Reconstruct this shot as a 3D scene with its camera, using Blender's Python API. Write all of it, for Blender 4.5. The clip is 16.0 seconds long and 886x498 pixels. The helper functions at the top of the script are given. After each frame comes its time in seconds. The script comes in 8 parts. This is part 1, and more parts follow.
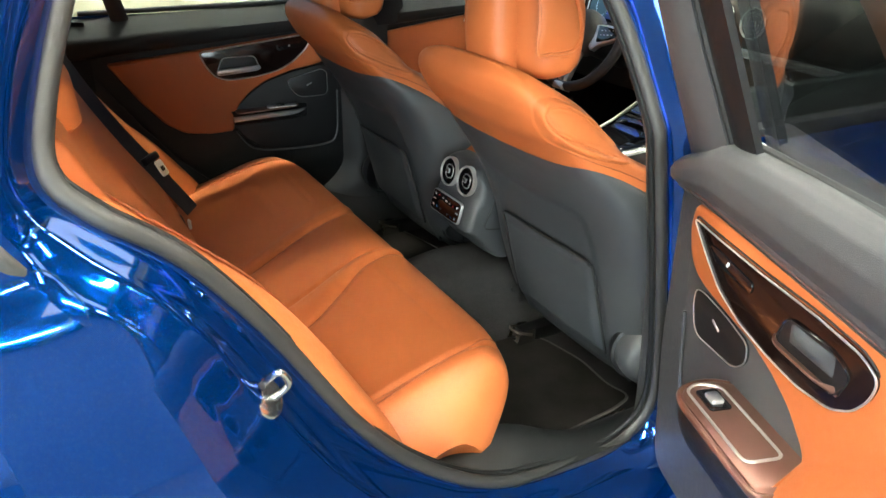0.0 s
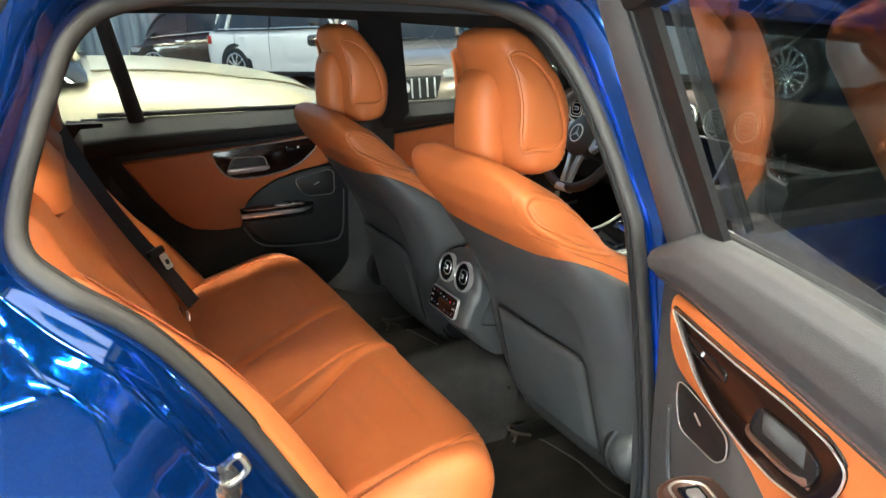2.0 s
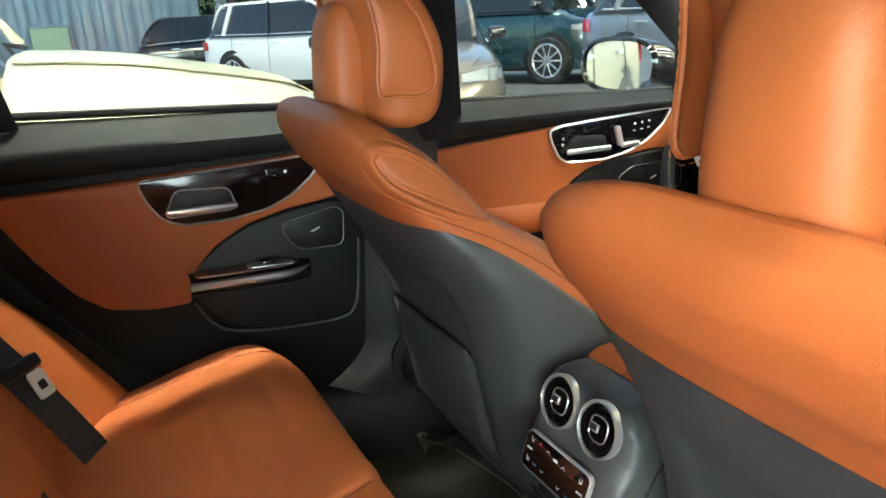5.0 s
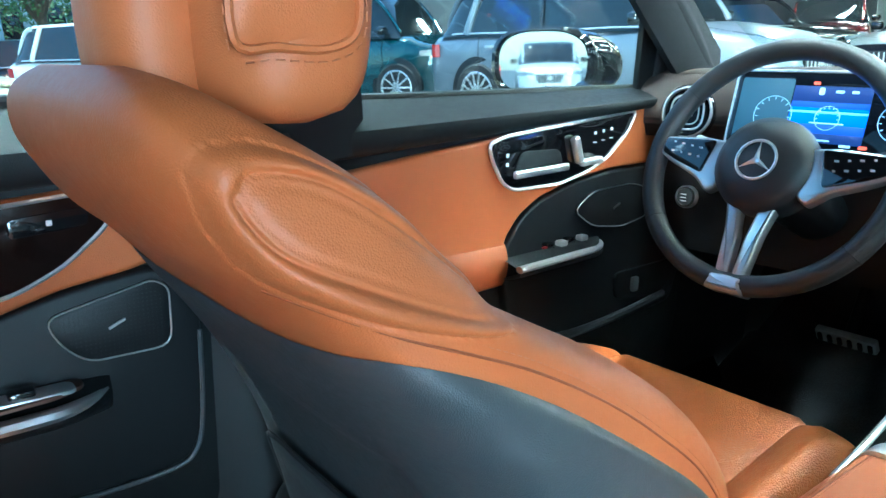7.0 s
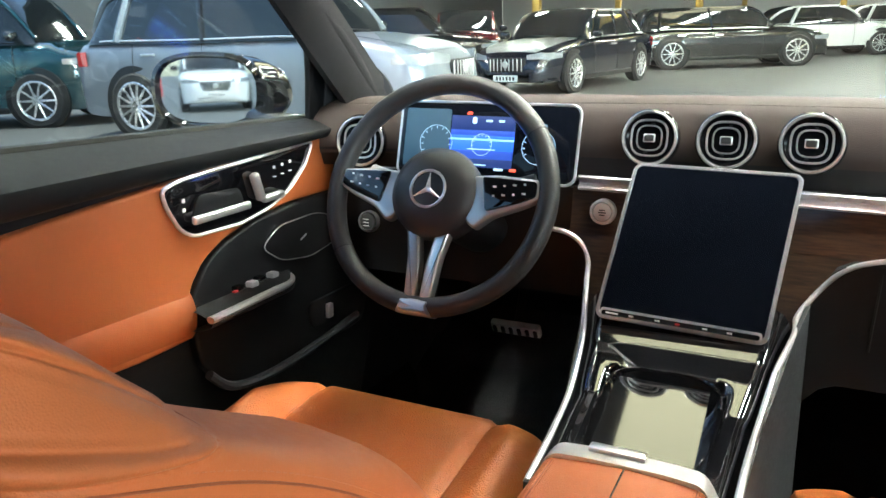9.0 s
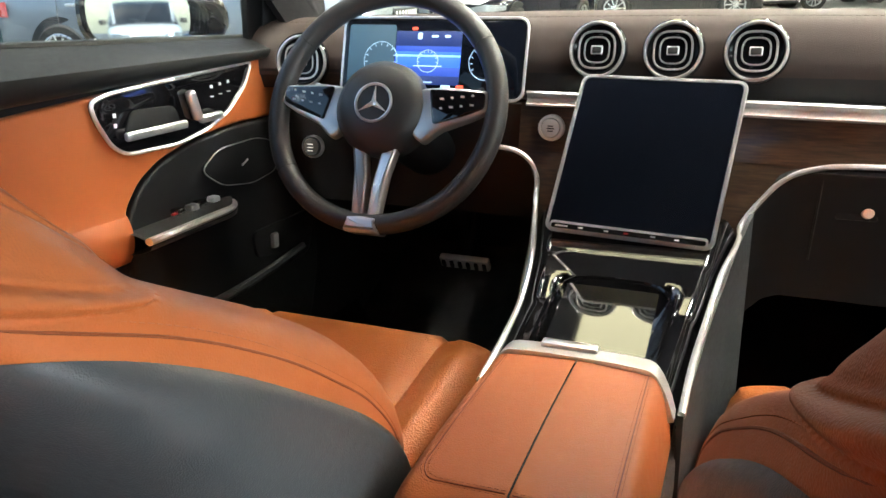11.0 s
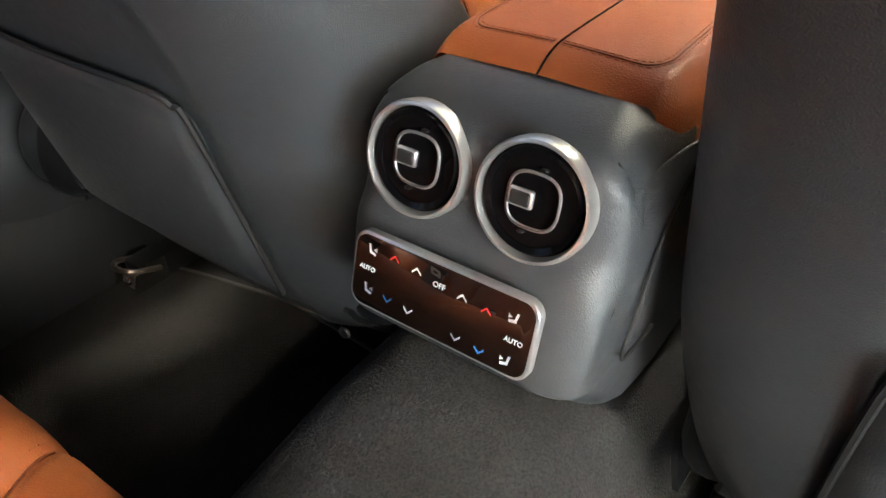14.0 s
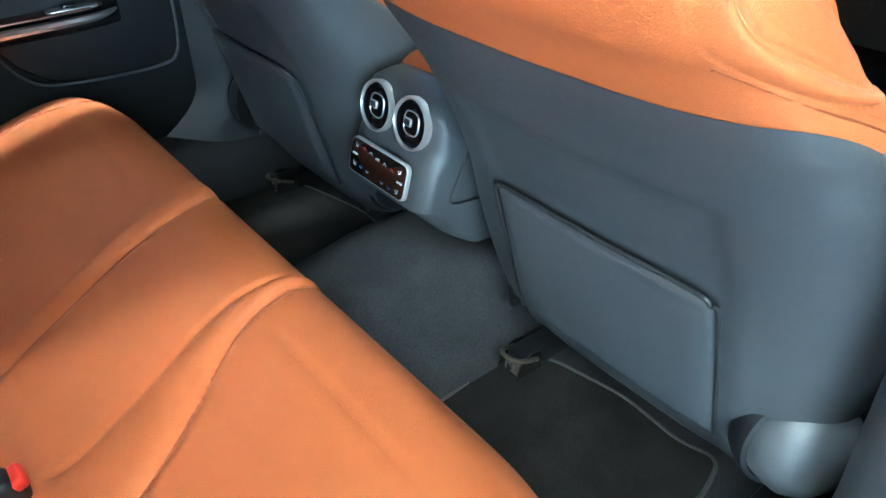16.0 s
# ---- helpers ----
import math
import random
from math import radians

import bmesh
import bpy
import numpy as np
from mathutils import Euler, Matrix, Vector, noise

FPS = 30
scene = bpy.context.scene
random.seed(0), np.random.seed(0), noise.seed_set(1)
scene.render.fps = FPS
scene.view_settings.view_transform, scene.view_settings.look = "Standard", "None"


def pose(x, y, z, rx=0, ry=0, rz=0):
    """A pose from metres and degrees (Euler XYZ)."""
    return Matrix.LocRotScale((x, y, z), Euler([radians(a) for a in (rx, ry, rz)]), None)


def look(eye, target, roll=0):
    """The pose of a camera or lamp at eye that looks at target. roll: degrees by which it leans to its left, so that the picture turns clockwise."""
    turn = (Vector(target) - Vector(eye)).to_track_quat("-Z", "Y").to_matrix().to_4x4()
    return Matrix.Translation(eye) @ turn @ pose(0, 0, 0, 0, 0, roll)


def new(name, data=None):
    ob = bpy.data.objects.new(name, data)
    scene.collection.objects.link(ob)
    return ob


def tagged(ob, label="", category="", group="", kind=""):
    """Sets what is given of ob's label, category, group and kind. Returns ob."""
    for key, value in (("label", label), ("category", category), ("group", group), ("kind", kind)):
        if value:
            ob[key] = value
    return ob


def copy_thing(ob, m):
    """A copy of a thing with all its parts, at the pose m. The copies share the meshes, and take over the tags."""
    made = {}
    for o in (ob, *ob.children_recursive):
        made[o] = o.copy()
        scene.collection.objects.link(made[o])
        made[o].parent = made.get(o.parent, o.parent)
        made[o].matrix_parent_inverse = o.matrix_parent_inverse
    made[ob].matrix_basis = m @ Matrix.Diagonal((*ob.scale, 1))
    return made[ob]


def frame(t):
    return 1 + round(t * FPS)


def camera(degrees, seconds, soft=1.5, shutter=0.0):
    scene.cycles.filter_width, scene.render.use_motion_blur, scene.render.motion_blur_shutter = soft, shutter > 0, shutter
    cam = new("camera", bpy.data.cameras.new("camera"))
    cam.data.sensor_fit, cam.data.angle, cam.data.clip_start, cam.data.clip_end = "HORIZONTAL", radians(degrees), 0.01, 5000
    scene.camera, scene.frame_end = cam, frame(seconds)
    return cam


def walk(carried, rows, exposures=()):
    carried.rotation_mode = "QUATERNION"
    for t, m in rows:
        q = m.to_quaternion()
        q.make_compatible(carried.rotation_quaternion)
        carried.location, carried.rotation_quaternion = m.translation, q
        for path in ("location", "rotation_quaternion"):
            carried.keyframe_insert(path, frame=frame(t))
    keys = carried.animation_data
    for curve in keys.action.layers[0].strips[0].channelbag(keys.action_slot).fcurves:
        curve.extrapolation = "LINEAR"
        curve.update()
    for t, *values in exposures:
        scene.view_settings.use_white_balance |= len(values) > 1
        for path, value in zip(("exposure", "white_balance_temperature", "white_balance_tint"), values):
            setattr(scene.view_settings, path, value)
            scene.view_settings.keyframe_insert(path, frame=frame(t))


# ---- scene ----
# the camera's way: seconds, x, y, z, yaw, pitch, roll
DEG = 62.73
ROWS = [
    (0, -0.8967, -1.4956, 1.2402, -29.77, -25.37, 1.34),
    (0.5, -0.8830, -1.5074, 1.2378, -29.42, -22.42, 1.40),
    (1, -0.8703, -1.5281, 1.2415, -28.74, -19.99, 1.33),
    (1.5, -0.8565, -1.5413, 1.2362, -28.20, -18.30, 1.30),
    (2, -0.8470, -1.5379, 1.2198, -27.70, -17.11, 1.27),
    (2.5, -0.8440, -1.5377, 1.2073, -27.47, -16.50, 1.22),
    (3, -0.8570, -1.5272, 1.2029, -27.49, -16.36, 1.28),
    (3.5, -0.8635, -1.4981, 1.2025, -27.55, -16.43, 1.32),
    (4, -0.8106, -1.3476, 1.1881, -27.14, -16.44, 1.16),
    (4.2, -0.7589, -1.2068, 1.1824, -26.91, -16.47, 0.87),
    (6.3, -0.3948, -0.2153, 0.9675, -30.86, -14.98, 1.14),
    (6.5, -0.3854, -0.1887, 0.9754, -32.09, -14.58, 0.84),
    (7, -0.3558, -0.1418, 1.0049, -39.55, -13.66, 1.16),
    (7.5, -0.3434, -0.1155, 1.0244, -47.30, -12.98, 1.25),
    (8, -0.3407, -0.1225, 1.0375, -54.59, -12.57, 1.09),
    (8.5, -0.3437, -0.1159, 1.0486, -60.37, -12.40, 0.81),
    (8.7, -0.3361, -0.1205, 1.0535, -62.33, -12.54, 0.56),
    (10.8, -0.3390, -0.1130, 0.9961, -69.03, -15.05, 0.41),
    (11, -0.3356, -0.1167, 0.9838, -68.79, -16.12, 0.24),
    (11.5, -0.3267, -0.1303, 0.9347, -67.64, -20.31, -0.04),
    (12, -0.3334, -0.1555, 0.9032, -65.46, -25.02, -0.53),
    (12.5, -0.3322, -0.1748, 0.8662, -63.12, -28.98, 0.10),
    (13, -0.3258, -0.1932, 0.8533, -60.41, -32.40, 0.19),
    (13.5, -0.3234, -0.2034, 0.8431, -57.96, -34.35, 0.35),
    (14, -0.3212, -0.2063, 0.8429, -54.41, -35.99, 0.18),
    (14.5, -0.3329, -0.2208, 0.8487, -50.45, -36.70, 0.23),
    (15, -0.3769, -0.3213, 0.8725, -44.22, -36.63, -0.32),
    (15.5, -0.4444, -0.5445, 0.9514, -40.03, -36.58, -0.15),
    (16, -0.5512, -0.8030, 1.0397, -38.38, -33.96, -0.52),
]
EXPOSURES = [(0.0, 0.67, 6400, 1), (4.2, 0.75, 6850, 5), (6.3, 1.70, 5050, -14), (7.1, 1.55, 4550, -15), (7.7, 1.40, 5350, -8), (8.7, 1.22, 5950, 1), (11.0, 1.32, 6450, 6), (11.5, 1.42, 6350, 7),
             (12.0, 1.55, 4950, -18), (12.6, 1.72, 5250, -15), (13.2, 1.58, 5900, 0), (14.4, 1.72, 6900, 9), (15.0, 2.05, 6900, -3), (15.5, 2.08, 5900, -13), (16.0, 1.35, 4850, -8)]
# the car's own axes dip a little against the level ground
LEVEL = pose(0, 0, 0.10) @ pose(0, 0, 0, 0.6, 0, 0) @ pose(-0.3, 0, 0, 0, 4.4, 0) @ pose(0.3, 0, 0)
cam = camera(DEG, 16.0, soft=1.5)
walk(cam, [(t, LEVEL @ pose(x, y, z, 90 + pitch, 0, yaw) @ pose(0, 0, 0, 0, 0, roll)) for t, x, y, z, yaw, pitch, roll in ROWS],
     exposures=EXPOSURES)

GATE_WATTS, LAMP_GLOW = 1600.0, 118.0
# world: daylight outside the hall
world = bpy.data.worlds.new("world")
scene.world = world
world.use_nodes = True
_wn = world.node_tree.nodes
_sky = _wn.new("ShaderNodeTexSky")
_sky.sky_type = 'NISHITA'
_sky.sun_disc = False
_sky.sun_elevation = radians(75)
_sky.sun_rotation = radians(30)
world.node_tree.links.new(_sky.outputs[0], _wn["Background"].inputs[0])
_wn["Background"].inputs[1].default_value = 0.15
_sun = bpy.data.lights.new("sun", 'SUN')
_sun.energy = 2.8
_sun.angle = radians(0.6)
_sun.color = (1.0, 0.95, 0.88)
new("sun", _sun).matrix_world = look((0, 0, 0), (0.22, -0.16, -1.0))


# ---------------------------------------------------------------- materials
def nodes(name):
    m = bpy.data.materials.new(name)
    m.use_nodes = True
    nt = m.node_tree
    return m, nt, nt.nodes["Principled BSDF"]


def mat(name, col, rough=0.5, metal=0.0, grain=0.0, grain_size=400.0, vary=0.12, vary_size=6.0, coat=0.0, spec=0.5,
        rough_vary=0.1, bump_dist=0.0006, wear=None):
    """A surface with fine relief (grain) and slow change of tone (vary); sizes in cycles per metre."""
    m, nt, b = nodes(name)
    N, L = nt.nodes, nt.links
    tc = N.new("ShaderNodeTexCoord")
    big = N.new("ShaderNodeTexNoise")
    big.inputs["Scale"].default_value = vary_size
    big.inputs["Detail"].default_value = 5
    L.new(tc.outputs["Object"], big.inputs["Vector"])
    mix = N.new("ShaderNodeMix")
    mix.data_type = 'RGBA'
    mix.inputs["A"].default_value = (*[c * (1 - vary) for c in col], 1)
    mix.inputs["B"].default_value = (*[min(1, c * (1 + vary)) for c in col], 1)
    L.new(big.outputs["Fac"], mix.inputs["Factor"])
    L.new(mix.outputs["Result"], b.inputs["Base Color"])
    mr = N.new("ShaderNodeMapRange")
    mr.inputs["To Min"].default_value = max(0.02, rough - rough_vary)
    mr.inputs["To Max"].default_value = min(1, rough + rough_vary)
    fine = N.new("ShaderNodeTexNoise")
    fine.inputs["Scale"].default_value = grain_size * 0.15
    fine.inputs["Detail"].default_value = 6
    L.new(tc.outputs["Object"], fine.inputs["Vector"])
    L.new(fine.outputs["Fac"], mr.inputs["Value"])
    L.new(mr.outputs["Result"], b.inputs["Roughness"])
    b.inputs["Metallic"].default_value = metal
    b.inputs["Specular IOR Level"].default_value = spec
    b.inputs["Coat Weight"].default_value = coat
    b.inputs["Coat Roughness"].default_value = 0.012
    if grain:
        cell = N.new("ShaderNodeTexVoronoi")
        cell.inputs["Scale"].default_value = grain_size
        L.new(tc.outputs["Object"], cell.inputs["Vector"])
        bump = N.new("ShaderNodeBump")
        bump.inputs["Strength"].default_value = grain
        bump.inputs["Distance"].default_value = bump_dist
        L.new(cell.outputs["Distance"], bump.inputs["Height"])
        L.new(bump.outputs["Normal"], b.inputs["Normal"])
    return m


def glow(name, col, strength):
    m, nt, b = nodes(name)
    b.inputs["Base Color"].default_value = (*[c * 0.5 for c in col], 1)
    b.inputs["Emission Color"].default_value = (*col, 1)
    b.inputs["Emission Strength"].default_value = strength
    return m


def glass(name, tint=(1, 1, 1), rough=0.0, mirror=0.05):
    """Thin pane: mostly clear, with a share of mirror on each face."""
    m, nt, b = nodes(name)
    N, L = nt.nodes, nt.links
    out = N["Material Output"]
    N.remove(b)
    tr = N.new("ShaderNodeBsdfTransparent")
    tr.inputs[0].default_value = (*tint, 1)
    gl = N.new("ShaderNodeBsdfGlossy")
    gl.inputs["Roughness"].default_value = rough
    mx = N.new("ShaderNodeMixShader")
    mx.inputs[0].default_value = mirror
    L.new(tr.outputs[0], mx.inputs[1])
    L.new(gl.outputs[0], mx.inputs[2])
    L.new(mx.outputs[0], out.inputs[0])
    return m


TAN = mat("tan_leather", (0.43, 0.117, 0.032), 0.50, grain=0.35, grain_size=700, vary=0.10, vary_size=9, spec=0.38)
TAN_PERF = mat("tan_perforated_leather", (0.44, 0.115, 0.022), 0.45, grain=0.9, grain_size=420, vary=0.08, vary_size=9, bump_dist=0.001)
STITCH = mat("tan_thread", (0.42, 0.13, 0.05), 0.7, grain=0.3, grain_size=2000)
SEAM = mat("seam_shadow_leather", (0.22, 0.05, 0.012), 0.6, grain=0.3, grain_size=800)
GREY = mat("graphite_vinyl", (0.046, 0.050, 0.054), 0.42, grain=0.35, grain_size=900, vary=0.07, spec=0.55)
# grey trim with the far footwell's shade in its colour
SHADETRIM = mat("shaded_grey_trim", (0.020, 0.021, 0.022), 0.42, grain=0.3, grain_size=900, vary=0.10, spec=0.45)
# BLACKV and HARD also give the closed doors' trim its shade
BLACKV = mat("black_and_shaded_soft_trim", (0.0075, 0.0085, 0.0090), 0.52, grain=0.4, grain_size=800, vary=0.12, spec=0.28)
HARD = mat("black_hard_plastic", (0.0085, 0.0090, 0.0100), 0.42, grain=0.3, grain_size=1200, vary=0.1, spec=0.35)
PIANO = mat("gloss_black_panel", (0.006, 0.006, 0.007), 0.05, vary=0.2, rough_vary=0.02, coat=0.6)
BROWNGLOSS = mat("dark_brown_gloss_panel", (0.010, 0.005, 0.004), 0.10, vary=0.25, rough_vary=0.04, spec=0.35)
PANELGLOSS = mat("dark_gloss_touch_glass", (0.008, 0.005, 0.0045), 0.03, vary=0.2, rough_vary=0.01, spec=1.0, coat=1.0)
THROAT = mat("black_vent_throat", (0.003, 0.003, 0.0035), 0.12, vary=0.2, spec=0.10)
CHROME = mat("satin_chrome", (0.84, 0.84, 0.85), 0.30, metal=0.88, vary=0.04, rough_vary=0.05)
ALU = mat("brushed_aluminium", (0.72, 0.72, 0.73), 0.38, metal=0.85, grain=0.1, grain_size=1500, vary=0.06)
def pile(name, col, size):
    """Short carpet pile: tufts in fine noise, brushed lighter and darker."""
    m, nt, b = nodes(name)
    N, L = nt.nodes, nt.links
    tc = N.new("ShaderNodeTexCoord")
    tuft, brush = N.new("ShaderNodeTexNoise"), N.new("ShaderNodeTexNoise")
    tuft.inputs["Scale"].default_value, tuft.inputs["Detail"].default_value = size, 3
    brush.inputs["Scale"].default_value, brush.inputs["Detail"].default_value = 9, 4
    for n in (tuft, brush):
        L.new(tc.outputs["Object"], n.inputs["Vector"])
    mix = N.new("ShaderNodeMath")
    mix.operation = 'MULTIPLY'
    L.new(tuft.outputs["Fac"], mix.inputs[0])
    L.new(brush.outputs["Fac"], mix.inputs[1])
    cr = N.new("ShaderNodeValToRGB")
    cr.color_ramp.elements[0].position, cr.color_ramp.elements[0].color = 0.14, (*[c * 0.60 for c in col], 1)
    cr.color_ramp.elements[1].position, cr.color_ramp.elements[1].color = 0.38, (*[c * 1.65 for c in col], 1)
    L.new(mix.outputs[0], cr.inputs[0])
    L.new(cr.outputs[0], b.inputs["Base Color"])
    b.inputs["Roughness"].default_value = 0.95
    b.inputs["Specular IOR Level"].default_value = 0.1
    bump = N.new("ShaderNodeBump")
    bump.inputs["Strength"].default_value = 0.8
    bump.inputs["Distance"].default_value = 0.002
    L.new(tuft.outputs["Fac"], bump.inputs["Height"])
    L.new(bump.outputs["Normal"], b.inputs["Normal"])
    return m


CARPET = pile("black_carpet", (0.033, 0.033, 0.034), 420)
MATC = pile("charcoal_mat_pile", (0.0225, 0.0205, 0.0185), 700)
SATIN = mat("satin_silver_trim", (0.66, 0.65, 0.63), 0.28, metal=0.80, vary=0.02, rough_vary=0.0)
# lit tone of the door trim; the closed doors use a shaded near-black
DOORGREY_LIT = mat("lit_door_graphite", (0.054, 0.055, 0.058), 0.50, grain=0.35, grain_size=900, vary=0.03, spec=0.45)
BINDING = mat("mat_edge_binding", (0.11, 0.105, 0.10), 0.8, grain=0.5, grain_size=1200)
PAINT = mat("blue_metallic_paint", (0.0009, 0.042, 0.235), 0.10, metal=0.82, vary=0.06, rough_vary=0.01, coat=1.0)
PAINT.node_tree.nodes["Principled BSDF"].inputs["Specular Tint"].default_value = (0.10, 0.36, 1.0, 1.0)
RUBBER = mat("grey_rubber_seal", (0.019, 0.0185, 0.0175), 0.46, grain=0.3, grain_size=900, vary=0.12)
BLACKRUB = mat("black_rubber", (0.012, 0.012, 0.012), 0.6, grain=0.2, grain_size=900)
LINER = mat("black_headliner_fabric", (0.018, 0.018, 0.019), 0.9, grain=0.5, grain_size=1500, vary=0.15, spec=0.1)
BRASSY = mat("dull_bronze_steel", (0.10, 0.085, 0.065), 0.40, metal=0.7, vary=0.25, vary_size=60)
STEEL = mat("zinc_steel", (0.60, 0.60, 0.58), 0.22, metal=1.0, vary=0.10, vary_size=60)
BELT = mat("black_webbing", (0.020, 0.021, 0.023), 0.65, grain=0.8, grain_size=1800, vary=0.1)
WHITEPRINT = mat("white_print", (0.75, 0.75, 0.75), 0.5, vary=0.02)
REDPRINT = mat("red_print", (0.70, 0.03, 0.03), 0.5, vary=0.02)
BLUEPRINT = mat("blue_print", (0.06, 0.30, 0.75), 0.5, vary=0.02)
REDPLASTIC = mat("red_plastic", (0.65, 0.03, 0.015), 0.35, vary=0.05)
PANE = glass("window_glass", (0.90, 0.95, 0.93))
DOORPANE = glass("tinted_door_glass", (0.60, 0.63, 0.64), mirror=0.34)
MIRROR = mat("mirror_glass", (0.9, 0.92, 0.93), 0.02, metal=1.0, vary=0.01, rough_vary=0.01)


def wood_material():
    m, nt, b = nodes("dark_open_pore_wood")
    N, L = nt.nodes, nt.links
    tc = N.new("ShaderNodeTexCoord")
    mp = N.new("ShaderNodeMapping")
    mp.inputs["Scale"].default_value = (3, 4, 40)
    wv = N.new("ShaderNodeTexNoise")
    wv.inputs["Scale"].default_value = 6
    wv.inputs["Detail"].default_value = 8
    wv.inputs["Distortion"].default_value = 0.6
    cr = N.new("ShaderNodeValToRGB")
    cr.color_ramp.elements[0].position, cr.color_ramp.elements[0].color = 0.35, (0.012, 0.0075, 0.005, 1)
    cr.color_ramp.elements[1].position, cr.color_ramp.elements[1].color = 0.65, (0.046, 0.027, 0.016, 1)
    L.new(tc.outputs["Object"], mp.inputs[0])
    L.new(mp.outputs[0], wv.inputs["Vector"])
    L.new(wv.outputs["Fac"], cr.inputs[0])
    L.new(cr.outputs[0], b.inputs["Base Color"])
    b.inputs["Roughness"].default_value = 0.28
    b.inputs["Coat Weight"].default_value = 1.0
    b.inputs["Coat Roughness"].default_value = 0.08
    return m


WOOD = wood_material()
ARMTOP = mat("brown_metallic_armrest", (0.20, 0.105, 0.080), 0.34, metal=0.7, vary=0.08)
DASHTOP = mat("brown_black_dash_skin", (0.050, 0.038, 0.033), 0.72, grain=0.4, grain_size=800, vary=0.1, spec=0.18)


# ---------------------------------------------------------------- mesh helpers
def part(name, bm, material, parent=None, label="", sharp=40):
    me = bpy.data.meshes.new(name)
    bmesh.ops.recalc_face_normals(bm, faces=bm.faces)
    bm.to_mesh(me)
    bm.free()
    me.materials.append(material)
    me.polygons.foreach_set("use_smooth", [True] * len(me.polygons))
    me.set_sharp_from_angle(angle=radians(sharp))
    ob = new(name, me)
    if parent is not None:
        ob.parent = parent
    if label:
        ob["label"] = label
    return ob


def thing(name, label, category, group="", kind="", at=None):
    ob = new(name)
    ob.empty_display_size = 0.05
    if at is not None:
        ob.matrix_world = at
    return tagged(ob, label, category, group, kind)


def curve(pts, n=8, closed=False):
    """Catmull-Rom through points."""
    P = [Vector(p) for p in pts]
    k = len(P)
    out = []
    for i in range(k if closed else k - 1):
        a, b, c, d = (P[(i - 1) % k], P[i], P[(i + 1) % k], P[(i + 2) % k]) if closed else (P[max(i - 1, 0)], P[i], P[i + 1], P[min(i + 2, k - 1)])
        for j in range(n):
            t = j / n
            out.append(0.5 * ((2 * b) + (c - a) * t + (2 * a - 5 * b + 4 * c - d) * t * t + (3 * b - a - 3 * c + d) * t ** 3))
    if not closed:
        out.append(P[-1].copy())
    return out


def add_grid(bm, rows, wrap=False):
    """Faces between rows of points, all of one length."""
    vs = [[bm.verts.new(p) for p in r] for r in rows]
    m = len(vs[0])
    for a, b in zip(vs, vs[1:]):
        for j in range(m if wrap else m - 1):
            k = (j + 1) % m
            bm.faces.new((a[j], a[k], b[k], b[j]))
    return vs


def loft(rings, caps=True, bm=None):
    bm = bm or bmesh.new()
    vs = add_grid(bm, rings, wrap=True)
    if caps:
        bm.faces.new(vs[0])
        bm.faces.new(vs[-1][::-1])
    return bm


def sheet(f, nu, nv, thick=0.0):
    bm = bmesh.new()
    add_grid(bm, [[f(i / nu, j / nv) for j in range(nv + 1)] for i in range(nu + 1)])
    if thick:
        bmesh.ops.recalc_face_normals(bm, faces=bm.faces)
        bmesh.ops.solidify(bm, geom=bm.faces[:], thickness=thick)
    return bm


def tube(path, r, n=8, closed=False, bm=None, flat=1.0, up=None):
    """A round (or, with flat, oval) bar along a path; flat scales it along the up direction."""
    bm = bm or bmesh.new()
    P = [Vector(p) for p in path]
    k = len(P)
    rings, prev = [], None
    for i, p in enumerate(P):
        d = (P[(i + 1) % k] - P[i - 1]) if closed else (P[min(i + 1, k - 1)] - P[max(i - 1, 0)])
        d = d.normalized() if d.length > 1e-9 else Vector((1, 0, 0))
        u = Vector(up) if up is not None else (prev if prev is not None else (Vector((0, 0, 1)) if abs(d.z) < 0.9 else Vector((1, 0, 0))))
        u = (u - d * u.dot(d)).normalized()
        prev = u
        w = d.cross(u)
        rr = r[i] if isinstance(r, (list, tuple)) else r
        rings.append([p + (u * math.sin(2 * math.pi * j / n) * flat + w * math.cos(2 * math.pi * j / n)) * rr for j in range(n)])
    if closed:
        rings.append(rings[0])
        vs = [[bm.verts.new(q) for q in ring] for ring in rings[:-1]]
        vs.append(vs[0])
        for a, b in zip(vs, vs[1:]):
            for j in range(n):
                bm.faces.new((a[j], a[(j + 1) % n], b[(j + 1) % n], b[j]))
        return bm
    return loft(rings, True, bm)


def box(c, s, bevel=0.004, seg=2, m=None, bm=None):
    own = bmesh.new()
    bmesh.ops.create_cube(own, size=1, matrix=Matrix.Diagonal((*s, 1)))
    if bevel:
        bmesh.ops.bevel(own, geom=own.edges[:], offset=min(bevel, min(s) * 0.49), segments=seg, affect='EDGES', profile=0.5)
    own.transform(Matrix.Translation(c) @ (m or Matrix()))
    if bm is None:
        return own
    return join(bm, own)


def join(bm, own):
    tmp = bpy.data.meshes.new("tmp")
    own.to_mesh(tmp)
    own.free()
    bm.from_mesh(tmp)
    bpy.data.meshes.remove(tmp)
    return bm


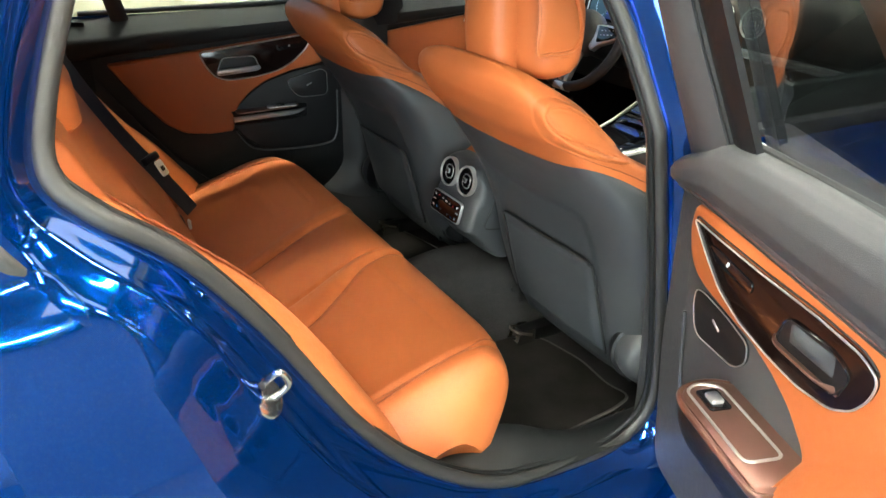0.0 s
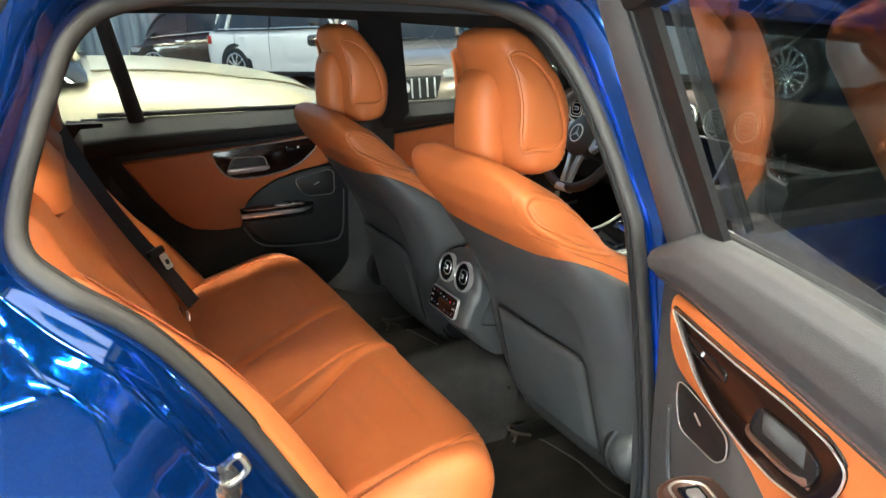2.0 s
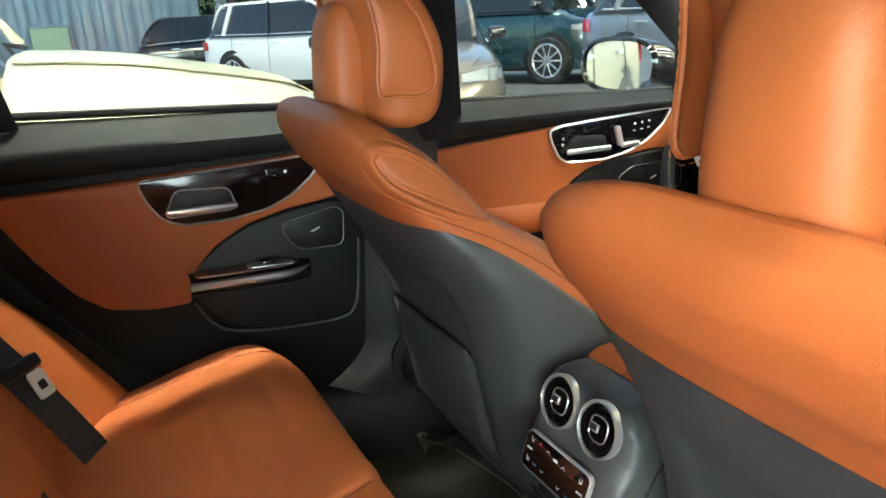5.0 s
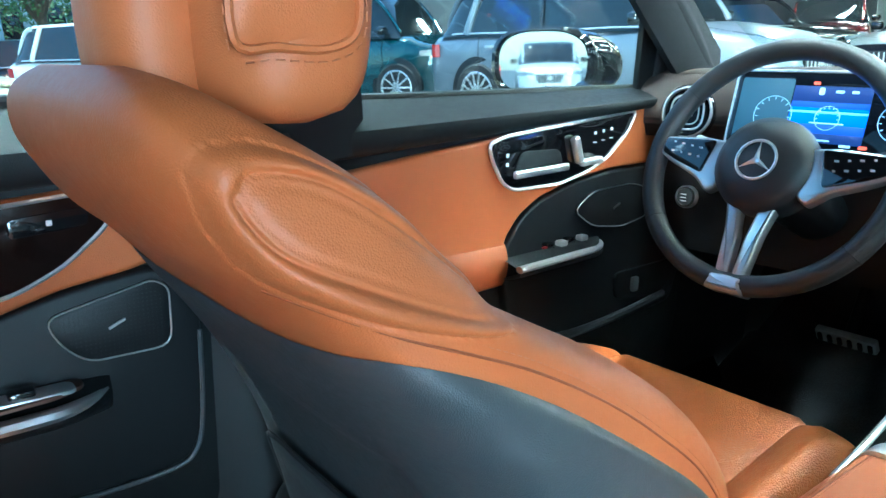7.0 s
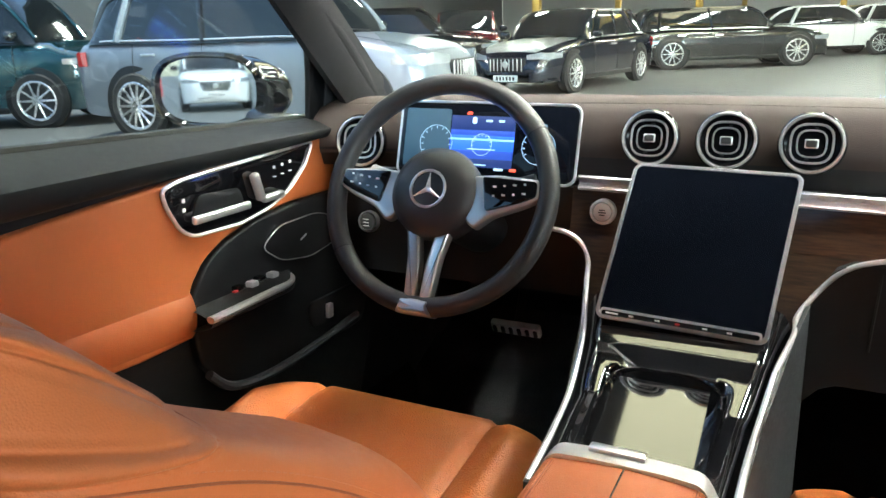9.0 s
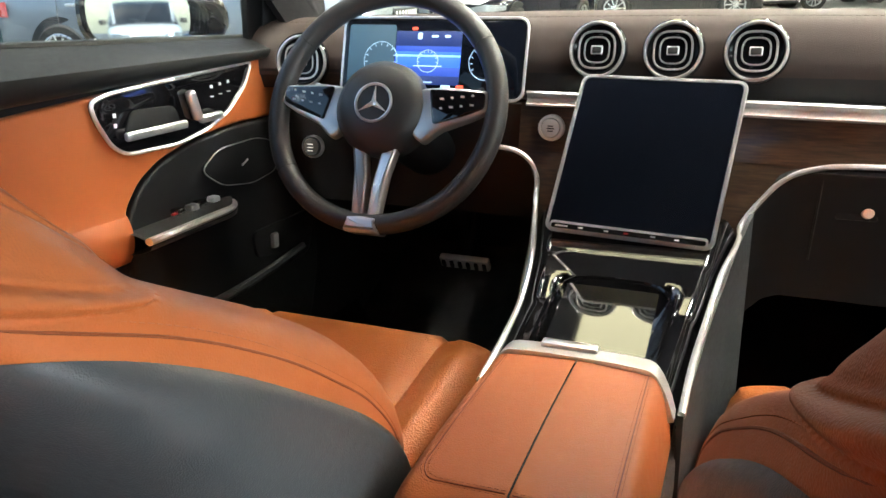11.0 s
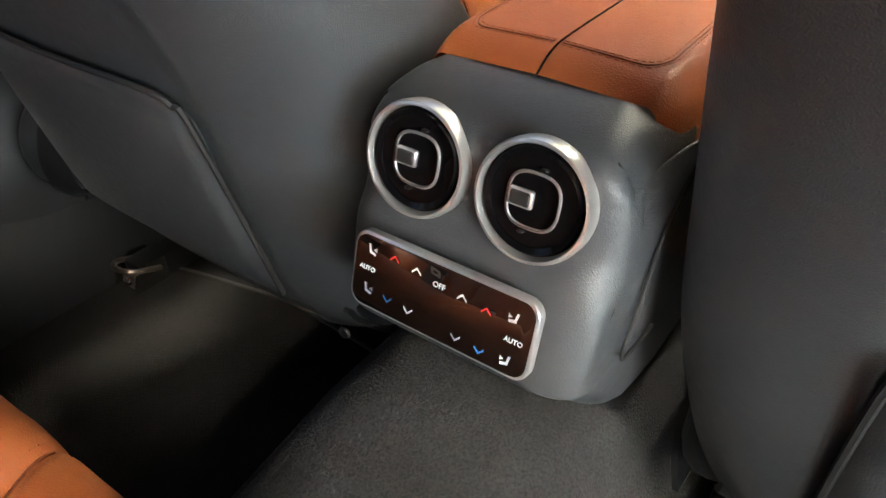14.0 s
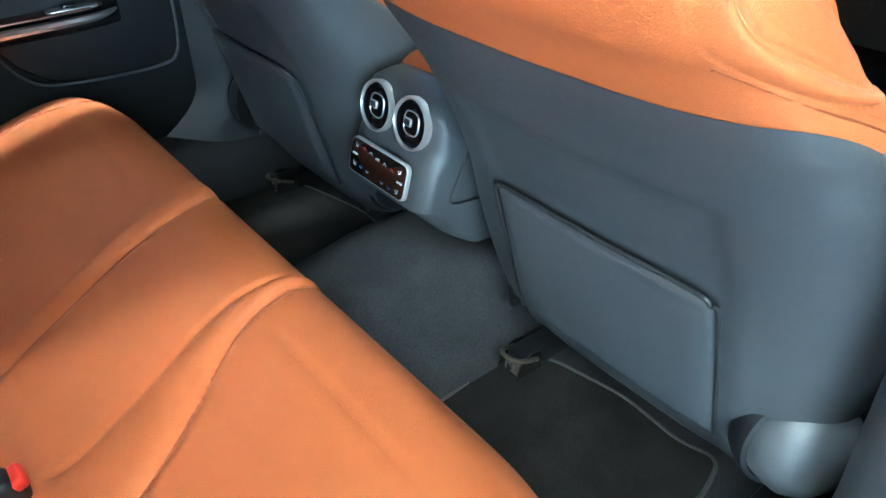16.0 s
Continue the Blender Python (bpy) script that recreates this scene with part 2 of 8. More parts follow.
def plate(outline, to3d, thick, bevel=0.002, seg=2):
    """A flat slab with the outline (u, v), placed by to3d(u, v, h), h from 0 to thick; its upper rim is rounded."""
    bm = bmesh.new()
    n = len(outline)
    area = sum(outline[i][0] * outline[(i + 1) % n][1] - outline[(i + 1) % n][0] * outline[i][1] for i in range(n))
    sgn = 1 if area > 0 else -1

    def inset(d):
        res = []
        for i in range(n):
            a, b, e = Vector(outline[i - 1][:2]), Vector(outline[i][:2]), Vector(outline[(i + 1) % n][:2])
            t = (e - a)
            t = t.normalized() if t.length > 1e-9 else Vector((1, 0))
            res.append(b + Vector((-t.y, t.x)) * d * sgn)
        return res
    rings = [[to3d(p[0], p[1], 0) for p in outline]]
    for k in range(seg + 1):
        a = k / seg * math.pi / 2
        rings.append([to3d(p.x, p.y, thick - bevel + bevel * math.sin(a)) for p in inset(bevel * (1 - math.cos(a)))])
    return loft(rings, True, bm)


def rounded(w, h, r, n=5, cx=0.0, cy=0.0):
    """Outline of a rounded rectangle."""
    out = []
    for sx, sy, a0 in ((1, 1, 0), (-1, 1, 90), (-1, -1, 180), (1, -1, 270)):
        for k in range(n + 1):
            a = radians(a0 + 90 * k / n)
            out.append((cx + sx * (w / 2 - r) + r * math.cos(a), cy + sy * (h / 2 - r) + r * math.sin(a)))
    return out


def ring_profile(prof, centre, axis, n=32, bm=None, sq=2.0, closed=False):
    """Turned body: prof is a list of (radius, height along axis); sq > 2 squares the round off."""
    bm = bm or bmesh.new()
    ax = Vector(axis).normalized()
    u = ax.orthogonal().normalized() if abs(ax.z) > 0.95 else Vector((0, 0, 1)).cross(ax).normalized()
    w = ax.cross(u)
    c = Vector(centre)
    rings = []
    for r, h in prof:
        ring = []
        for j in range(n):
            a = 2 * math.pi * j / n
            ca, sa = math.cos(a), math.sin(a)
            k = (abs(ca) ** sq + abs(sa) ** sq) ** (-1 / sq)
            ring.append(c + ax * h + (u * ca + w * sa) * r * k)
        rings.append(ring)
    return loft(rings, not closed, bm)


def interp(x, table):
    """Smooth look-up in rows of (x, value)."""
    if x <= table[0][0]:
        return table[0][1]
    for (a, va), (b, vb) in zip(table, table[1:]):
        if x <= b:
            t = (x - a) / (b - a)
            return va + (vb - va) * t
    return table[-1][1]


def smooth_table(table, n=6):
    return [(p.x, p.y) for p in curve([(a, b, 0) for a, b in table], n)]


def stitches(path, length=0.006, gap=0.004, r=0.0006, lift=(0, 0, 0)):
    """A row of short threads along a path, one mesh."""
    bm = bmesh.new()
    P = [Vector(p) + Vector(lift) for p in path]
    s, on, start = 0.0, True, P[0]
    for a, b in zip(P, P[1:]):
        d = (b - a).length
        if d < 1e-9:
            continue
        t = 0.0
        while t < d:
            need = (length if on else gap) - s
            if t + need <= d:
                t += need
                q = a + (b - a) * (t / d)
                if on:
                    tube([start, q], r, 4, bm=bm)
                start, on, s = q, not on, 0.0
            else:
                s += d - t
                t = d
    return bm

# ---------------------------------------------------------------- the hall and the yard
GROUND = 0.0
CONCRETE = mat("yard_concrete", (0.075, 0.075, 0.072), 0.60, grain=0.4, grain_size=60, vary=0.25, vary_size=0.7, bump_dist=0.004)
HALLWALL = mat("hall_wall_paint", (0.16, 0.17, 0.18), 0.7, grain=0.2, grain_size=40, vary=0.2, vary_size=0.4)
HALLROOF = mat("hall_ceiling_dark", (0.030, 0.031, 0.034), 0.8, vary=0.25, vary_size=0.5)
BEAM = mat("yellow_roof_beam", (0.55, 0.36, 0.07), 0.5, vary=0.15)
CORRUG = mat("blue_grey_corrugated_steel", (0.20, 0.27, 0.33), 0.45, metal=0.2, vary=0.15, vary_size=1.5)
WHITEWALL = mat("white_wall_paint", (0.70, 0.70, 0.68), 0.7, grain=0.2, grain_size=40, vary=0.1, vary_size=0.4)
SKYLIGHT = glow("cream_skylight_glow", (1.0, 0.82, 0.54), 3.6)
LAMP = glow("lamp_panel_glow", (1.0, 0.93, 0.82), LAMP_GLOW)

tagged(part("ground", sheet(lambda u, v: Vector((-160 + 320 * u, -160 + 320 * v, GROUND)), 8, 8), CONCRETE),
       "grey sealed concrete floor of the car hall and yard", "ground", kind="structure")


def hall():
    # roof over the car and the hall ahead of it, open to the yard on the far left
    tagged(part("ceiling", box((19, -4.6, 5.6), (66, 12.8, 0.2), 0.02), HALLROOF), "dark painted sheet-metal hall ceiling", "ceiling", kind="structure")
    # the hall widens ahead of the car
    tagged(part("ceiling", box((31, 5.402, 5.6), (42, 7.2, 0.2), 0.02), HALLROOF), "dark painted sheet-metal hall ceiling", "ceiling", kind="structure")
    tagged(part("ceiling", box((33, 14.5, 5.6), (38, 11, 0.2), 0.02), HALLROOF), "dark painted sheet-metal hall ceiling", "ceiling", kind="structure")
    tagged(part("wall_north", box((33, 20.1, 2.8), (38, 0.2, 5.6), 0.02), HALLWALL), "grey painted hall wall", "wall", kind="structure")
    tagged(part("wall_end", box((52.1, 4.5, 2.8), (0.2, 31, 5.6), 0.02), WHITEWALL), "white painted end wall of the hall", "wall", kind="structure")
    for x, y in ((24, 8.0), (30, 3.6), (36, 8.0), (38, -1.5), (44, 3.0)):
        tagged(part("column", box((x, y, 2.75), (0.26, 0.26, 5.5), 0.02), BEAM), "yellow painted steel hall column", "column", "hall columns", "structure")
    # south wall, out of view, with a wide opening added for a fill lamp
    bm = box((-13.6, -11.1, 2.8), (0.8, 0.2, 5.6), 0.02)
    box((25.4, -11.1, 2.8), (53.2, 0.2, 5.6), 0.02, bm=bm)
    box((-7.2, -11.1, 4.7), (12.0, 0.2, 1.8), 0.02, bm=bm)
    tagged(part("wall_south", bm, HALLWALL), "grey painted hall wall, out of view, with an added gate opening", "wall", kind="structure")
    # fill lamp added in the unseen gate, lights the car's open side
    day = bpy.data.lights.new("gate_fill", 'AREA')
    day.shape, day.size, day.size_y, day.energy, day.color = 'RECTANGLE', 11.0, 3.5, GATE_WATTS, (0.84, 0.93, 1.0)
    new("gate_fill", day).matrix_world = look((-7.2, -10.9, 1.9), (-1, 0, 0.9))
    tagged(part("wall_west", box((-14.1, -7.2, 2.8), (0.2, 7.6, 5.6), 0.02), HALLWALL), "grey painted hall wall", "wall", kind="structure")
    for i in range(7):
        tagged(part("roof_beam", box((-11 + 6.2 * i, -4.65, 5.25), (0.22, 12.7, 0.42), 0.01), BEAM), "yellow painted steel roof beam", "beam", "roof beams", "structure")
    for x, y in ((4.8, 0.35), (17.0, 0.35), (3.0, -6.6), (13.0, -6.6)):
        tagged(part("skylight", box((x, y, 5.47), (4.4, 1.4, 0.05), 0.01), SKYLIGHT), "cream translucent skylight panel in the hall ceiling", "skylight", "hall skylights", "structure")
    first = thing("ceiling_lamp", "long white ceiling lamp panel in the hall", "lamp", "hall ceiling lamps")
    part("housing", box((0, 0, 0.05), (2.4, 0.34, 0.10), 0.01), HALLWALL, first)
    part("diffuser", box((0, 0, -0.012), (2.3, 0.26, 0.02), 0.004), LAMP, first)
    spots = [(-6.5 + 3.6 * i, y, 5.402) for y in (1.4, -1.2, -4.0, -6.4, -8.8) for i in range(8) if i < 5 or y in (-1.2, -6.4)]
    spots += [(18 + 9 * i, y, 5.402) for y in (7.0, 13.0) for i in range(3)] + [(26 + 9 * i, -3.0, 5.402) for i in range(3)]
    spots = [s for s in spots if not (abs(s[1] - 0.6) < 1.3 and (1.2 < s[0] < 8.4 or 14 < s[0] < 20)) and not (abs(s[1] + 6.6) < 1.3 and (0 < s[0] < 6 or 10 < s[0] < 16))]
    first.matrix_world = pose(*spots[0])
    for s in spots[1:]:
        copy_thing(first, pose(*s))


hall()
OUTSIDE = set(bpy.data.objects)

# ---------------------------------------------------------------- the car's shell
def side_y(z):
    """Half width of the door frame's plane at height z (it leans in above the belt line)."""
    return interp(z, [(0.2, 0.745), (0.45, 0.76), (0.95, 0.76), (1.10, 0.70), (1.24, 0.635), (1.30, 0.58)])


LOOP = curve([(-0.045, 0, 0.46), (-0.075, 0, 0.69), (-0.130, 0, 0.95), (-0.165, 0, 1.09), (-0.205, 0, 1.18), (-0.255, 0, 1.225), (-0.36, 0, 1.245),
              (-0.60, 0, 1.245), (-0.74, 0, 1.235), (-0.815, 0, 1.205), (-0.855, 0, 1.13), (-0.885, 0, 1.05), (-0.892, 0, 1.00), (-0.862, 0, 0.965), (-0.785, 0, 0.900),
              (-0.700, 0, 0.785), (-0.596, 0, 0.611), (-0.500, 0, 0.500), (-0.365, 0, 0.405), (-0.22, 0, 0.378), (-0.10, 0, 0.385)], 6, True)


def frame_point(p, side=-1, out=0.0):
    return Vector((p.x, side * (side_y(p.z) + out), p.z))


CENTRE = Vector((-0.45, 0, 0.85))


def grown(p, d):
    """The loop's point pushed outwards from the opening by d."""
    i = min(range(len(LOOP)), key=lambda k: (LOOP[k] - p).length)
    t = LOOP[(i + 1) % len(LOOP)] - LOOP[i - 1]
    n = Vector((-t.z, 0, t.x)).normalized()
    if n.dot(p - CENTRE) < 0:
        n = -n
    return p + n * d


shell = thing("car_body", "glossy blue estate car body around the open rear door", "car", kind="structure")


def right_shell():
    seal = [frame_point(grown(p, 0.010)) for p in LOOP]
    part("door_seal", tube(seal, 0.0115, 10, True, up=(0, 1, 0), flat=0.8), RUBBER, shell, "grey rubber door seal")
    part("seal_lip", tube([frame_point(grown(p, 0.002), out=-0.012) for p in LOOP], 0.005, 8, True, up=(0, 1, 0)), BLACKV, shell, "black inner lip of the door seal")
    # painted door frame between seal and outer skin
    def widths(p):
        back = max(0.0, min(1.0, (-0.30 - p.x) / 0.25))
        low = max(0.0, min(1.0, (1.02 - p.z) / 0.25))
        return 0.05 + 0.075 * back * low, 0.05 + 0.085 * low * back
    rows = []
    for p in LOOP:
        w, o = widths(p)
        row = []
        deep = max(0.0, min(1.0, (w - 0.05) / 0.06))
        for k in range(25):
            t = k / 24
            q = grown(p, 0.017 + w * t)
            step = 1 / (1 + math.exp(-(t - 0.30) * 40)) + 1 / (1 + math.exp(-(t - 0.66) * 40))
            bulge = math.sin(t * math.pi) * 0.010 + deep * (0.0045 * step - 0.009 * t + 0.003 * math.exp(-((t - 0.36) / 0.06) ** 2))
            row.append(Vector((q.x, -(side_y(p.z) + 0.004 + o * (t ** 0.85) + bulge), q.z)))
        rows.append(row)
    bm = bmesh.new()
    add_grid(bm, rows + [rows[0]])
    bmesh.ops.remove_doubles(bm, verts=bm.verts, dist=1e-5)
    strip = [frame_point(grown(p, 0.078), out=0.045) for p in LOOP if p.x < -0.52 and p.z > 0.98]
    part("outer_seal", tube(strip, 0.011, 10, flat=0.7, up=(0, 1, 0)), RUBBER, shell, "grey outer weather strip")
    part("door_frame", bm, PAINT, shell, "blue painted door frame")
    # outer skin behind the opening, with the wheel arch cut in it
    edge = [r[-1] for r in rows]
    rear = [e for e in edge if e.x < -0.45 and e.z < 1.10]
    rear.sort(key=lambda e: -e.z)
    def skin(u, v):
        e = rear[min(len(rear) - 1, int(u * (len(rear) - 1)))]
        return Vector((e.x - 0.55 * v, e.y - 0.012 * math.sin(min(1, v * 4) * math.pi / 2) - 0.02 * v, e.z - 0.05 * v * (1 - u)))
    part("quarter_panel", sheet(skin, len(rear) - 1, 12), PAINT, shell, "blue rear quarter panel")
    part("wheel_arch_trim", tube(curve([(-1.40, -0.915, 0.66), (-1.1, -0.915, 0.70), (-0.86, -0.915, 0.62), (-0.72, -0.912, 0.44), (-0.68, -0.905, 0.25)], 6), 0.022, 8), HARD, shell, "black plastic wheel arch edge")
    # sill and scuff plate
    part("sill", sheet(lambda u, v: Vector((-0.62 + 0.82 * u, -0.775 - 0.115 * math.sin(v * math.pi / 2), 0.345 - 0.16 * (1 - math.cos(v * math.pi / 2)))), 6, 8), PAINT, shell, "blue painted door sill")
    def sill_cover(u, v):
        x = -0.60 + 0.72 * u
        k = max(0.0, min(1.0, (-0.10 - x) / 0.20))
        k = k * k * (3 - 2 * k)
        low = 0.375 - 0.11 * v * v + 0.012 * math.sin(v * math.pi)
        high = 0.375 + 0.027 * math.sin(min(1.0, v / 0.75) * math.pi / 2) - 0.12 * max(0.0, (v - 0.75) / 0.25) ** 2
        return Vector((x, -0.765 + 0.16 * v, low + (high - low) * k + 0.5 * max(0, 0.25 - u) ** 1.3))
    part("scuff_plate", sheet(sill_cover, 28, 20, 0.004), BLACKV, shell, "black plastic sill cover")
    # centre pillar cover
    def pillar(u, v):
        z = 0.36 + 0.90 * u
        x0 = interp(z, [(0.36, -0.03), (0.69, -0.062), (0.95, -0.115), (1.09, -0.15), (1.18, -0.18), (1.26, -0.19)])
        a = v * math.pi
        return Vector((x0 + 0.055 - 0.055 * math.cos(a) + 0.03 * v, -(side_y(z) - 0.02) + 0.055 * math.sin(a), z))
    part("pillar_cover", sheet(pillar, 16, 12), GREY, shell, "grey centre pillar cover")
    PX = [(0.34, -0.01), (0.69, -0.045), (0.95, -0.10), (1.09, -0.135), (1.24, -0.19)]

    def pskin(z, v):
        return Vector((interp(z, PX) + 0.13 * v, -(side_y(z) + 0.016 + 0.02 * math.sin(v * math.pi)), z))
    part("pillar_skin", sheet(lambda u, v: pskin(0.34 + 0.9 * u, 0.30 * v), 12, 4), PAINT, shell, "blue painted centre pillar")
    part("pillar_skin", sheet(lambda u, v: pskin(0.34 + 0.59 * u, 0.30 + 0.70 * v), 10, 5), PAINT, shell, "blue painted centre pillar")
    part("pillar_gloss", sheet(lambda u, v: pskin(0.93 + 0.31 * u, 0.30 + 0.70 * v), 10, 5), PIANO, shell, "gloss black outer pillar cover")
    # roof rail above the opening
    part("roof_edge", sheet(lambda u, v: Vector((-1.6 + 2.2 * u, -(0.67 - 0.16 * v), 1.262 + 0.075 * math.sin(v * math.pi / 2) - 0.03 * (2 * u - 1) ** 2)), 20, 6, 0.01), PAINT, shell, "blue painted roof edge")
    plate_at, plate_n = Vector((-0.735, -0.818, 0.731)), Vector((0.64, -0.55, 0.50)).normalized()
    st = part("striker_plate", ring_profile([(0.0, 0.0), (0.025, 0.0), (0.025, 0.003), (0.022, 0.006), (0.012, 0.007), (0.0, 0.007)], plate_at, plate_n, 24), STEEL, shell, "zinc door striker plate")
    part("striker_loop", tube(curve([(-0.738, -0.812, 0.744), (-0.728, -0.824, 0.762), (-0.721, -0.831, 0.770), (-0.714, -0.832, 0.762), (-0.712, -0.830, 0.749), (-0.722, -0.823, 0.735), (-0.737, -0.812, 0.720)], 6), 0.0042, 10), STEEL, st, "bent steel striker loop")
    for a, b in ((-0.016, 0.006), (0.014, -0.008)):
        at = plate_at + Vector((0.51, 0, -0.86)) * a + plate_n * 0.006 + Vector((0, 0.55, 0.2)) * b
        part("screw", ring_profile([(0, 0), (0.005, 0), (0.005, 0.002), (0, 0.003)], at, plate_n, 8), HARD, st)


right_shell()


def floor_and_roof():
    def fl(u, v):
        x, y = -0.55 + 2.3 * u, -0.70 + 1.40 * v
        tun = math.exp(-(y / 0.185) ** 10) if y > 0 else math.exp(-(y / 0.130) ** 4)
        hump = interp(x, [(-0.6, 0.10), (-0.3, 0.11), (0.0, 0.17), (0.4, 0.17), (1.8, 0.25)])
        toe = 0.45 * max(0.0, x - 1.05)
        side = 0.06 * max(0, (abs(y) - 0.62) / 0.08)
        return Vector((x, y, 0.195 + tun * hump + toe + side))
    tagged(part("floor", sheet(fl, 60, 48), CARPET), "black carpeted car floor with a centre tunnel", "floor", kind="structure")
    tagged(part("ceiling", sheet(lambda u, v: Vector((-1.7 + 2.35 * u, -0.62 + 1.24 * v, 1.255 + 0.055 * (1 - (2 * v - 1) ** 4) - 0.04 * (2 * u - 1) ** 2)), 24, 16, 0.02), LINER),
           "black fabric headliner", "ceiling", kind="structure")
    # left roof rail, pillars and window frames
    s = shell
    part("left_roof_rail", tube(curve([(-1.5, 0.60, 1.20), (-0.9, 0.625, 1.250), (-0.3, 0.632, 1.268), (0.3, 0.628, 1.262), (0.60, 0.63, 1.215), (0.80, 0.65, 1.125), (0.98, 0.68, 1.01)], 8), 0.030, 10), LINER, s, "black left roof rail cover")
    def cpil(u, v):
        z = 0.94 + 0.31 * u
        return Vector((-0.66 - 0.075 * u + (0.034 - 0.006 * u) * (v - 0.5), 0.705 - 0.075 * u - 0.012 * math.sin(v * math.pi), z))
    part("rear_door_window_post", sheet(cpil, 6, 6, 0.008), HARD, s, "black window divider post")
    def bpil(u, v):
        z = 0.90 + 0.36 * u
        return Vector((0.055 - 0.075 * u + 0.12 * v, 0.70 - 0.075 * u - 0.028 * math.sin(v * math.pi), z))
    part("left_centre_pillar", sheet(bpil, 10, 10, 0.02), LINER, s, "black left centre pillar cover")
    def foot(u, v):
        z = 0.33 + 0.60 * u
        flare = max(0.0, (0.47 - z) / 0.14) ** 1.8
        x0, x1 = -0.048 - 0.15 * flare, 0.115 + 0.02 * flare
        return Vector((x0 + (x1 - x0) * v, 0.705 - 0.012 * flare - 0.045 * math.sin(min(1.0, v * 1.6) * math.pi / 2) * (1 - 0.5 * flare * (1 - v)), z))
    # darker than the right pillar's grey: the shadow here is in the colour
    part("left_pillar_foot", sheet(foot, 30, 24), SHADETRIM, s, "grey lower pillar cover, darkened for shade, flaring into the sill")

    def sill(u, v):
        a = v * math.pi / 2
        return Vector((-0.50 + 0.66 * u, 0.715 - 0.075 * math.sin(a) - 0.02 * v, 0.372 - 0.05 * (1 - math.cos(a)) - 0.13 * v * v))
    part("left_sill_cover", sheet(sill, 20, 14), HARD, s, "black left sill cover")
    def dpil(u, v):
        z = 0.93 + 0.32 * u
        return Vector((-1.05 - 0.10 * u - 0.10 * v, 0.70 - 0.07 * u - 0.01 * v, z))
    part("left_rear_pillar", sheet(dpil, 6, 6, 0.02), LINER, s, "black left rear pillar cover")
    def apil(u, v):
        p = Vector((0.985 - 0.40 * u, 0.685 - 0.065 * u, 1.00 + 0.235 * u))
        return p + Vector((0.05 * (v - 0.5), -0.012 * math.sin(v * math.pi), 0.11 * (v - 0.5) * (1 - 0.3 * u)))
    part("left_front_pillar", sheet(apil, 12, 8, 0.02), LINER, s, "black left windscreen pillar cover")
    part("right_front_pillar", sheet(lambda u, v: Vector((1, -1, 1)) * apil(u, v), 12, 8, 0.02), LINER, s, "black right windscreen pillar cover")
    # corner panel with the triangle behind the mirror
    part("mirror_corner", plate([(0.80, 0.975), (0.965, 0.985), (0.965, 1.02), (0.79, 1.115), (0.765, 1.11)], lambda a, b, h: Vector((a, 0.715 - 0.22 * (b - 0.96) - h, b)), 0.012, 0.004), HARD, s, "black triangular door corner panel")
    part("mirror_corner_speaker", plate([(0.835, 0.99), (0.915, 0.995), (0.865, 1.045), (0.822, 1.065)], lambda a, b, h: Vector((a, 0.702 - 0.22 * (b - 0.96) - h, b)), 0.004, 0.002), GREY, s, "small triangular speaker grille")
    # panes
    for name, f in (("left_rear_pane", lambda u, v: Vector((-0.64 - 0.07 * v + 0.75 * u, 0.725 - 0.09 * v, 0.93 + 0.33 * v))),
                    ("left_quarter_pane", lambda u, v: Vector((-1.08 - 0.07 * v + 0.40 * u, 0.725 - 0.09 * v, 0.93 + 0.33 * v))),
                    ("left_front_pane", lambda u, v: Vector((0.13 - 0.07 * v + (0.86 - 0.32 * v) * u, 0.725 - 0.09 * v, 0.93 + 0.33 * v))),
                    ("right_front_pane", lambda u, v: Vector((0.13 - 0.07 * v + (0.86 - 0.32 * v) * u, -0.725 + 0.09 * v, 0.93 + 0.33 * v))),
                    ("windscreen", lambda u, v: Vector((1.45 - 0.80 * v + 0.10 * math.sin(u * math.pi), -0.70 + 0.06 * v + (1.40 - 0.12 * v) * u, 0.98 + 0.29 * v)))):
        pn = tagged(part(name, sheet(f, 8, 8, 0.004), PANE), "clear car window glass", "window", "car windows", "structure")
        pn.visible_shadow = False
    # inner side of the left body, behind and below the doors
    tagged(part("left_body_side", sheet(lambda u, v: Vector((-1.75 + 3.35 * u, 0.745 - 0.02 * v, 0.12 + 0.80 * v)), 6, 6, 0.03), HARD), "black inner body side and sill", "body side", kind="structure")
    tagged(part("right_body_side", sheet(lambda u, v: Vector((0.12 + 1.48 * u, -0.745, 0.12 + 0.80 * v)), 6, 6, 0.03), HARD), "black inner body side and sill", "body side", kind="structure")
    tagged(part("sill_inner", sheet(lambda u, v: Vector((0.165 + 1.035 * u, 0.64 + 0.09 * v, 0.20 + 0.15 * v)), 6, 4, 0.02), HARD), "black left sill cover", "sill", kind="structure")
    # luggage space and rear of the cabin, closed
    tagged(part("rear_cabin_wall", box((-1.78, 0, 0.55), (0.03, 1.4, 0.72), 0.005), LINER), "black trim at the back of the cabin", "trim", kind="structure")
    tagged(part("right_rear_side_trim", sheet(lambda u, v: Vector((-1.75 + 0.86 * u, -0.70 + 0.02 * v, 0.30 + 0.64 * v)), 6, 6, 0.02), LINER), "black side trim behind the rear seat", "trim", kind="structure")
    tagged(part("left_rear_side_trim", sheet(lambda u, v: Vector((-1.75 + 1.0 * u, 0.71, 0.30 + 0.64 * v)), 6, 6, 0.02), LINER), "black side trim behind the rear seat", "trim", kind="structure")
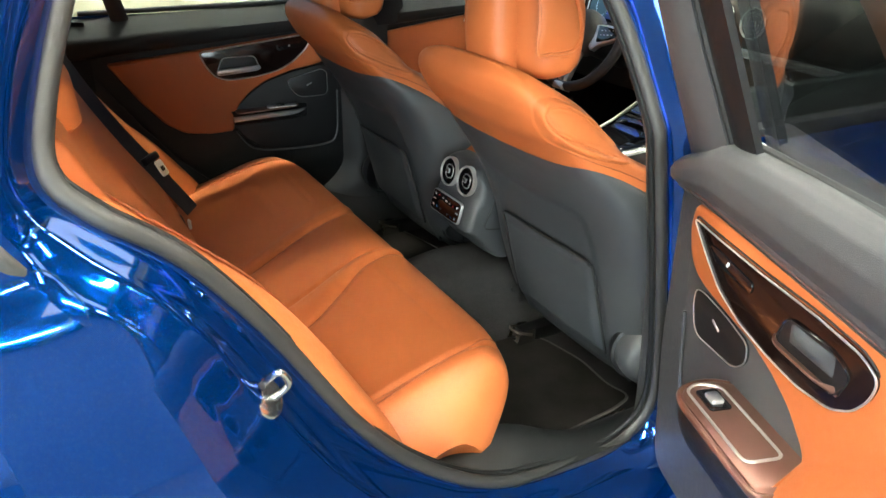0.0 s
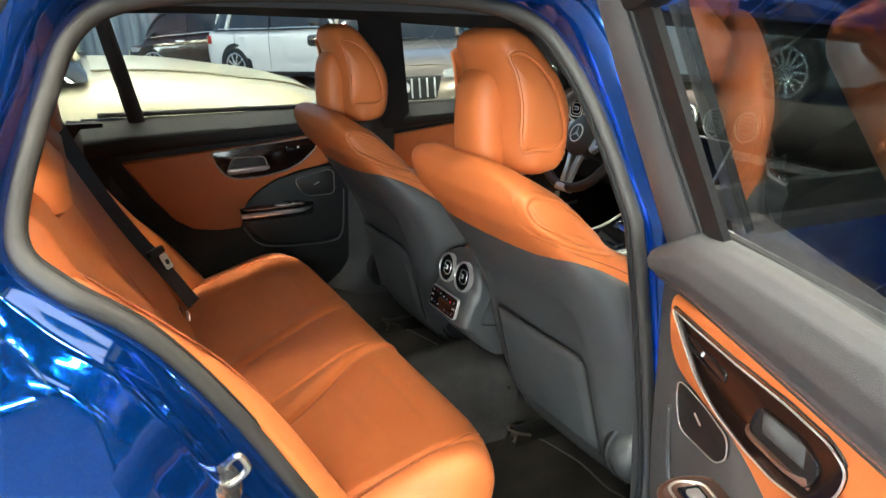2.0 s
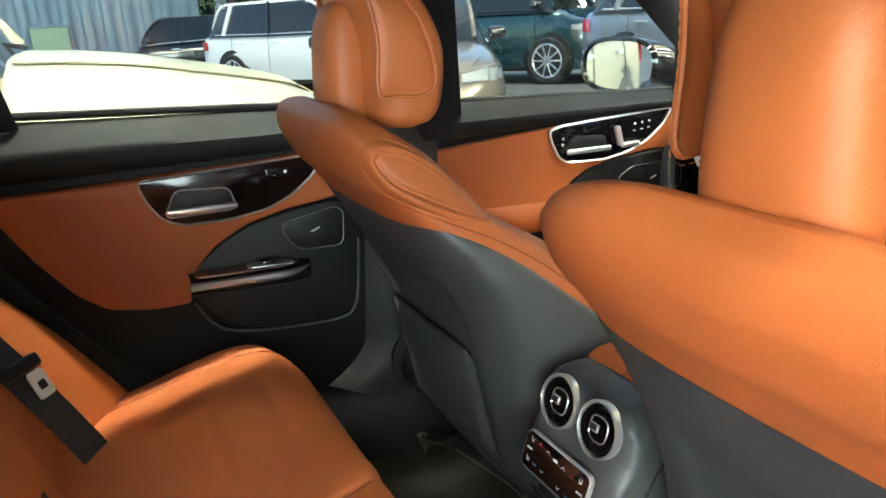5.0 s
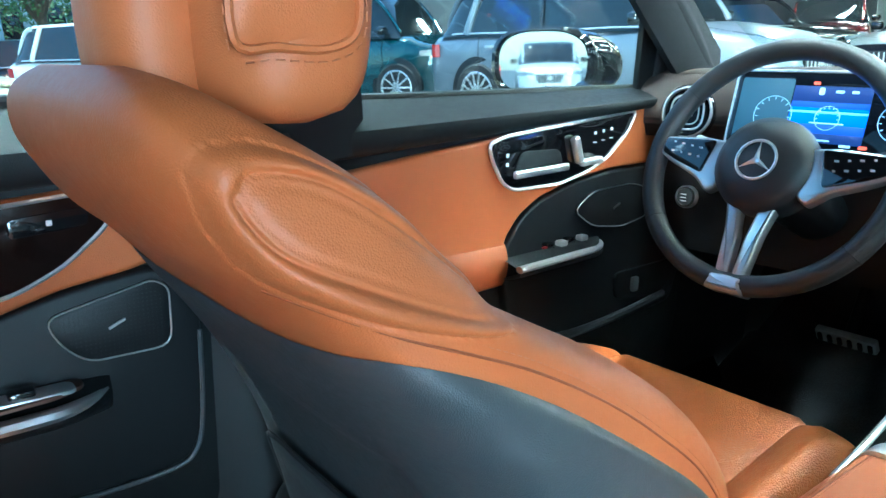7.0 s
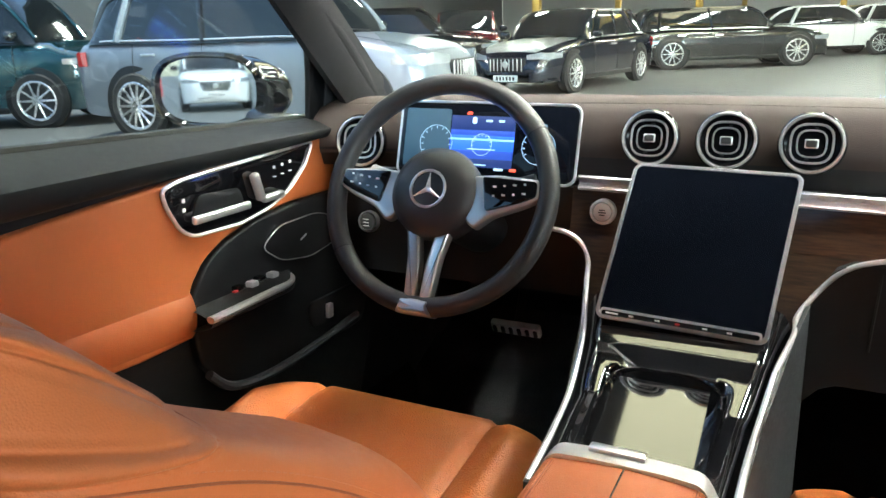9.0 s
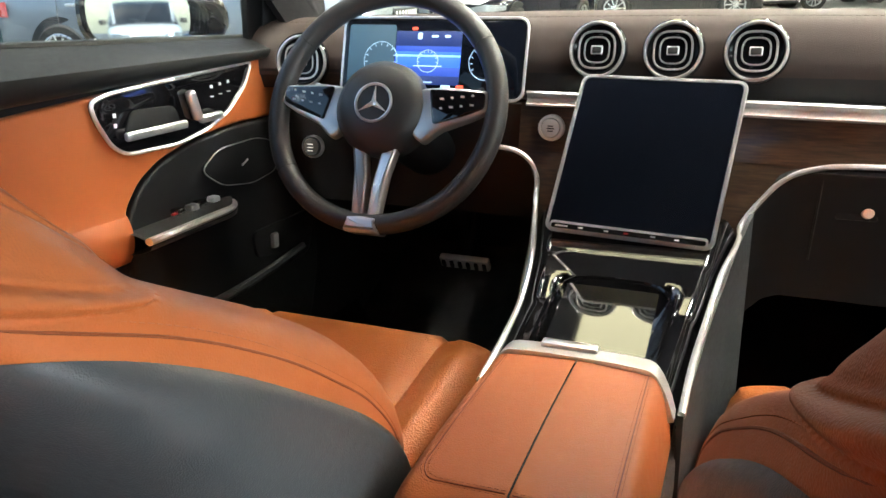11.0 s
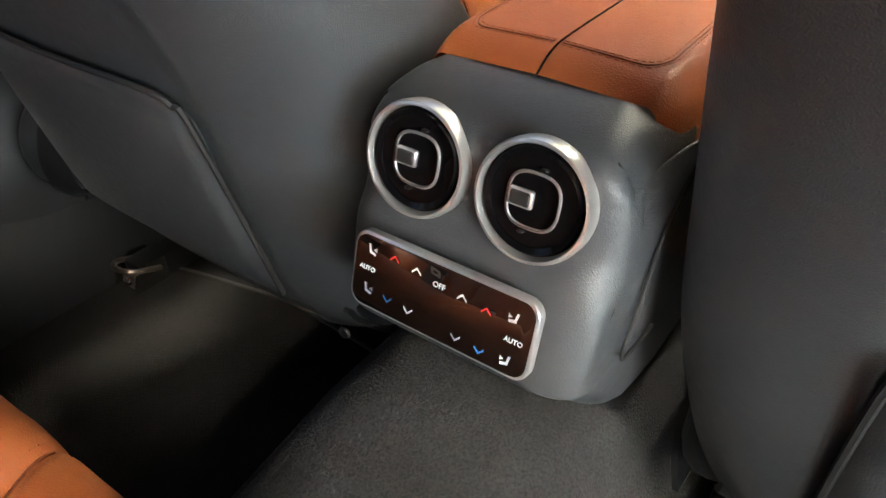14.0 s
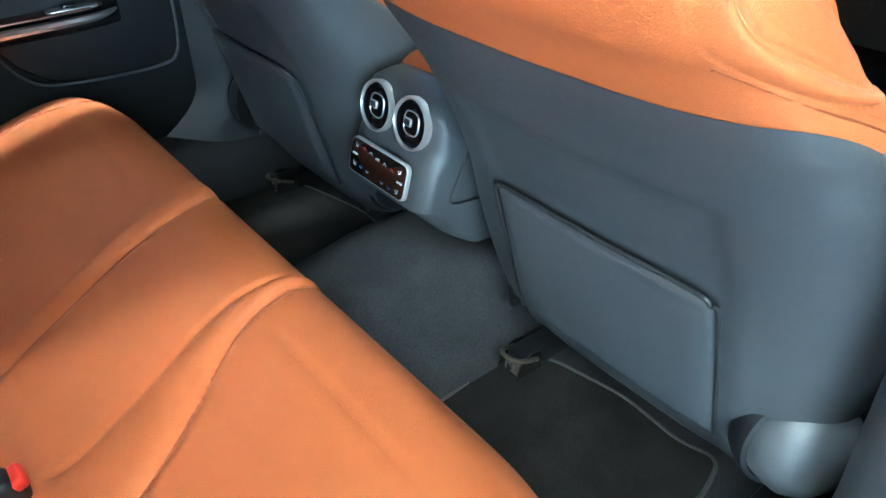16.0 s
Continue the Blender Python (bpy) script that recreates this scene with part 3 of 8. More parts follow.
    tagged(part("firewall", sheet(lambda u, v: Vector((1.62 - 0.15 * v, -0.74 + 1.48 * u, 0.20 + 0.75 * v)), 4, 4, 0.02), HARD), "black footwell bulkhead", "bulkhead", kind="structure")
    part("bonnet", sheet(lambda u, v: Vector((1.42 + 1.1 * u, -0.82 + 1.64 * v, 0.955 - 0.14 * u * u - 0.10 * (2 * v - 1) ** 4)), 14, 14, 0.02), PAINT, s, "blue painted bonnet")
    # right front door, closed
    tagged(part("right_front_door_trim", sheet(lambda u, v: Vector((0.08 + 1.0 * u, -0.70 - 0.03 * math.cos(v * math.pi), 0.28 + 0.68 * v)), 10, 10, 0.03), BLACKV), "black right front door trim", "door", kind="structure")


floor_and_roof()


# ---------------------------------------------------------------- outer body of the blue car
def outer_body():
    s = shell

    def low(x):
        return 0.0767 * (x + 0.3) + 0.09

    # roof, tail and side skins
    part("roof", sheet(lambda u, v: Vector((-1.95 + 2.62 * u, (-0.60 + 1.20 * v) * (1 - 0.06 * abs(2 * u - 1) ** 3), 1.292 + 0.058 * (1 - (2 * v - 1) ** 4) - 0.10 * max(0, 1 - u * 1.9) ** 2 - 0.045 * max(0, (u - 0.6) / 0.4) ** 2)), 26, 18, 0.008), PAINT, s, "blue painted roof")
    for sg in (-1, 1):
        part("roof_rail", tube(curve([(-1.75, sg * 0.575, 1.285), (-1.6, sg * 0.585, 1.325), (-0.8, sg * 0.60, 1.365), (0.1, sg * 0.60, 1.362), (0.30, sg * 0.595, 1.335)], 6), 0.013, 8), CHROME, s, "satin metal roof rail")
        part("tailgate_pillar", tube(curve([(-1.95, sg * 0.55, 1.22), (-2.12, sg * 0.60, 1.05), (-2.22, sg * 0.66, 0.86)], 5), 0.055, 8), PAINT, s)

        def quarter(u, v):
            x = -2.20 + 1.0 * u
            return Vector((x, sg * (0.90 - 0.10 * v * v - 0.22 * max(0, 0.25 - u) * 2), low(x) + 0.12 + (0.92 - low(x) - 0.12) * v))
        if sg > 0:
            part("rear_quarter", sheet(quarter, 16, 12, 0.006), PAINT, s, "blue rear quarter panel")
            part("front_door_skin", sheet(lambda u, v: Vector((0.07 + 1.12 * u, 0.90 - 0.10 * v ** 3 - 0.015 * math.cos(v * 6), low(0.6) + 0.07 + (0.905 - low(0.6) - 0.07) * v)), 12, 14, 0.006), PAINT, s, "blue front door skin")
        else:
            part("rear_quarter", sheet(lambda u, v: Vector((-2.20 + 0.66 * u, -0.925 + 0.10 * v * v + 0.22 * max(0, 0.30 - u) * 2, low(-1.9) + 0.12 + (0.92 - low(-1.9) - 0.12) * v)), 12, 12, 0.006), PAINT, s, "blue rear quarter panel")
            part("front_door_skin", sheet(lambda u, v: Vector((0.13 + 1.06 * u, -0.90 + 0.12 * v ** 3 + 0.015 * math.cos(v * 6), low(0.6) + 0.07 + (0.905 - low(0.6) - 0.07) * v)), 12, 14, 0.006), PAINT, s, "blue front door skin")
        part("quarter_window", sheet(lambda u, v: Vector((-1.92 + 0.84 * u + 0.10 * v * (1 - u), sg * (0.735 - 0.125 * v), 0.955 + 0.27 * v - 0.05 * v * (1 - u))), 8, 6, 0.005), DARKGLASS, s, "dark tinted quarter window")
        part("door_handle", box((0.24, sg * 0.915, 0.80), (0.22, 0.022, 0.030), 0.009, 2), PAINT, s)
        part("front_wing", sheet(lambda u, v: Vector((1.20 + 1.25 * u, sg * (0.905 - 0.09 * v ** 3 - 0.22 * max(0, (u - 0.6) / 0.4) ** 2), low(1.8) + 0.10 + (0.875 - 0.12 * u - low(1.8) - 0.10) * v)), 16, 12, 0.006), PAINT, s, "blue front wing")
        part("headlamp", sheet(lambda u, v: Vector((2.48 - 0.34 * u, sg * (0.60 + 0.23 * math.sin(u * 1.5)), 0.66 + 0.10 * v + 0.03 * u)), 10, 5, 0.008), HEADGLASS, s, "clear headlamp")
        part("tail_lamp", sheet(lambda u, v: Vector((-2.24 + 0.22 * u, sg * (0.72 + 0.17 * math.sin(u * 1.5)), 0.74 + 0.12 * v)), 8, 5, 0.008), REDPLASTIC, s, "red tail lamp")
        part("sill_trim", box((0.35, sg * 0.875, low(0.35) + 0.045), (2.2, 0.06, 0.09), 0.02, 2, Matrix.Rotation(radians(-4.4), 4, 'Y')), HARD, s)
        for x in (1.66, -1.22):
            r = 0.33
            wc = Vector((x, sg * 0.80, low(x) - 0.19 + r))
            part("wheel_arch", ring_profile([(0.0, 0.0), (r + 0.04, 0.0), (r + 0.055, -0.006), (r + 0.055, -0.05)], wc + Vector((0, sg * 0.125, 0.015)), (0, sg, 0), 36), HARD, s)
            w = part("wheel", ring_profile([(r * 0.72, 0.125), (r * 0.94, 0.133), (r, 0.10), (r, -0.09), (r * 0.9, -0.11)], wc, (0, sg, 0), 40), BLACKRUB, s, "black tyre")
            part("rim", ring_profile([(r * 0.75, 0.134), (r * 0.70, 0.142), (r * 0.64, 0.130), (r * 0.60, 0.09)], wc, (0, sg, 0), 36, closed=True), ALU, w, "alloy rim")
            bm = bmesh.new()
            for k in range(10):
                d = Vector((math.cos(k * math.pi / 5), 0, math.sin(k * math.pi / 5)))
                tube([wc + d * r * 0.1 + Vector((0, sg * 0.136, 0)), wc + d * r * 0.69 + Vector((0, sg * 0.134, 0))], [0.020, 0.013], 5, bm=bm)
            part("spokes", bm, ALU, w)
    part("tailgate", sheet(lambda u, v: Vector((-2.24 + 0.06 * v + 0.14 * (2 * u - 1) ** 4, -0.76 + 1.52 * u, 0.50 + 0.45 * v)), 16, 8, 0.01), PAINT, s, "blue tailgate")
    part("rear_window", sheet(lambda u, v: Vector((-2.17 + 0.22 * v + 0.08 * (2 * u - 1) ** 4, (-0.64 + 1.28 * u) * (1 - 0.14 * v), 0.955 + 0.27 * v)), 14, 8, 0.006), DARKGLASS, s, "dark tinted rear window")
    part("rear_bumper", sheet(lambda u, v: Vector((-2.29 + 0.30 * (2 * u - 1) ** 4 + 0.03 * math.cos(v * 6), -0.88 + 1.76 * u, 0.10 + 0.42 * v)), 18, 8, 0.01), PAINT, s, "blue rear bumper")
    part("front_bumper", sheet(lambda u, v: Vector((2.58 - 0.42 * abs(2 * u - 1) ** 3 - 0.05 * v * v, -0.86 + 1.72 * u, low(2.5) + 0.04 + 0.36 * v)), 20, 10, 0.01), PAINT, s, "blue front bumper")
    g = part("grille", plate([(a, b) for a, b in [(-0.38, 0.55), (0.38, 0.55), (0.44, 0.66), (0.36, 0.75), (-0.36, 0.75), (-0.44, 0.66)]], lambda a, b, h: Vector((2.555 + h - 0.25 * a * a, a, b)), 0.02, 0.006), HARD, s, "black radiator grille")
    part("grille_bar", tube([(2.585 - 0.25 * a * a, a, 0.655) for a in (-0.4, -0.2, 0, 0.2, 0.4)], 0.010, 6), CHROME, g)


DARKGLASS = glass("privacy_glass", (0.60, 0.65, 0.67), mirror=0.08)
HEADGLASS = mat("headlamp_glass", (0.50, 0.53, 0.57), 0.10, metal=0.6, vary=0.4, vary_size=30, coat=1.0)
outer_body()

# ---------------------------------------------------------------- front seats (built round x forward, y = 0)
REAR_X = smooth_table([(0.34, 0.070), (0.41, 0.030), (0.52, -0.002), (0.62, -0.030), (0.72, -0.078), (0.80, -0.130), (0.87, -0.190), (0.90, -0.222), (0.93, -0.243), (0.955, -0.255), (0.985, -0.255), (1.006, -0.238)])
FRONT_X = smooth_table([(0.34, 0.20), (0.45, 0.225), (0.58, 0.236), (0.655, 0.228), (0.705, 0.197), (0.75, 0.152), (0.795, 0.085), (0.829, 0.018), (0.86, -0.038), (0.885, -0.062), (0.905, -0.083), (0.942, -0.120), (0.962, -0.150), (0.98, -0.180), (0.996, -0.205), (1.006, -0.226)])
HALF_W = smooth_table([(0.34, 0.214), (0.41, 0.242), (0.52, 0.269), (0.65, 0.275), (0.76, 0.265), (0.80, 0.252), (0.86, 0.236), (0.90, 0.225), (0.93, 0.216), (0.96, 0.203), (0.982, 0.178), (0.997, 0.140), (1.006, 0.076)])


def back_point(a, z, grow=0.0):
    """Seat back's surface at angle a (0 behind, 90 degrees at the left side) and height z."""
    xr, xf, w = interp(z, REAR_X), interp(z, FRONT_X), interp(z, HALF_W)
    c, h = (xr + xf) / 2, (xf - xr) / 2
    ca, sa = math.cos(a), math.sin(a)
    q = 5.0 if ca < 0 else 3.4
    k = (abs(ca) ** q + abs(sa) ** q) ** (-1 / q)
    # bolsters: the front is hollowed in the middle
    x = c - ca * k * (h + grow)
    y = sa * k * (w + grow)
    if ca < 0:
        x -= 0.045 * max(0, 1 - (abs(y) / 0.16) ** 2) * min(1, (1.0 - z) * 6)
    return Vector((x, y, z))


def shell_top(s):
    """Upper rim of the grey shell against the side angle."""
    d = abs(math.degrees(s))
    return interp(d, SHELL_RIM)


SHELL_RIM = smooth_table([(0, 0.842), (30, 0.845), (46, 0.849), (58, 0.848), (70, 0.838), (86, 0.815), (95, 0.782), (102, 0.725), (108, 0.655), (113, 0.575), (116, 0.49), (118, 0.40)])


OVAL = curve([(a, 0, b) for a, b in [(-0.214, 0.940), (-0.212, 0.948), (-0.202, 0.955), (-0.164, 0.945), (-0.108, 0.907), (-0.071, 0.876), (-0.056, 0.861), (-0.094, 0.870), (-0.164, 0.900), (-0.197, 0.918)]], 6, True)
RING = curve([(a, 0, b) for a, b in [(-0.234, 0.951), (-0.233, 0.962), (-0.226, 0.969), (-0.206, 0.971), (-0.178, 0.963), (-0.129, 0.938), (-0.086, 0.908), (-0.050, 0.866), (-0.062, 0.850), (-0.135, 0.868), (-0.198, 0.896), (-0.222, 0.922)]], 6, True)
RIM_SIDE = smooth_table([(-0.30, 0.872), (-0.216, 0.874), (-0.154, 0.856), (-0.088, 0.832), (-0.03, 0.802), (0.025, 0.766), (0.075, 0.732), (0.128, 0.692), (0.165, 0.648), (0.188, 0.600), (0.198, 0.50), (0.200, 0.40)], 4)


def near(x, z, line):
    """Distance to a closed line in the side plane, and whether the point lies inside it."""
    best, inside = 9.0, False
    for i, p in enumerate(line):
        q = line[i - 1]
        dx, dz = p.x - q.x, p.z - q.z
        t = max(0.0, min(1.0, ((x - q.x) * dx + (z - q.z) * dz) / (dx * dx + dz * dz + 1e-12)))
        best = min(best, math.hypot(x - q.x - t * dx, z - q.z - t * dz))
        if (p.z > z) != (q.z > z) and x < (q.x - p.x) * (z - p.z) / (q.z - p.z) + p.x:
            inside = not inside
    return best, inside


def padded(p):
    """Seat cover with the padded oval on the shoulder and its sewn ring pressed in."""
    if p.z < 0.84 or abs(p.y) < 0.10:
        return p
    d, ins = near(p.x, p.z, OVAL)
    e, inr = near(p.x, p.z, RING)
    off = -0.0026 * math.exp(-(d / 0.0034) ** 2) - 0.0018 * math.exp(-(e / 0.0032) ** 2) - (0.0022 * min(1.0, d / 0.008) if ins else 0.0)
    if inr and not ins:
        off += 0.0080 * math.sin(math.pi * d / (d + e + 1e-6)) ** 0.8 * min(1.0, (d + e) / 0.012)
    return Vector((p.x, p.y + math.copysign(off, p.y), p.z))


def make_front_seat(name, label, m, outer):
    s = thing(name, label, "car seat", "front seats")
    zs = [0.34 + 0.50 * i / 24 for i in range(24)] + [0.84 + 0.165 * (1 - (1 - i / 90) ** 1.2) for i in range(91)]
    turns = [radians(a) for a in [-40 + 4 * k for k in range(20)] + [40 + 0.9 * k for k in range(100)] + [130 + 5 * k for k in range(20)] + [230 + 0.9 * k for k in range(100)]]
    rings = [[padded(back_point(a, z)) for a in turns] for z in zs]
    cover = part("backrest", loft(rings), TAN, s, "tan leather backrest", sharp=120)
    amax = radians(128)

    def sh(u, v):
        a = (2 * u - 1) * amax
        top = shell_top(a)
        if abs(a) > radians(48):
            for _ in range(12):
                top += 0.5 * (interp(back_point(a, top).x, RIM_SIDE) - top)
            k = min(1.0, (abs(a) - radians(48)) / radians(24))
            k = k * k * (3 - 2 * k)
            top = shell_top(a) * (1 - k) + top * k
        z = 0.335 + (top - 0.335) * v
        rim = min(1.0, (1 - v) * 14, (1 - abs(2 * u - 1)) * 30)
        p = back_point(a, z, 0.001 + 0.006 * math.sin(rim * math.pi / 2))
        if abs(a) < radians(80):
            # shallow field round the pocket
            d = max(abs(p.y) - 0.158 - 0.03 * max(0.0, z - 0.62), z - 0.735)
            p.x += 0.006 * max(0.0, min(1.0, 0.5 - d / 0.016))
        return p
    part("back_shell", sheet(sh, 130, 60), GREY, s, "graphite grey moulded back shell")
    # map pocket on the shell
    half, zb, zt = 0.156, 0.395, 0.622

    def rear_face(y, z, off):
        w = interp(z, HALF_W) + 0.007
        xr, xf = interp(z, REAR_X), interp(z, FRONT_X)
        c, h = (xr + xf) / 2, (xf - xr) / 2 + 0.007
        t = min(0.999, abs(y) / w)
        return Vector((c - h * (1 - t ** 3.4) ** (1 / 3.4) - off, y, z))
    # the pocket is a curved sheet that follows the shell
    def pk(u, v):
        y = (2 * u - 1) * half
        z = zb + (zt - zb) * v
        ed = min(1.0, min(u, 1 - u) * 16, min(v, 1 - v) * 12)
        # rounded upper corners
        cx, cz = abs(y) - (half - 0.03), z - (zt - 0.03)
        if cx > 0 and cz > 0 and math.hypot(cx, cz) > 0.03:
            f = 0.03 / math.hypot(cx, cz)
            y = math.copysign(half - 0.03 + cx * f, y)
            z = zt - 0.03 + cz * f
            ed = 0.0
        return rear_face(y, z, 0.001 + 0.009 * math.sin(ed * math.pi / 2))
    pocket = part("map_pocket", sheet(pk, 32, 26), GREY, s, "grey map pocket panel")
    rim = [rear_face(-half, zb, 0.006), rear_face(-half, zt - 0.03, 0.006), rear_face(-half + 0.009, zt - 0.009, 0.006), rear_face(-half + 0.03, zt, 0.006),
           rear_face(0, zt, 0.006), rear_face(half - 0.03, zt, 0.006), rear_face(half - 0.009, zt - 0.009, 0.006), rear_face(half, zt - 0.03, 0.006), rear_face(half, zb, 0.006)]
    part("pocket_edge", tube(curve(rim, 5), 0.0028, 6), BLACKRUB, pocket)
    # side seams and the oval shoulder pad, both sides
    for sd in (-1, 1):
        def side(x, z, off):
            w = interp(z, HALF_W)
            xr, xf = interp(z, REAR_X), interp(z, FRONT_X)
            c, h = (xr + xf) / 2, (xf - xr) / 2
            t = min(0.995, abs(x - c) / h)
            q = 3.4 if x < c else 5.0
            return Vector((x, sd * (w * (1 - t ** q) ** (1 / q) + off), z))
        part("shoulder_seam", tube([side(p.x, p.z, -0.0018) for p in RING], 0.0009, 5, True), SEAM, cover)
        part("pad_seam", tube([side(p.x, p.z, -0.0026) for p in OVAL], 0.0010, 5, True), SEAM, cover)
        low = curve([(-0.198, 0, 0.893), (-0.135, 0, 0.864), (-0.048, 0, 0.828), (0.020, 0, 0.790), (0.075, 0, 0.750), (0.125, 0, 0.708), (0.165, 0, 0.655), (0.180, 0, 0.60)], 6)
        part("side_seam", tube([side(p.x, p.z, 0.0) for p in low], 0.0010, 6), SEAM, cover)
        part("side_stitch", stitches([side(p.x, p.z + 0.007, 0.0002) for p in low], 0.004, 0.002, 0.0004), STITCH, cover)
    # head restraint: rear lobe, front pad with framed sides
    hz = [(0.965, -0.212, -0.155, 0.058), (1.0, -0.222, -0.153, 0.058), (1.05, -0.226, -0.151, 0.057), (1.10, -0.225, -0.151, 0.054), (1.125, -0.220, -0.153, 0.049), (1.14, -0.210, -0.155, 0.042), (1.15, -0.192, -0.160, 0.030)]
    def lobe(z, xr, xf, w):
        c, h = (xr + xf) / 2, (xf - xr) / 2
        return [Vector((c - h * math.copysign(abs(math.cos(a)) ** 0.75, math.cos(a)), w * math.copysign(abs(math.sin(a)) ** 0.7, math.sin(a)), z)) for a in [2 * math.pi * j / 32 for j in range(32)]]
    tab = [smooth_table([(r[0], r[k]) for r in hz], 6) for k in (1, 2, 3)]
    head = part("headrest", loft([lobe(z, interp(z, tab[0]), interp(z, tab[1]), interp(z, tab[2])) for z in [0.965 + 0.185 * i / 20 for i in range(21)]]), TAN, s, "tan leather head restraint")
    hp = [(0.970, -0.153, -0.100, 0.092), (0.980, -0.171, -0.072, 0.106), (1.01, -0.178, -0.056, 0.113), (1.08, -0.181, -0.054, 0.114), (1.13, -0.193, -0.074, 0.110), (1.165, -0.205, -0.100, 0.102), (1.19, -0.213, -0.121, 0.092), (1.208, -0.205, -0.139, 0.077), (1.218, -0.183, -0.157, 0.056)]
    tb = [smooth_table([(r[0], r[k]) for r in hp], 6) for k in (1, 2, 3)]

    def pad(z, a, g=0.0):
        xr, xf, w = interp(z, tb[0]), interp(z, tb[1]), interp(z, tb[2])
        c, h = (xr + xf) / 2, (xf - xr) / 2
        ca, sa = math.cos(a), math.sin(a)
        q = 2.6 if ca > 0 else 4.0
        k = (abs(ca) ** q + abs(sa) ** q) ** (-1 / q)
        return Vector((c - ca * k * (h + g), sa * k * (w + g), z))
    part("pad", loft([[pad(0.970 + 0.248 * i / 28, 2 * math.pi * j / 48) for j in range(48)] for i in range(29)]), TAN, head)
    for sd in (-1, 1):
        fr = curve([(-0.172, 0, 1.022), (-0.174, 0, 1.09), (-0.185, 0, 1.145), (-0.195, 0, 1.172), (-0.169, 0, 1.178), (-0.133, 0, 1.155), (-0.103, 0, 1.11), (-0.086, 0, 1.06), (-0.087, 0, 1.030), (-0.108, 0, 1.018), (-0.143, 0, 1.018)], 5, True)
        def on_side(p, off):
            w = interp(p.z, tb[2])
            return Vector((p.x, sd * (w * 0.985 + off), p.z))
        part("side_piping", tube([on_side(p, 0.002) for p in fr], 0.0030, 6, True), TAN, head)
        cen = Vector((-0.137, 0, 1.100))
        rr = [[on_side(cen + (p - cen) * k, o) for p in fr] for k, o in ((0.97, -0.001), (0.90, 0.002), (0.6, 0.005), (0.3, 0.006))]
        fb = bmesh.new()
        vv = add_grid(fb, rr, wrap=True)
        fb.faces.new(vv[-1])
        part("side_panel", fb, TAN, head)
        part("side_stitch", stitches([on_side(cen + (p - cen) * 1.09, 0.003) for p in fr]), STITCH, head)
    for y in (-0.05, 0.05):
        part("post", tube([(-0.185, y, 0.96), (-0.180, y, 1.02)], 0.007, 10), CHROME, s)
    # cushion
    prof = [(0.14, 0.40), (0.16, 0.50), (0.24, 0.525), (0.36, 0.535), (0.48, 0.55), (0.57, 0.562), (0.615, 0.550), (0.635, 0.515), (0.625, 0.45), (0.60, 0.40)]
    pc = curve([(a, 0, b) for a, b in prof], 5)

    def cu(u, v):
        p = pc[min(len(pc) - 1, int(round(v * (len(pc) - 1))))]
        y = (2 * u - 1)
        e = abs(y)
        drop = 0.10 * max(0, (e - 0.86) / 0.14) ** 2
        bol = 0.030 * math.exp(-((e - 0.80) / 0.12) ** 2) * (1 if p.x < 0.5 else max(0, 1 - (p.x - 0.5) / 0.08))
        groove = 0.010 * math.exp(-((e - 0.60) / 0.03) ** 2)
        rec = 0.05 * max(0, (e - 0.6) / 0.4) ** 2 * max(0, (p.x - 0.45) / 0.15)
        return Vector((p.x - rec, y * 0.258 * (1 - 0.04 * max(0, e - 0.9) * 10 * 0.3), p.z - drop + bol - groove))
    part("cushion", sheet(cu, 48, len(pc) - 1), TAN_PERF, s, "tan perforated leather seat cushion")
    part("cushion_seam", tube([cu(0.2, v / 30) + Vector((0, 0, 0.002)) for v in range(4, 28)], 0.002, 5), SEAM, s)
    part("cushion_seam", tube([cu(0.8, v / 30) + Vector((0, 0, 0.002)) for v in range(4, 28)], 0.002, 5), SEAM, s)
    part("seat_base", box((0.34, 0, 0.36), (0.46, 0.44, 0.14), 0.03, 3), HARD, s, "black seat base")
    for y in (-0.205, 0.205):
        part("rail", box((0.34, y, 0.226), (0.54, 0.040, 0.042), 0.008, 2), HARD, s)
        part("rail_latch", tube(curve([(0.10, y - 0.022, 0.232), (0.062, y - 0.020, 0.246), (0.050, y, 0.250), (0.062, y + 0.020, 0.246), (0.10, y + 0.022, 0.232)], 5), 0.004, 8), BRASSY, s, "dull steel latch loop at the seat rail")
        end = part("rail_end", box((0.080, y, 0.218), (0.036, 0.034, 0.028), 0.006, 2), BRASSY, s, "dull bronze rail end")
        for k in (-1, 1):
            part("cheek", plate([(0.050, 0.203), (0.110, 0.203), (0.110, 0.246), (0.085, 0.250), (0.062, 0.236)], lambda a, b, h: Vector((a, y + k * 0.022 + h, b)), 0.003, 0.0008), STEEL, end)
        part("rail_bolt", ring_profile([(0, 0.006), (0.006, 0.005), (0.007, 0)], (0.062, y, 0.222), (-1, 0, 0.2), 10), STEEL, end)
    # round recliner covers, the outer one large, in dark collars
    for sg, r, mt in ((outer, 0.062, GREY), (-outer, 0.046, HARD)):
        k, big = r / 0.066, sg == outer
        at = (0.066 if big else 0.110, (0.230 if big else 0.222) * sg, 0.432 if big else 0.395)
        ax = (-0.45, sg * 0.89, 0.05) if big else (-0.25, 0.97 * sg, 0.0)
        rc = part("recliner_cover", ring_profile([(0.0, 0.050 * k), (0.030 * k, 0.050 * k), (0.050 * k, 0.044 * k), (0.062 * k, 0.030 * k), (r, 0.010), (r, -0.03)], at, ax, 32), mt, s, "round recliner cover")
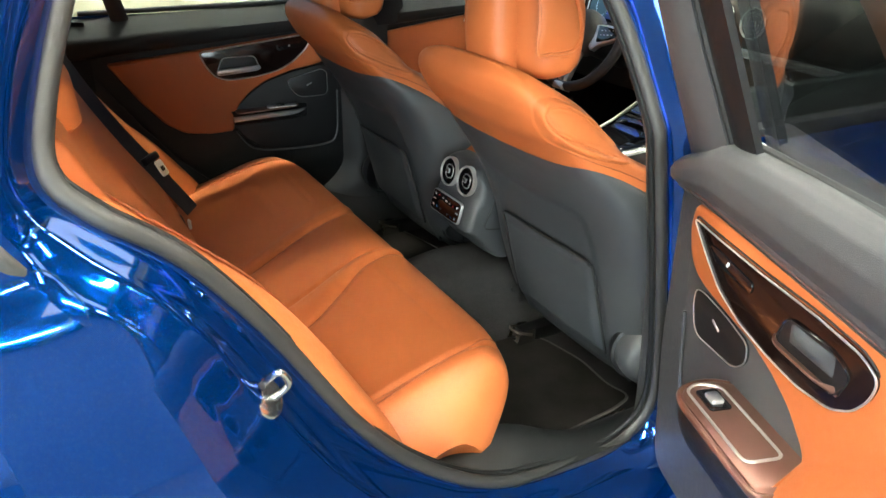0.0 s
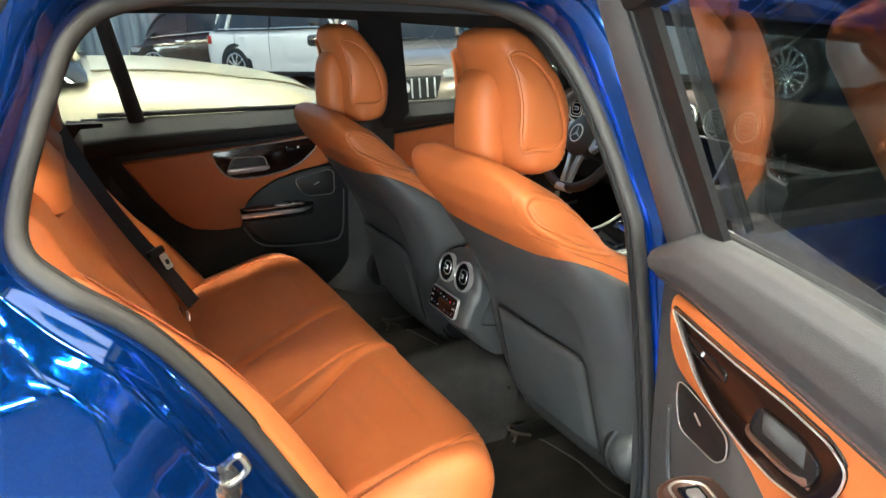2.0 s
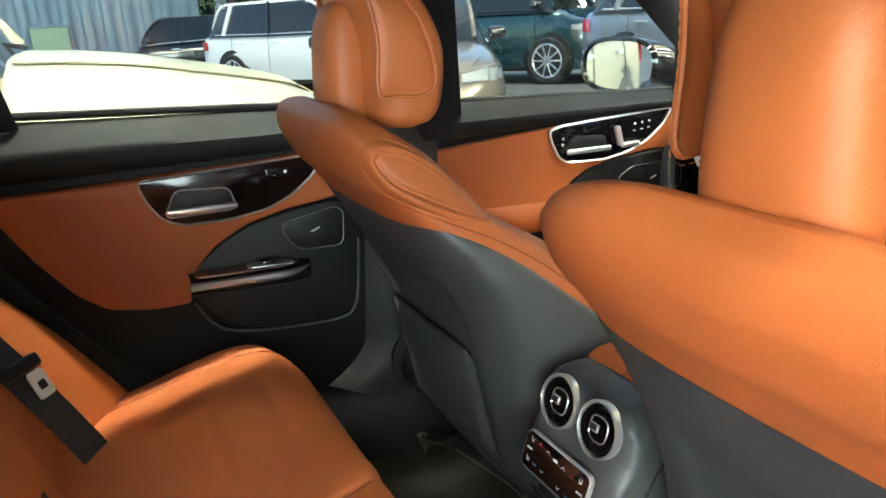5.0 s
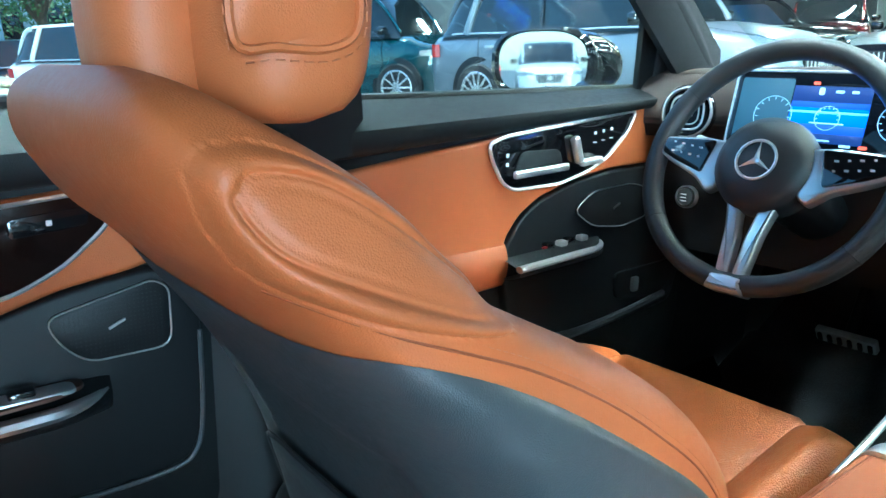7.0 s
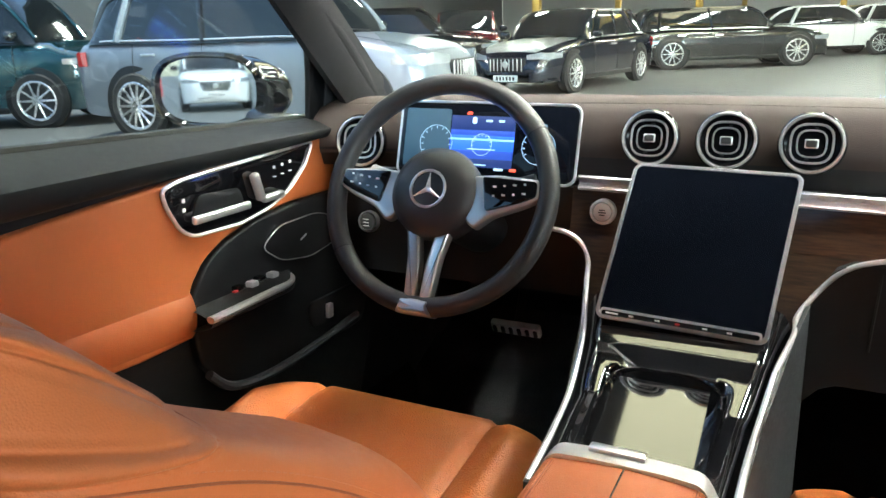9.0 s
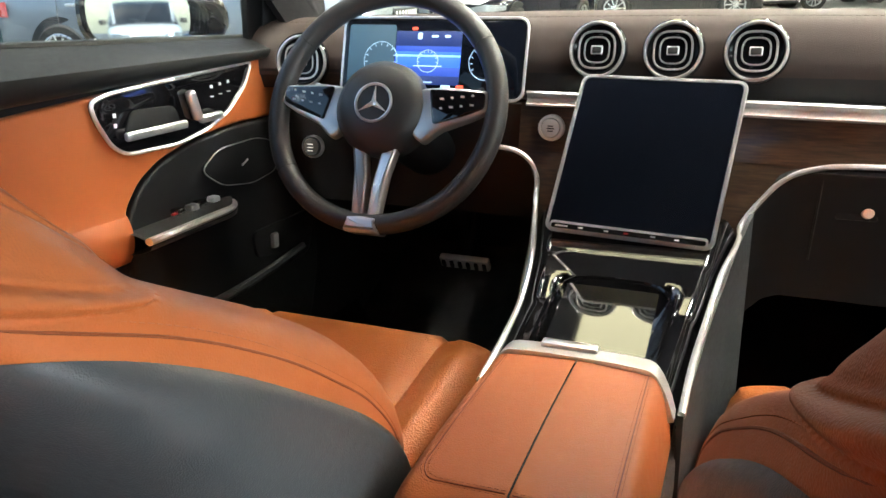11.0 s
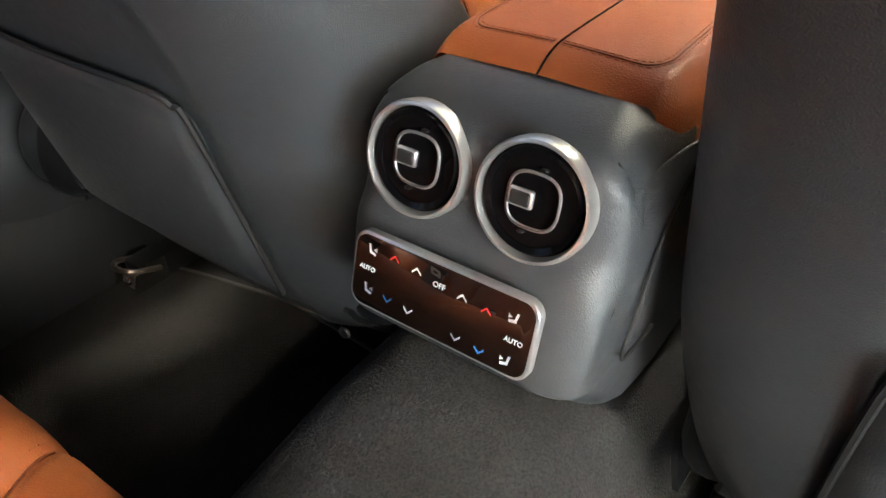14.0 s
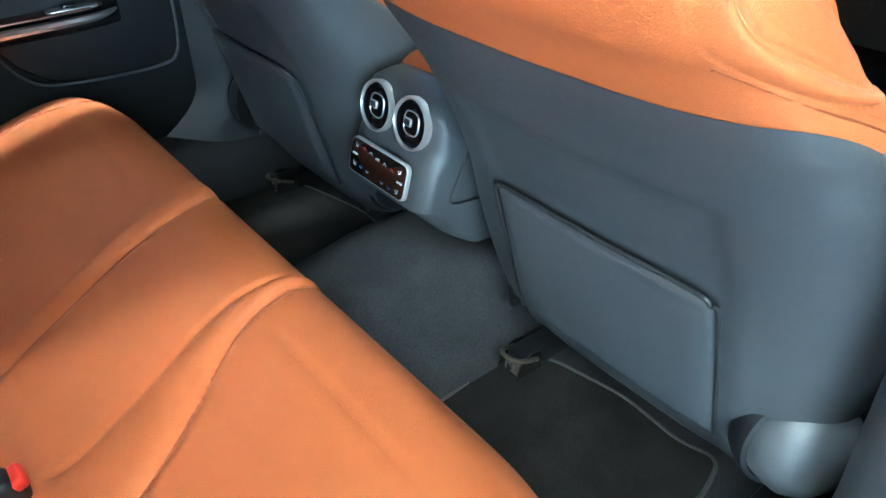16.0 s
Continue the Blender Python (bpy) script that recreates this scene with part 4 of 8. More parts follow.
        part("collar", ring_profile([(r + 0.002, 0.004), (r + 0.008, 0.002), (r + 0.010, -0.008), (r + 0.004, -0.03)], at, ax, 32, closed=True), HARD, rc, "dark collar")
        part("seat_valance", sheet(lambda u, v: Vector((0.10 + 0.48 * u, sg * (0.250 + 0.012 * math.sin(v * math.pi)), 0.46 - 0.03 * u - 0.16 * v)), 12, 8, 0.006), HARD, s, "black seat side valance")
    for sd in (-1, 1):
        part("bolt", ring_profile([(0, 0.004), (0.006, 0.003), (0.007, 0)], (0.050, sd * 0.215, 0.362), (-1, 0, 0), 10), HARD, s)
    s.matrix_world = m
    return s


make_front_seat("front_seat", "tan leather front passenger seat with graphite back shell", pose(0.013, -0.392, 0), -1)
make_front_seat("front_seat", "tan leather driver seat with graphite back shell behind the wheel", pose(0, 0.391, 0), 1)


# ---------------------------------------------------------------- rear bench
CUSH = curve([(-0.72, 0, 0.38), (-0.70, 0, 0.430), (-0.62, 0, 0.450), (-0.50, 0, 0.480), (-0.40, 0, 0.510), (-0.32, 0, 0.530), (-0.262, 0, 0.529), (-0.228, 0, 0.500), (-0.222, 0, 0.45), (-0.245, 0, 0.36), (-0.29, 0, 0.26)], 7)


def seam_a(x):
    return interp(x, SEAM_A)


def seam_c(x):
    """Puffed seam of the outer place, running in towards the front."""
    return interp(x, SEAM_C)


SEAM_A = smooth_table([(-0.64, -0.035), (-0.548, 0.003), (-0.42, 0.056), (-0.33, 0.080), (-0.279, 0.096), (-0.24, 0.125), (-0.20, 0.16)])
SEAM_C = smooth_table([(-0.64, -0.350), (-0.55, -0.318), (-0.48, -0.282), (-0.42, -0.240), (-0.34, -0.182), (-0.25, -0.158), (-0.20, -0.150)])
PANEL_EDGE = smooth_table([(-0.565, -0.214), (-0.544, -0.206), (-0.455, -0.176), (-0.343, -0.138), (-0.25, -0.136), (-0.20, -0.14)])


def cushion_point(y, v, lift=0.0):
    f = v * (len(CUSH) - 1)
    i = min(len(CUSH) - 2, int(f))
    p = CUSH[i].lerp(CUSH[i + 1], f - i)
    e = abs(y)
    front = max(0.0, min(1.0, (p.x + 0.60) / 0.35))
    rec = (0.070 * max(0.0, (e - 0.47) / 0.22) ** 2 + 0.055 * max(0.0, (e - 0.615) / 0.075) ** 2) * front
    x = p.x - min(rec, 0.16 * front)
    z = p.z
    # the outer lower corners of the front roll under
    x -= 0.11 * max(0.0, min(1.0, (0.475 - z) / 0.12)) * max(0.0, min(1.0, (e - 0.46) / 0.16)) * front
    if z > 0.44:
        z += 0.014 * math.exp(-((e - 0.40) / 0.16) ** 2) * math.sin(max(0, min(1, (p.x + 0.72) / 0.5)) * math.pi)
        x0, top = p.x, max(0.0, min(1.0, (p.x + 0.64) / 0.06))
        ya, yc = seam_a(x0), seam_c(x0)
        z -= 0.006 * math.exp(-((y - ya) / 0.007) ** 2) * top
        z += 0.004 * math.exp(-((y - ya - 0.030) / 0.020) ** 2) * top
        # panel seam with its rounded rear corner
        yb = interp(x0, PANEL_EDGE) + (0.02 * ((-0.545 - x0) / 0.02) ** 2 if x0 < -0.545 else 0.0)
        z -= 0.0045 * math.exp(-((y - yb) / 0.006) ** 2) * (1 if x0 > -0.565 else 0)
        z -= 0.0045 * math.exp(-((x0 + 0.564) / 0.006) ** 2) * (1 if -0.19 < y < 0.0 else 0)
        z -= 0.007 * math.exp(-((y - yc) / 0.007) ** 2) * top
        mid = (yc + yb) / 2
        z += 0.007 * math.exp(-((y - mid) / max(0.012, (mid - yc) * 0.7)) ** 2) * top * (1 if y < 0 else 0)
        z -= 0.003 * (math.exp(-((x0 + 0.322) / 0.005) ** 2) + math.exp(-((x0 + 0.420) / 0.005) ** 2)) * max(0.0, min(1.0, (e - 0.20) / 0.03, (0.53 - e) / 0.08))
        z -= 0.005 * math.exp(-((e - 0.575) / 0.006) ** 2) * (1 if -0.60 < p.x < -0.24 else 0)
    edge = max(0.0, (e - 0.60) / 0.09)
    z -= 0.10 * edge ** 2.2
    return Vector((x, y, z + lift))


def rear_bench():
    s = thing("rear_seat", "tan leather rear bench seat with fitted belts", "car seat")
    ys = [-0.69 + 1.38 * i / 420 for i in range(421)]
    bm = bmesh.new()
    rows = [[cushion_point(y, j / 110) for j in range(111)] for y in ys]
    for k, last in ((0, rows[0]), (-1, rows[-1])):
        inner = [Vector((-0.5 + (p.x + 0.5) * 0.7, p.y * 0.93, 0.26 + (p.z - 0.26) * 0.5)) for p in last]
        rows.insert(0 if k == 0 else len(rows), inner)
    add_grid(bm, rows)
    c = part("cushion", bm, TAN, s, "tan leather bench cushion")
    for sg in (-1, 1):
        f = seam_a if sg > 0 else seam_c
        path = [cushion_point(f(cushion_point(0.3, v).x), v, 0.0005) for v in [0.12 + 0.56 * k / 30 for k in range(31)]]
        part("cushion_seam", tube(path, 0.0009, 6), SEAM, c)
        part("cushion_stitch", stitches([p + Vector((0, sg * 0.007, 0.0035)) for p in path], r=0.0006), STITCH, c)
        path = [cushion_point(sg * (0.594 - 0.045 * (k / 30) ** 2), 0.18 + 0.52 * k / 30, 0.001) for k in range(31)]
        part("cross_seam", tube(path, 0.0012, 6), SEAM, c)
        part("cross_stitch", stitches([p + Vector((0, -sg * 0.006, 0.0012)) for p in path]), STITCH, c)
    # backrest
    BK = curve([(-0.625, 0, 0.43), (-0.650, 0, 0.50), (-0.692, 0, 0.60), (-0.742, 0, 0.68), (-0.795, 0, 0.77), (-0.842, 0, 0.86), (-0.880, 0, 0.94), (-0.902, 0, 1.0), (-0.935, 0, 1.02), (-0.98, 0, 1.0), (-1.0, 0, 0.90)], 7)

    SIDE_BULGE = [(0.42, 0.135), (0.45, 0.125), (0.56, 0.085), (0.68, 0.045), (0.87, 0.015), (1.0, 0.0)]

    def bk(y, v, lift=0.0):
        f = v * (len(BK) - 1)
        i = min(len(BK) - 2, int(f))
        p = BK[i].lerp(BK[i + 1], f - i)
        e = abs(y)
        x = p.x
        side = max(0.0, min(1.0, (e - 0.46) / 0.17))
        x += interp(p.z, SIDE_BULGE) * side * side * (3 - 2 * side) - 0.08 * max(0.0, (e - 0.635) / 0.035) ** 2
        if y > 0:
            # the folding part stands a little behind the middle
            k = max(0.0, min(1.0, (y - 0.30) / 0.05))
            x += 0.020 * (1 - k * k * (3 - 2 * k)) - 0.010 * math.exp(-((y - 0.345) / 0.006) ** 2)
        else:
            x += 0.020 + 0.012 * math.exp(-((e - 0.30) / 0.10) ** 2) - 0.008 * math.exp(-((e - 0.165) / 0.009) ** 2)
        return Vector((x + lift, y, p.z))
    ys = [-0.668 + 1.336 * i / 260 for i in range(261)]
    bm = bmesh.new()
    add_grid(bm, [[bk(y, j / 60) for j in range(61)] for y in ys])
    b = part("backrest", bm, TAN, s, "tan leather bench backrest")
    for y in (-0.165, 0.345):
        part("backrest_seam", tube([bk(y, k / 30, 0.0005) for k in range(2, 24)], 0.0014, 6), SEAM, b)
    # padded bolster along the door opening
    crest = curve([(-0.470, -0.650, 0.430), (-0.505, -0.655, 0.485), (-0.552, -0.660, 0.565), (-0.630, -0.662, 0.697), (-0.692, -0.662, 0.782), (-0.757, -0.662, 0.847), (-0.810, -0.660, 0.895), (-0.860, -0.652, 0.937), (-0.90, -0.64, 0.965)], 6)
    mids = []
    for k, p in enumerate(crest):
        t = (crest[min(k + 1, len(crest) - 1)] - crest[max(k - 1, 0)]).normalized()
        mids.append(p - Vector((t.z, 0, -t.x)) * 0.021 + Vector((0, -0.030, 0)))
    n = len(mids)
    bolster = part("side_bolster", tube(mids, [0.029 * math.sin(min(1.0, (k + 1.0) / n * 4, (n - k) / n * 5) * math.pi / 2) for k in range(n)], 18, up=(0, 1, 0), flat=2.3), TAN, b, "tan leather bolster beside the door")
    part("bolster_seam", tube([p + Vector((0.002, 0.030, 0.0)) for p in crest[3:-3]], 0.0022, 6), SEAM, bolster)
    part("bolster_stitch", stitches([p + Vector((0.0005, 0.008, 0.0005)) for p in crest[3:-4]], 0.004, 0.003, 0.0006), STITCH, bolster)
    # head restraints
    for y in (-0.395, 0.0, 0.395):
        def hr(z, w, xr, xf):
            return [Vector(((xr + xf) / 2 - (xf - xr) / 2 * math.copysign(abs(math.cos(a)) ** 0.6, math.cos(a)), y + w * math.copysign(abs(math.sin(a)) ** 0.55, math.sin(a)), z)) for a in [2 * math.pi * j / 32 for j in range(32)]]
        h = -0.025 if y else -0.05
        part("headrest", loft([hr(0.985 + h, 0.09, -0.965, -0.862), hr(1.0 + h, 0.115, -0.985, -0.848), hr(1.05 + h, 0.125, -0.995, -0.852), hr(1.10 + h, 0.12, -0.995, -0.89), hr(1.125 + h, 0.10, -0.985, -0.915), hr(1.13 + h, 0.07, -0.97, -0.935)]), TAN, s, "tan leather rear head restraint")
    # dark shell behind and below the bench
    part("bench_base", box((-0.52, 0, 0.27), (0.50, 1.34, 0.22), 0.03, 3), HARD, s, "black bench base")
    return s


rear_bench()

# ---------------------------------------------------------------- doors
def dense(pts, step=0.01):
    out = []
    for (a, b), (c, d) in zip(pts, pts[1:] + pts[:1]):
        k = max(1, int(math.hypot(c - a, d - b) / step))
        out += [(a + (c - a) * i / k, b + (d - b) * i / k) for i in range(k)]
    return out


def round_poly(pts, r, n=4):
    """Outline with its corners rounded."""
    out = []
    k = len(pts)
    for i in range(k):
        a, b, c = Vector(pts[i - 1]), Vector(pts[i]), Vector(pts[(i + 1) % k])
        rr = min(r, (a - b).length * 0.45, (c - b).length * 0.45)
        p, q = b + (a - b).normalized() * rr, b + (c - b).normalized() * rr
        for j in range(n + 1):
            t = j / n
            out.append(tuple(p * (1 - t) ** 2 + b * 2 * t * (1 - t) + q * t * t))
    return out


def centre_out(pts, k):
    cx, cy = sum(p[0] for p in pts) / len(pts), sum(p[1] for p in pts) / len(pts)
    return [(cx + (a - cx) * k, cy + (b - cy) * k) for a, b in pts]


def speaker(parent, D, out, h):
    sp = part("speaker", plate(round_poly(out, 0.02), lambda a, b, k: D(a, h + k, b), 0.006, 0.002), HARD, parent, "black perforated speaker grille")
    part("speaker_rim", tube([D(a, h + 0.006, b) for a, b in round_poly(out, 0.02)], 0.0011, 6, True), SATIN, sp, "thin satin metal rim")
    inner = centre_out(out, 0.86)
    xs, zs = [p[0] for p in inner], [p[1] for p in inner]
    bm = bmesh.new()

    def inside(x, z):
        c = False
        for (a, b), (e, f) in zip(inner, inner[1:] + inner[:1]):
            if (b > z) != (f > z) and x < (e - a) * (z - b) / (f - b) + a:
                c = not c
        return c
    x = min(xs)
    while x < max(xs):
        z = min(zs)
        while z < max(zs):
            if inside(x, z):
                ring = [bm.verts.new(D(x + 0.0011 * math.cos(t), h + 0.0064, z + 0.0011 * math.sin(t))) for t in (0.5, 1.55, 2.6, 3.64, 4.7, 5.75)]
                bm.faces.new(ring)
            z += 0.0048
        x += 0.0048
    part("perforation", bm, BLACKRUB, sp)
    cx, cz = sum(xs) / len(xs), sum(zs) / len(zs)
    part("speaker_badge", box(D(cx, h + 0.007, cz), (0.020, 0.002, 0.0035), 0.0005, 1, Matrix.Rotation(radians(-25), 4, 'Y')), ALU, sp)


def upper_roll(D, x0, x1, za0, za1, zb0, zb1, seg=24):
    """The padded shoulder of a door below its window: from the lower seam (za) up to the glass (zb)."""
    def f(u, v):
        x = x0 + (x1 - x0) * u
        za, zb = za0 + (za1 - za0) * u, zb0 + (zb1 - zb0) * u
        a = v * math.pi * 0.62
        end = min(1.0, (1 - abs(2 * u - 1)) * 26)
        k = math.sin(end * math.pi / 2)
        return D(x, (0.012 + 0.030 * math.sin(a + 0.45)) * k - 0.042 * max(0, v - 0.62) / 0.38, za + (zb - za) * (1 - math.cos(a)) / (1 - math.cos(math.pi * 0.62)))
    return sheet(f, seg, 16)


HINGE = Vector((0.061, -0.856, 0.0))


def make_rear_door():
    hinge = Vector((HINGE.x, -HINGE.y, 0))
    d = thing("rear_door", "closed rear door with tan leather insert and gloss panel", "car door", "rear doors", at=Matrix.Translation(hinge))

    def D(x, h, z):
        return Vector((x, 0.70 - h, z)) - hinge
    # structural panel
    panel = [(-0.80, 0.90), (-0.76, 0.80), (-0.66, 0.66), (-0.56, 0.53), (-0.44, 0.42), (-0.32, 0.355), (-0.10, 0.34), (0.005, 0.345), (0.0, 0.60), (-0.03, 0.90)]
    # panel, shoulder and moulding go near-black for shade; the open door's are graphite
    part("inner_panel", plate(round_poly(panel, 0.05), lambda a, b, h: D(a, h - 0.03, b), 0.034, 0.012, 3), BLACKV, d, "door panel, darkened as on the shaded side")
    roll = part("shoulder_trim", upper_roll(D, -0.84, -0.015, 0.842, 0.898, 0.945, 0.968), BLACKV, d, "padded door shoulder, darkened as on the shaded side")
    line = [D(-0.80 + 0.77 * k / 40, 0.031, 0.853 + 0.052 * k / 40) for k in range(41)]
    part("shoulder_stitch", stitches(line, 0.005, 0.003, 0.0007), STITCH, roll, "tan contrast stitching")
    insert = [(-0.715, 0.828), (-0.60, 0.838), (-0.40, 0.856), (-0.20, 0.876), (-0.122, 0.886), (-0.098, 0.870), (-0.088, 0.838), (-0.095, 0.792), (-0.13, 0.783), (-0.20, 0.772), (-0.28, 0.748), (-0.34, 0.712), (-0.372, 0.678), (-0.388, 0.640), (-0.392, 0.610), (-0.46, 0.608), (-0.535, 0.618), (-0.585, 0.650), (-0.64, 0.715)]
    part("leather_insert", plate(round_poly(insert, 0.012), lambda a, b, h: D(a, h + 0.002 + 0.018 * max(0, (0.70 - b) / 0.1) ** 1.5 * (1 if a < -0.36 else 0), b), 0.020, 0.008, 4), TAN, d, "tan leather door insert")
    blackp = [(-0.470, 0.845), (-0.160, 0.877), (-0.134, 0.870), (-0.150, 0.838), (-0.195, 0.800), (-0.240, 0.778), (-0.31, 0.764), (-0.395, 0.760), (-0.430, 0.772), (-0.455, 0.805)]
    gl = part("gloss_panel", plate(round_poly(blackp, 0.015), lambda a, b, h: D(a, 0.018 + h, b), 0.008, 0.002), BROWNGLOSS, d, "dark brown gloss panel with chrome edge")
    part("chrome_edge", tube([D(a, 0.026, b) for a, b in round_poly(blackp, 0.015)], 0.0026, 6, True), CHROME, gl, "chrome edge")
    cup = round_poly([(-0.428, 0.776), (-0.298, 0.784), (-0.312, 0.826), (-0.408, 0.826)], 0.014)
    rc = part("handle_recess", plate(cup, lambda a, b, h: D(a, 0.0262 + h, b), 0.002, 0.001), HARD, gl, "black handle recess")
    part("recess_rim", tube([D(a, 0.0285, b) for a, b in cup], 0.0018, 6, True), CHROME, rc, "thin chrome rim")
    part("handle", box(D(-0.362, 0.034, 0.790), (0.128, 0.012, 0.013), 0.005, 3, Matrix.Rotation(radians(-2.5), 4, 'Y')), CHROME, gl, "chrome door pull handle")
    part("seat_heat_button", plate(rounded(0.075, 0.020, 0.006, 4, -0.205, 0.848), lambda a, b, h: D(a, 0.0262 + h, b + 0.1 * (a + 0.205)), 0.0018, 0.0008), PIANO, gl)
    part("button_mark", box(D(-0.205, 0.0290, 0.848), (0.006, 0.0012, 0.006), 0.0004, 1), WHITEPRINT, gl)
    # lower moulding with pocket and arm rest
    low = [(-0.370, 0.684), (-0.335, 0.716), (-0.28, 0.748), (-0.20, 0.770), (-0.11, 0.785), (-0.062, 0.772), (-0.052, 0.74), (-0.054, 0.58), (-0.075, 0.535), (-0.12, 0.527), (-0.22, 0.530), (-0.31, 0.540), (-0.362, 0.580), (-0.395, 0.630), (-0.392, 0.660)]
    lw = part("lower_moulding", plate(round_poly(low, 0.015), lambda a, b, h: D(a, 0.004 + h, b), 0.018, 0.006, 3), HARD, d, "lower door moulding, darkened as on the shaded side")

    def arm(u, v):
        x = -0.396 + 0.236 * u
        dep = 0.052 * (1 - 0.75 * max(0, (u - 0.72) / 0.28) ** 2)
        a = v * math.pi
        return D(x, 0.016 + dep * (math.sin(a) ** 0.6 if 0 < v < 1 else 0), 0.668 + 0.004 * u - 0.046 * v)
    ar = part("armrest", sheet(arm, 20, 12), HARD, d, "dark arm rest")
    part("armrest_trim", tube([D(-0.398 + 0.232 * k / 16, 0.066 - 0.036 * max(0, (k / 16 - 0.72) / 0.28) ** 2, 0.652 + 0.005 * k / 16) for k in range(17)], [0.010] * 12 + [0.0095, 0.009, 0.008, 0.006, 0.003], 8, flat=0.8), CHROME, ar, "satin metal arm rest edge")
    part("armrest_top", plate(round_poly([(-0.385, 0.020), (-0.385, 0.062), (-0.30, 0.064), (-0.22, 0.060), (-0.19, 0.045), (-0.19, 0.020)], 0.012), lambda a, b, h: D(a, b, 0.6655 + 0.020 * (a + 0.39) + h), 0.004, 0.002), ARMTOP, ar, "brown metallic arm rest top")
    sw = part("window_switch_bezel", plate(rounded(0.090, 0.030, 0.010, 4, -0.245, 0.0), lambda a, b, h: D(a, 0.042 + b, 0.671 + h), 0.004, 0.002), CHROME, ar, "metal window switch bezel")
    part("window_switch", box(D(-0.250, 0.042, 0.677), (0.026, 0.018, 0.010), 0.004, 2), PIANO, sw, "black window switch")
    part("pocket_lip", tube(curve([D(a, 0.024, b) for a, b in [(-0.385, 0.605), (-0.355, 0.56), (-0.31, 0.537), (-0.20, 0.528), (-0.10, 0.530), (-0.068, 0.548), (-0.058, 0.60), (-0.056, 0.70)]], 5), 0.003, 6), GREY, lw)
    speaker(d, D, [(-0.221, 0.746), (-0.107, 0.772), (-0.090, 0.760), (-0.090, 0.690), (-0.180, 0.690), (-0.205, 0.712)], 0.022)
    door_outside(d, 1, hinge)
    part("glass_seal", tube([Vector((-0.76 + 0.66 * k / 16, 0.714, 0.958 + 0.012 * k / 16)) - hinge for k in range(17)], 0.007, 8), BLACKRUB, d, "black glass seal")


def door_outside(d, side, hinge):
    def skin(u, v):
        x = -0.80 + 0.85 * u
        z = 0.34 + 0.595 * v
        arch = max(0.0, 0.62 - z) * 1.0 * max(0, 1 - u * 2.2)
        return Vector((x + arch, side * (0.845 + 0.03 * math.sin(v * math.pi)), z)) - hinge
    part("outer_skin", sheet(skin, 16, 14), PAINT, d, "blue door skin")
    part("edge_skin", sheet(lambda u, v: Vector((0.02 - 0.015 * v, side * (0.845 - 0.13 * v), 0.34 + 0.60 * u)) - hinge, 8, 4), PAINT, d)


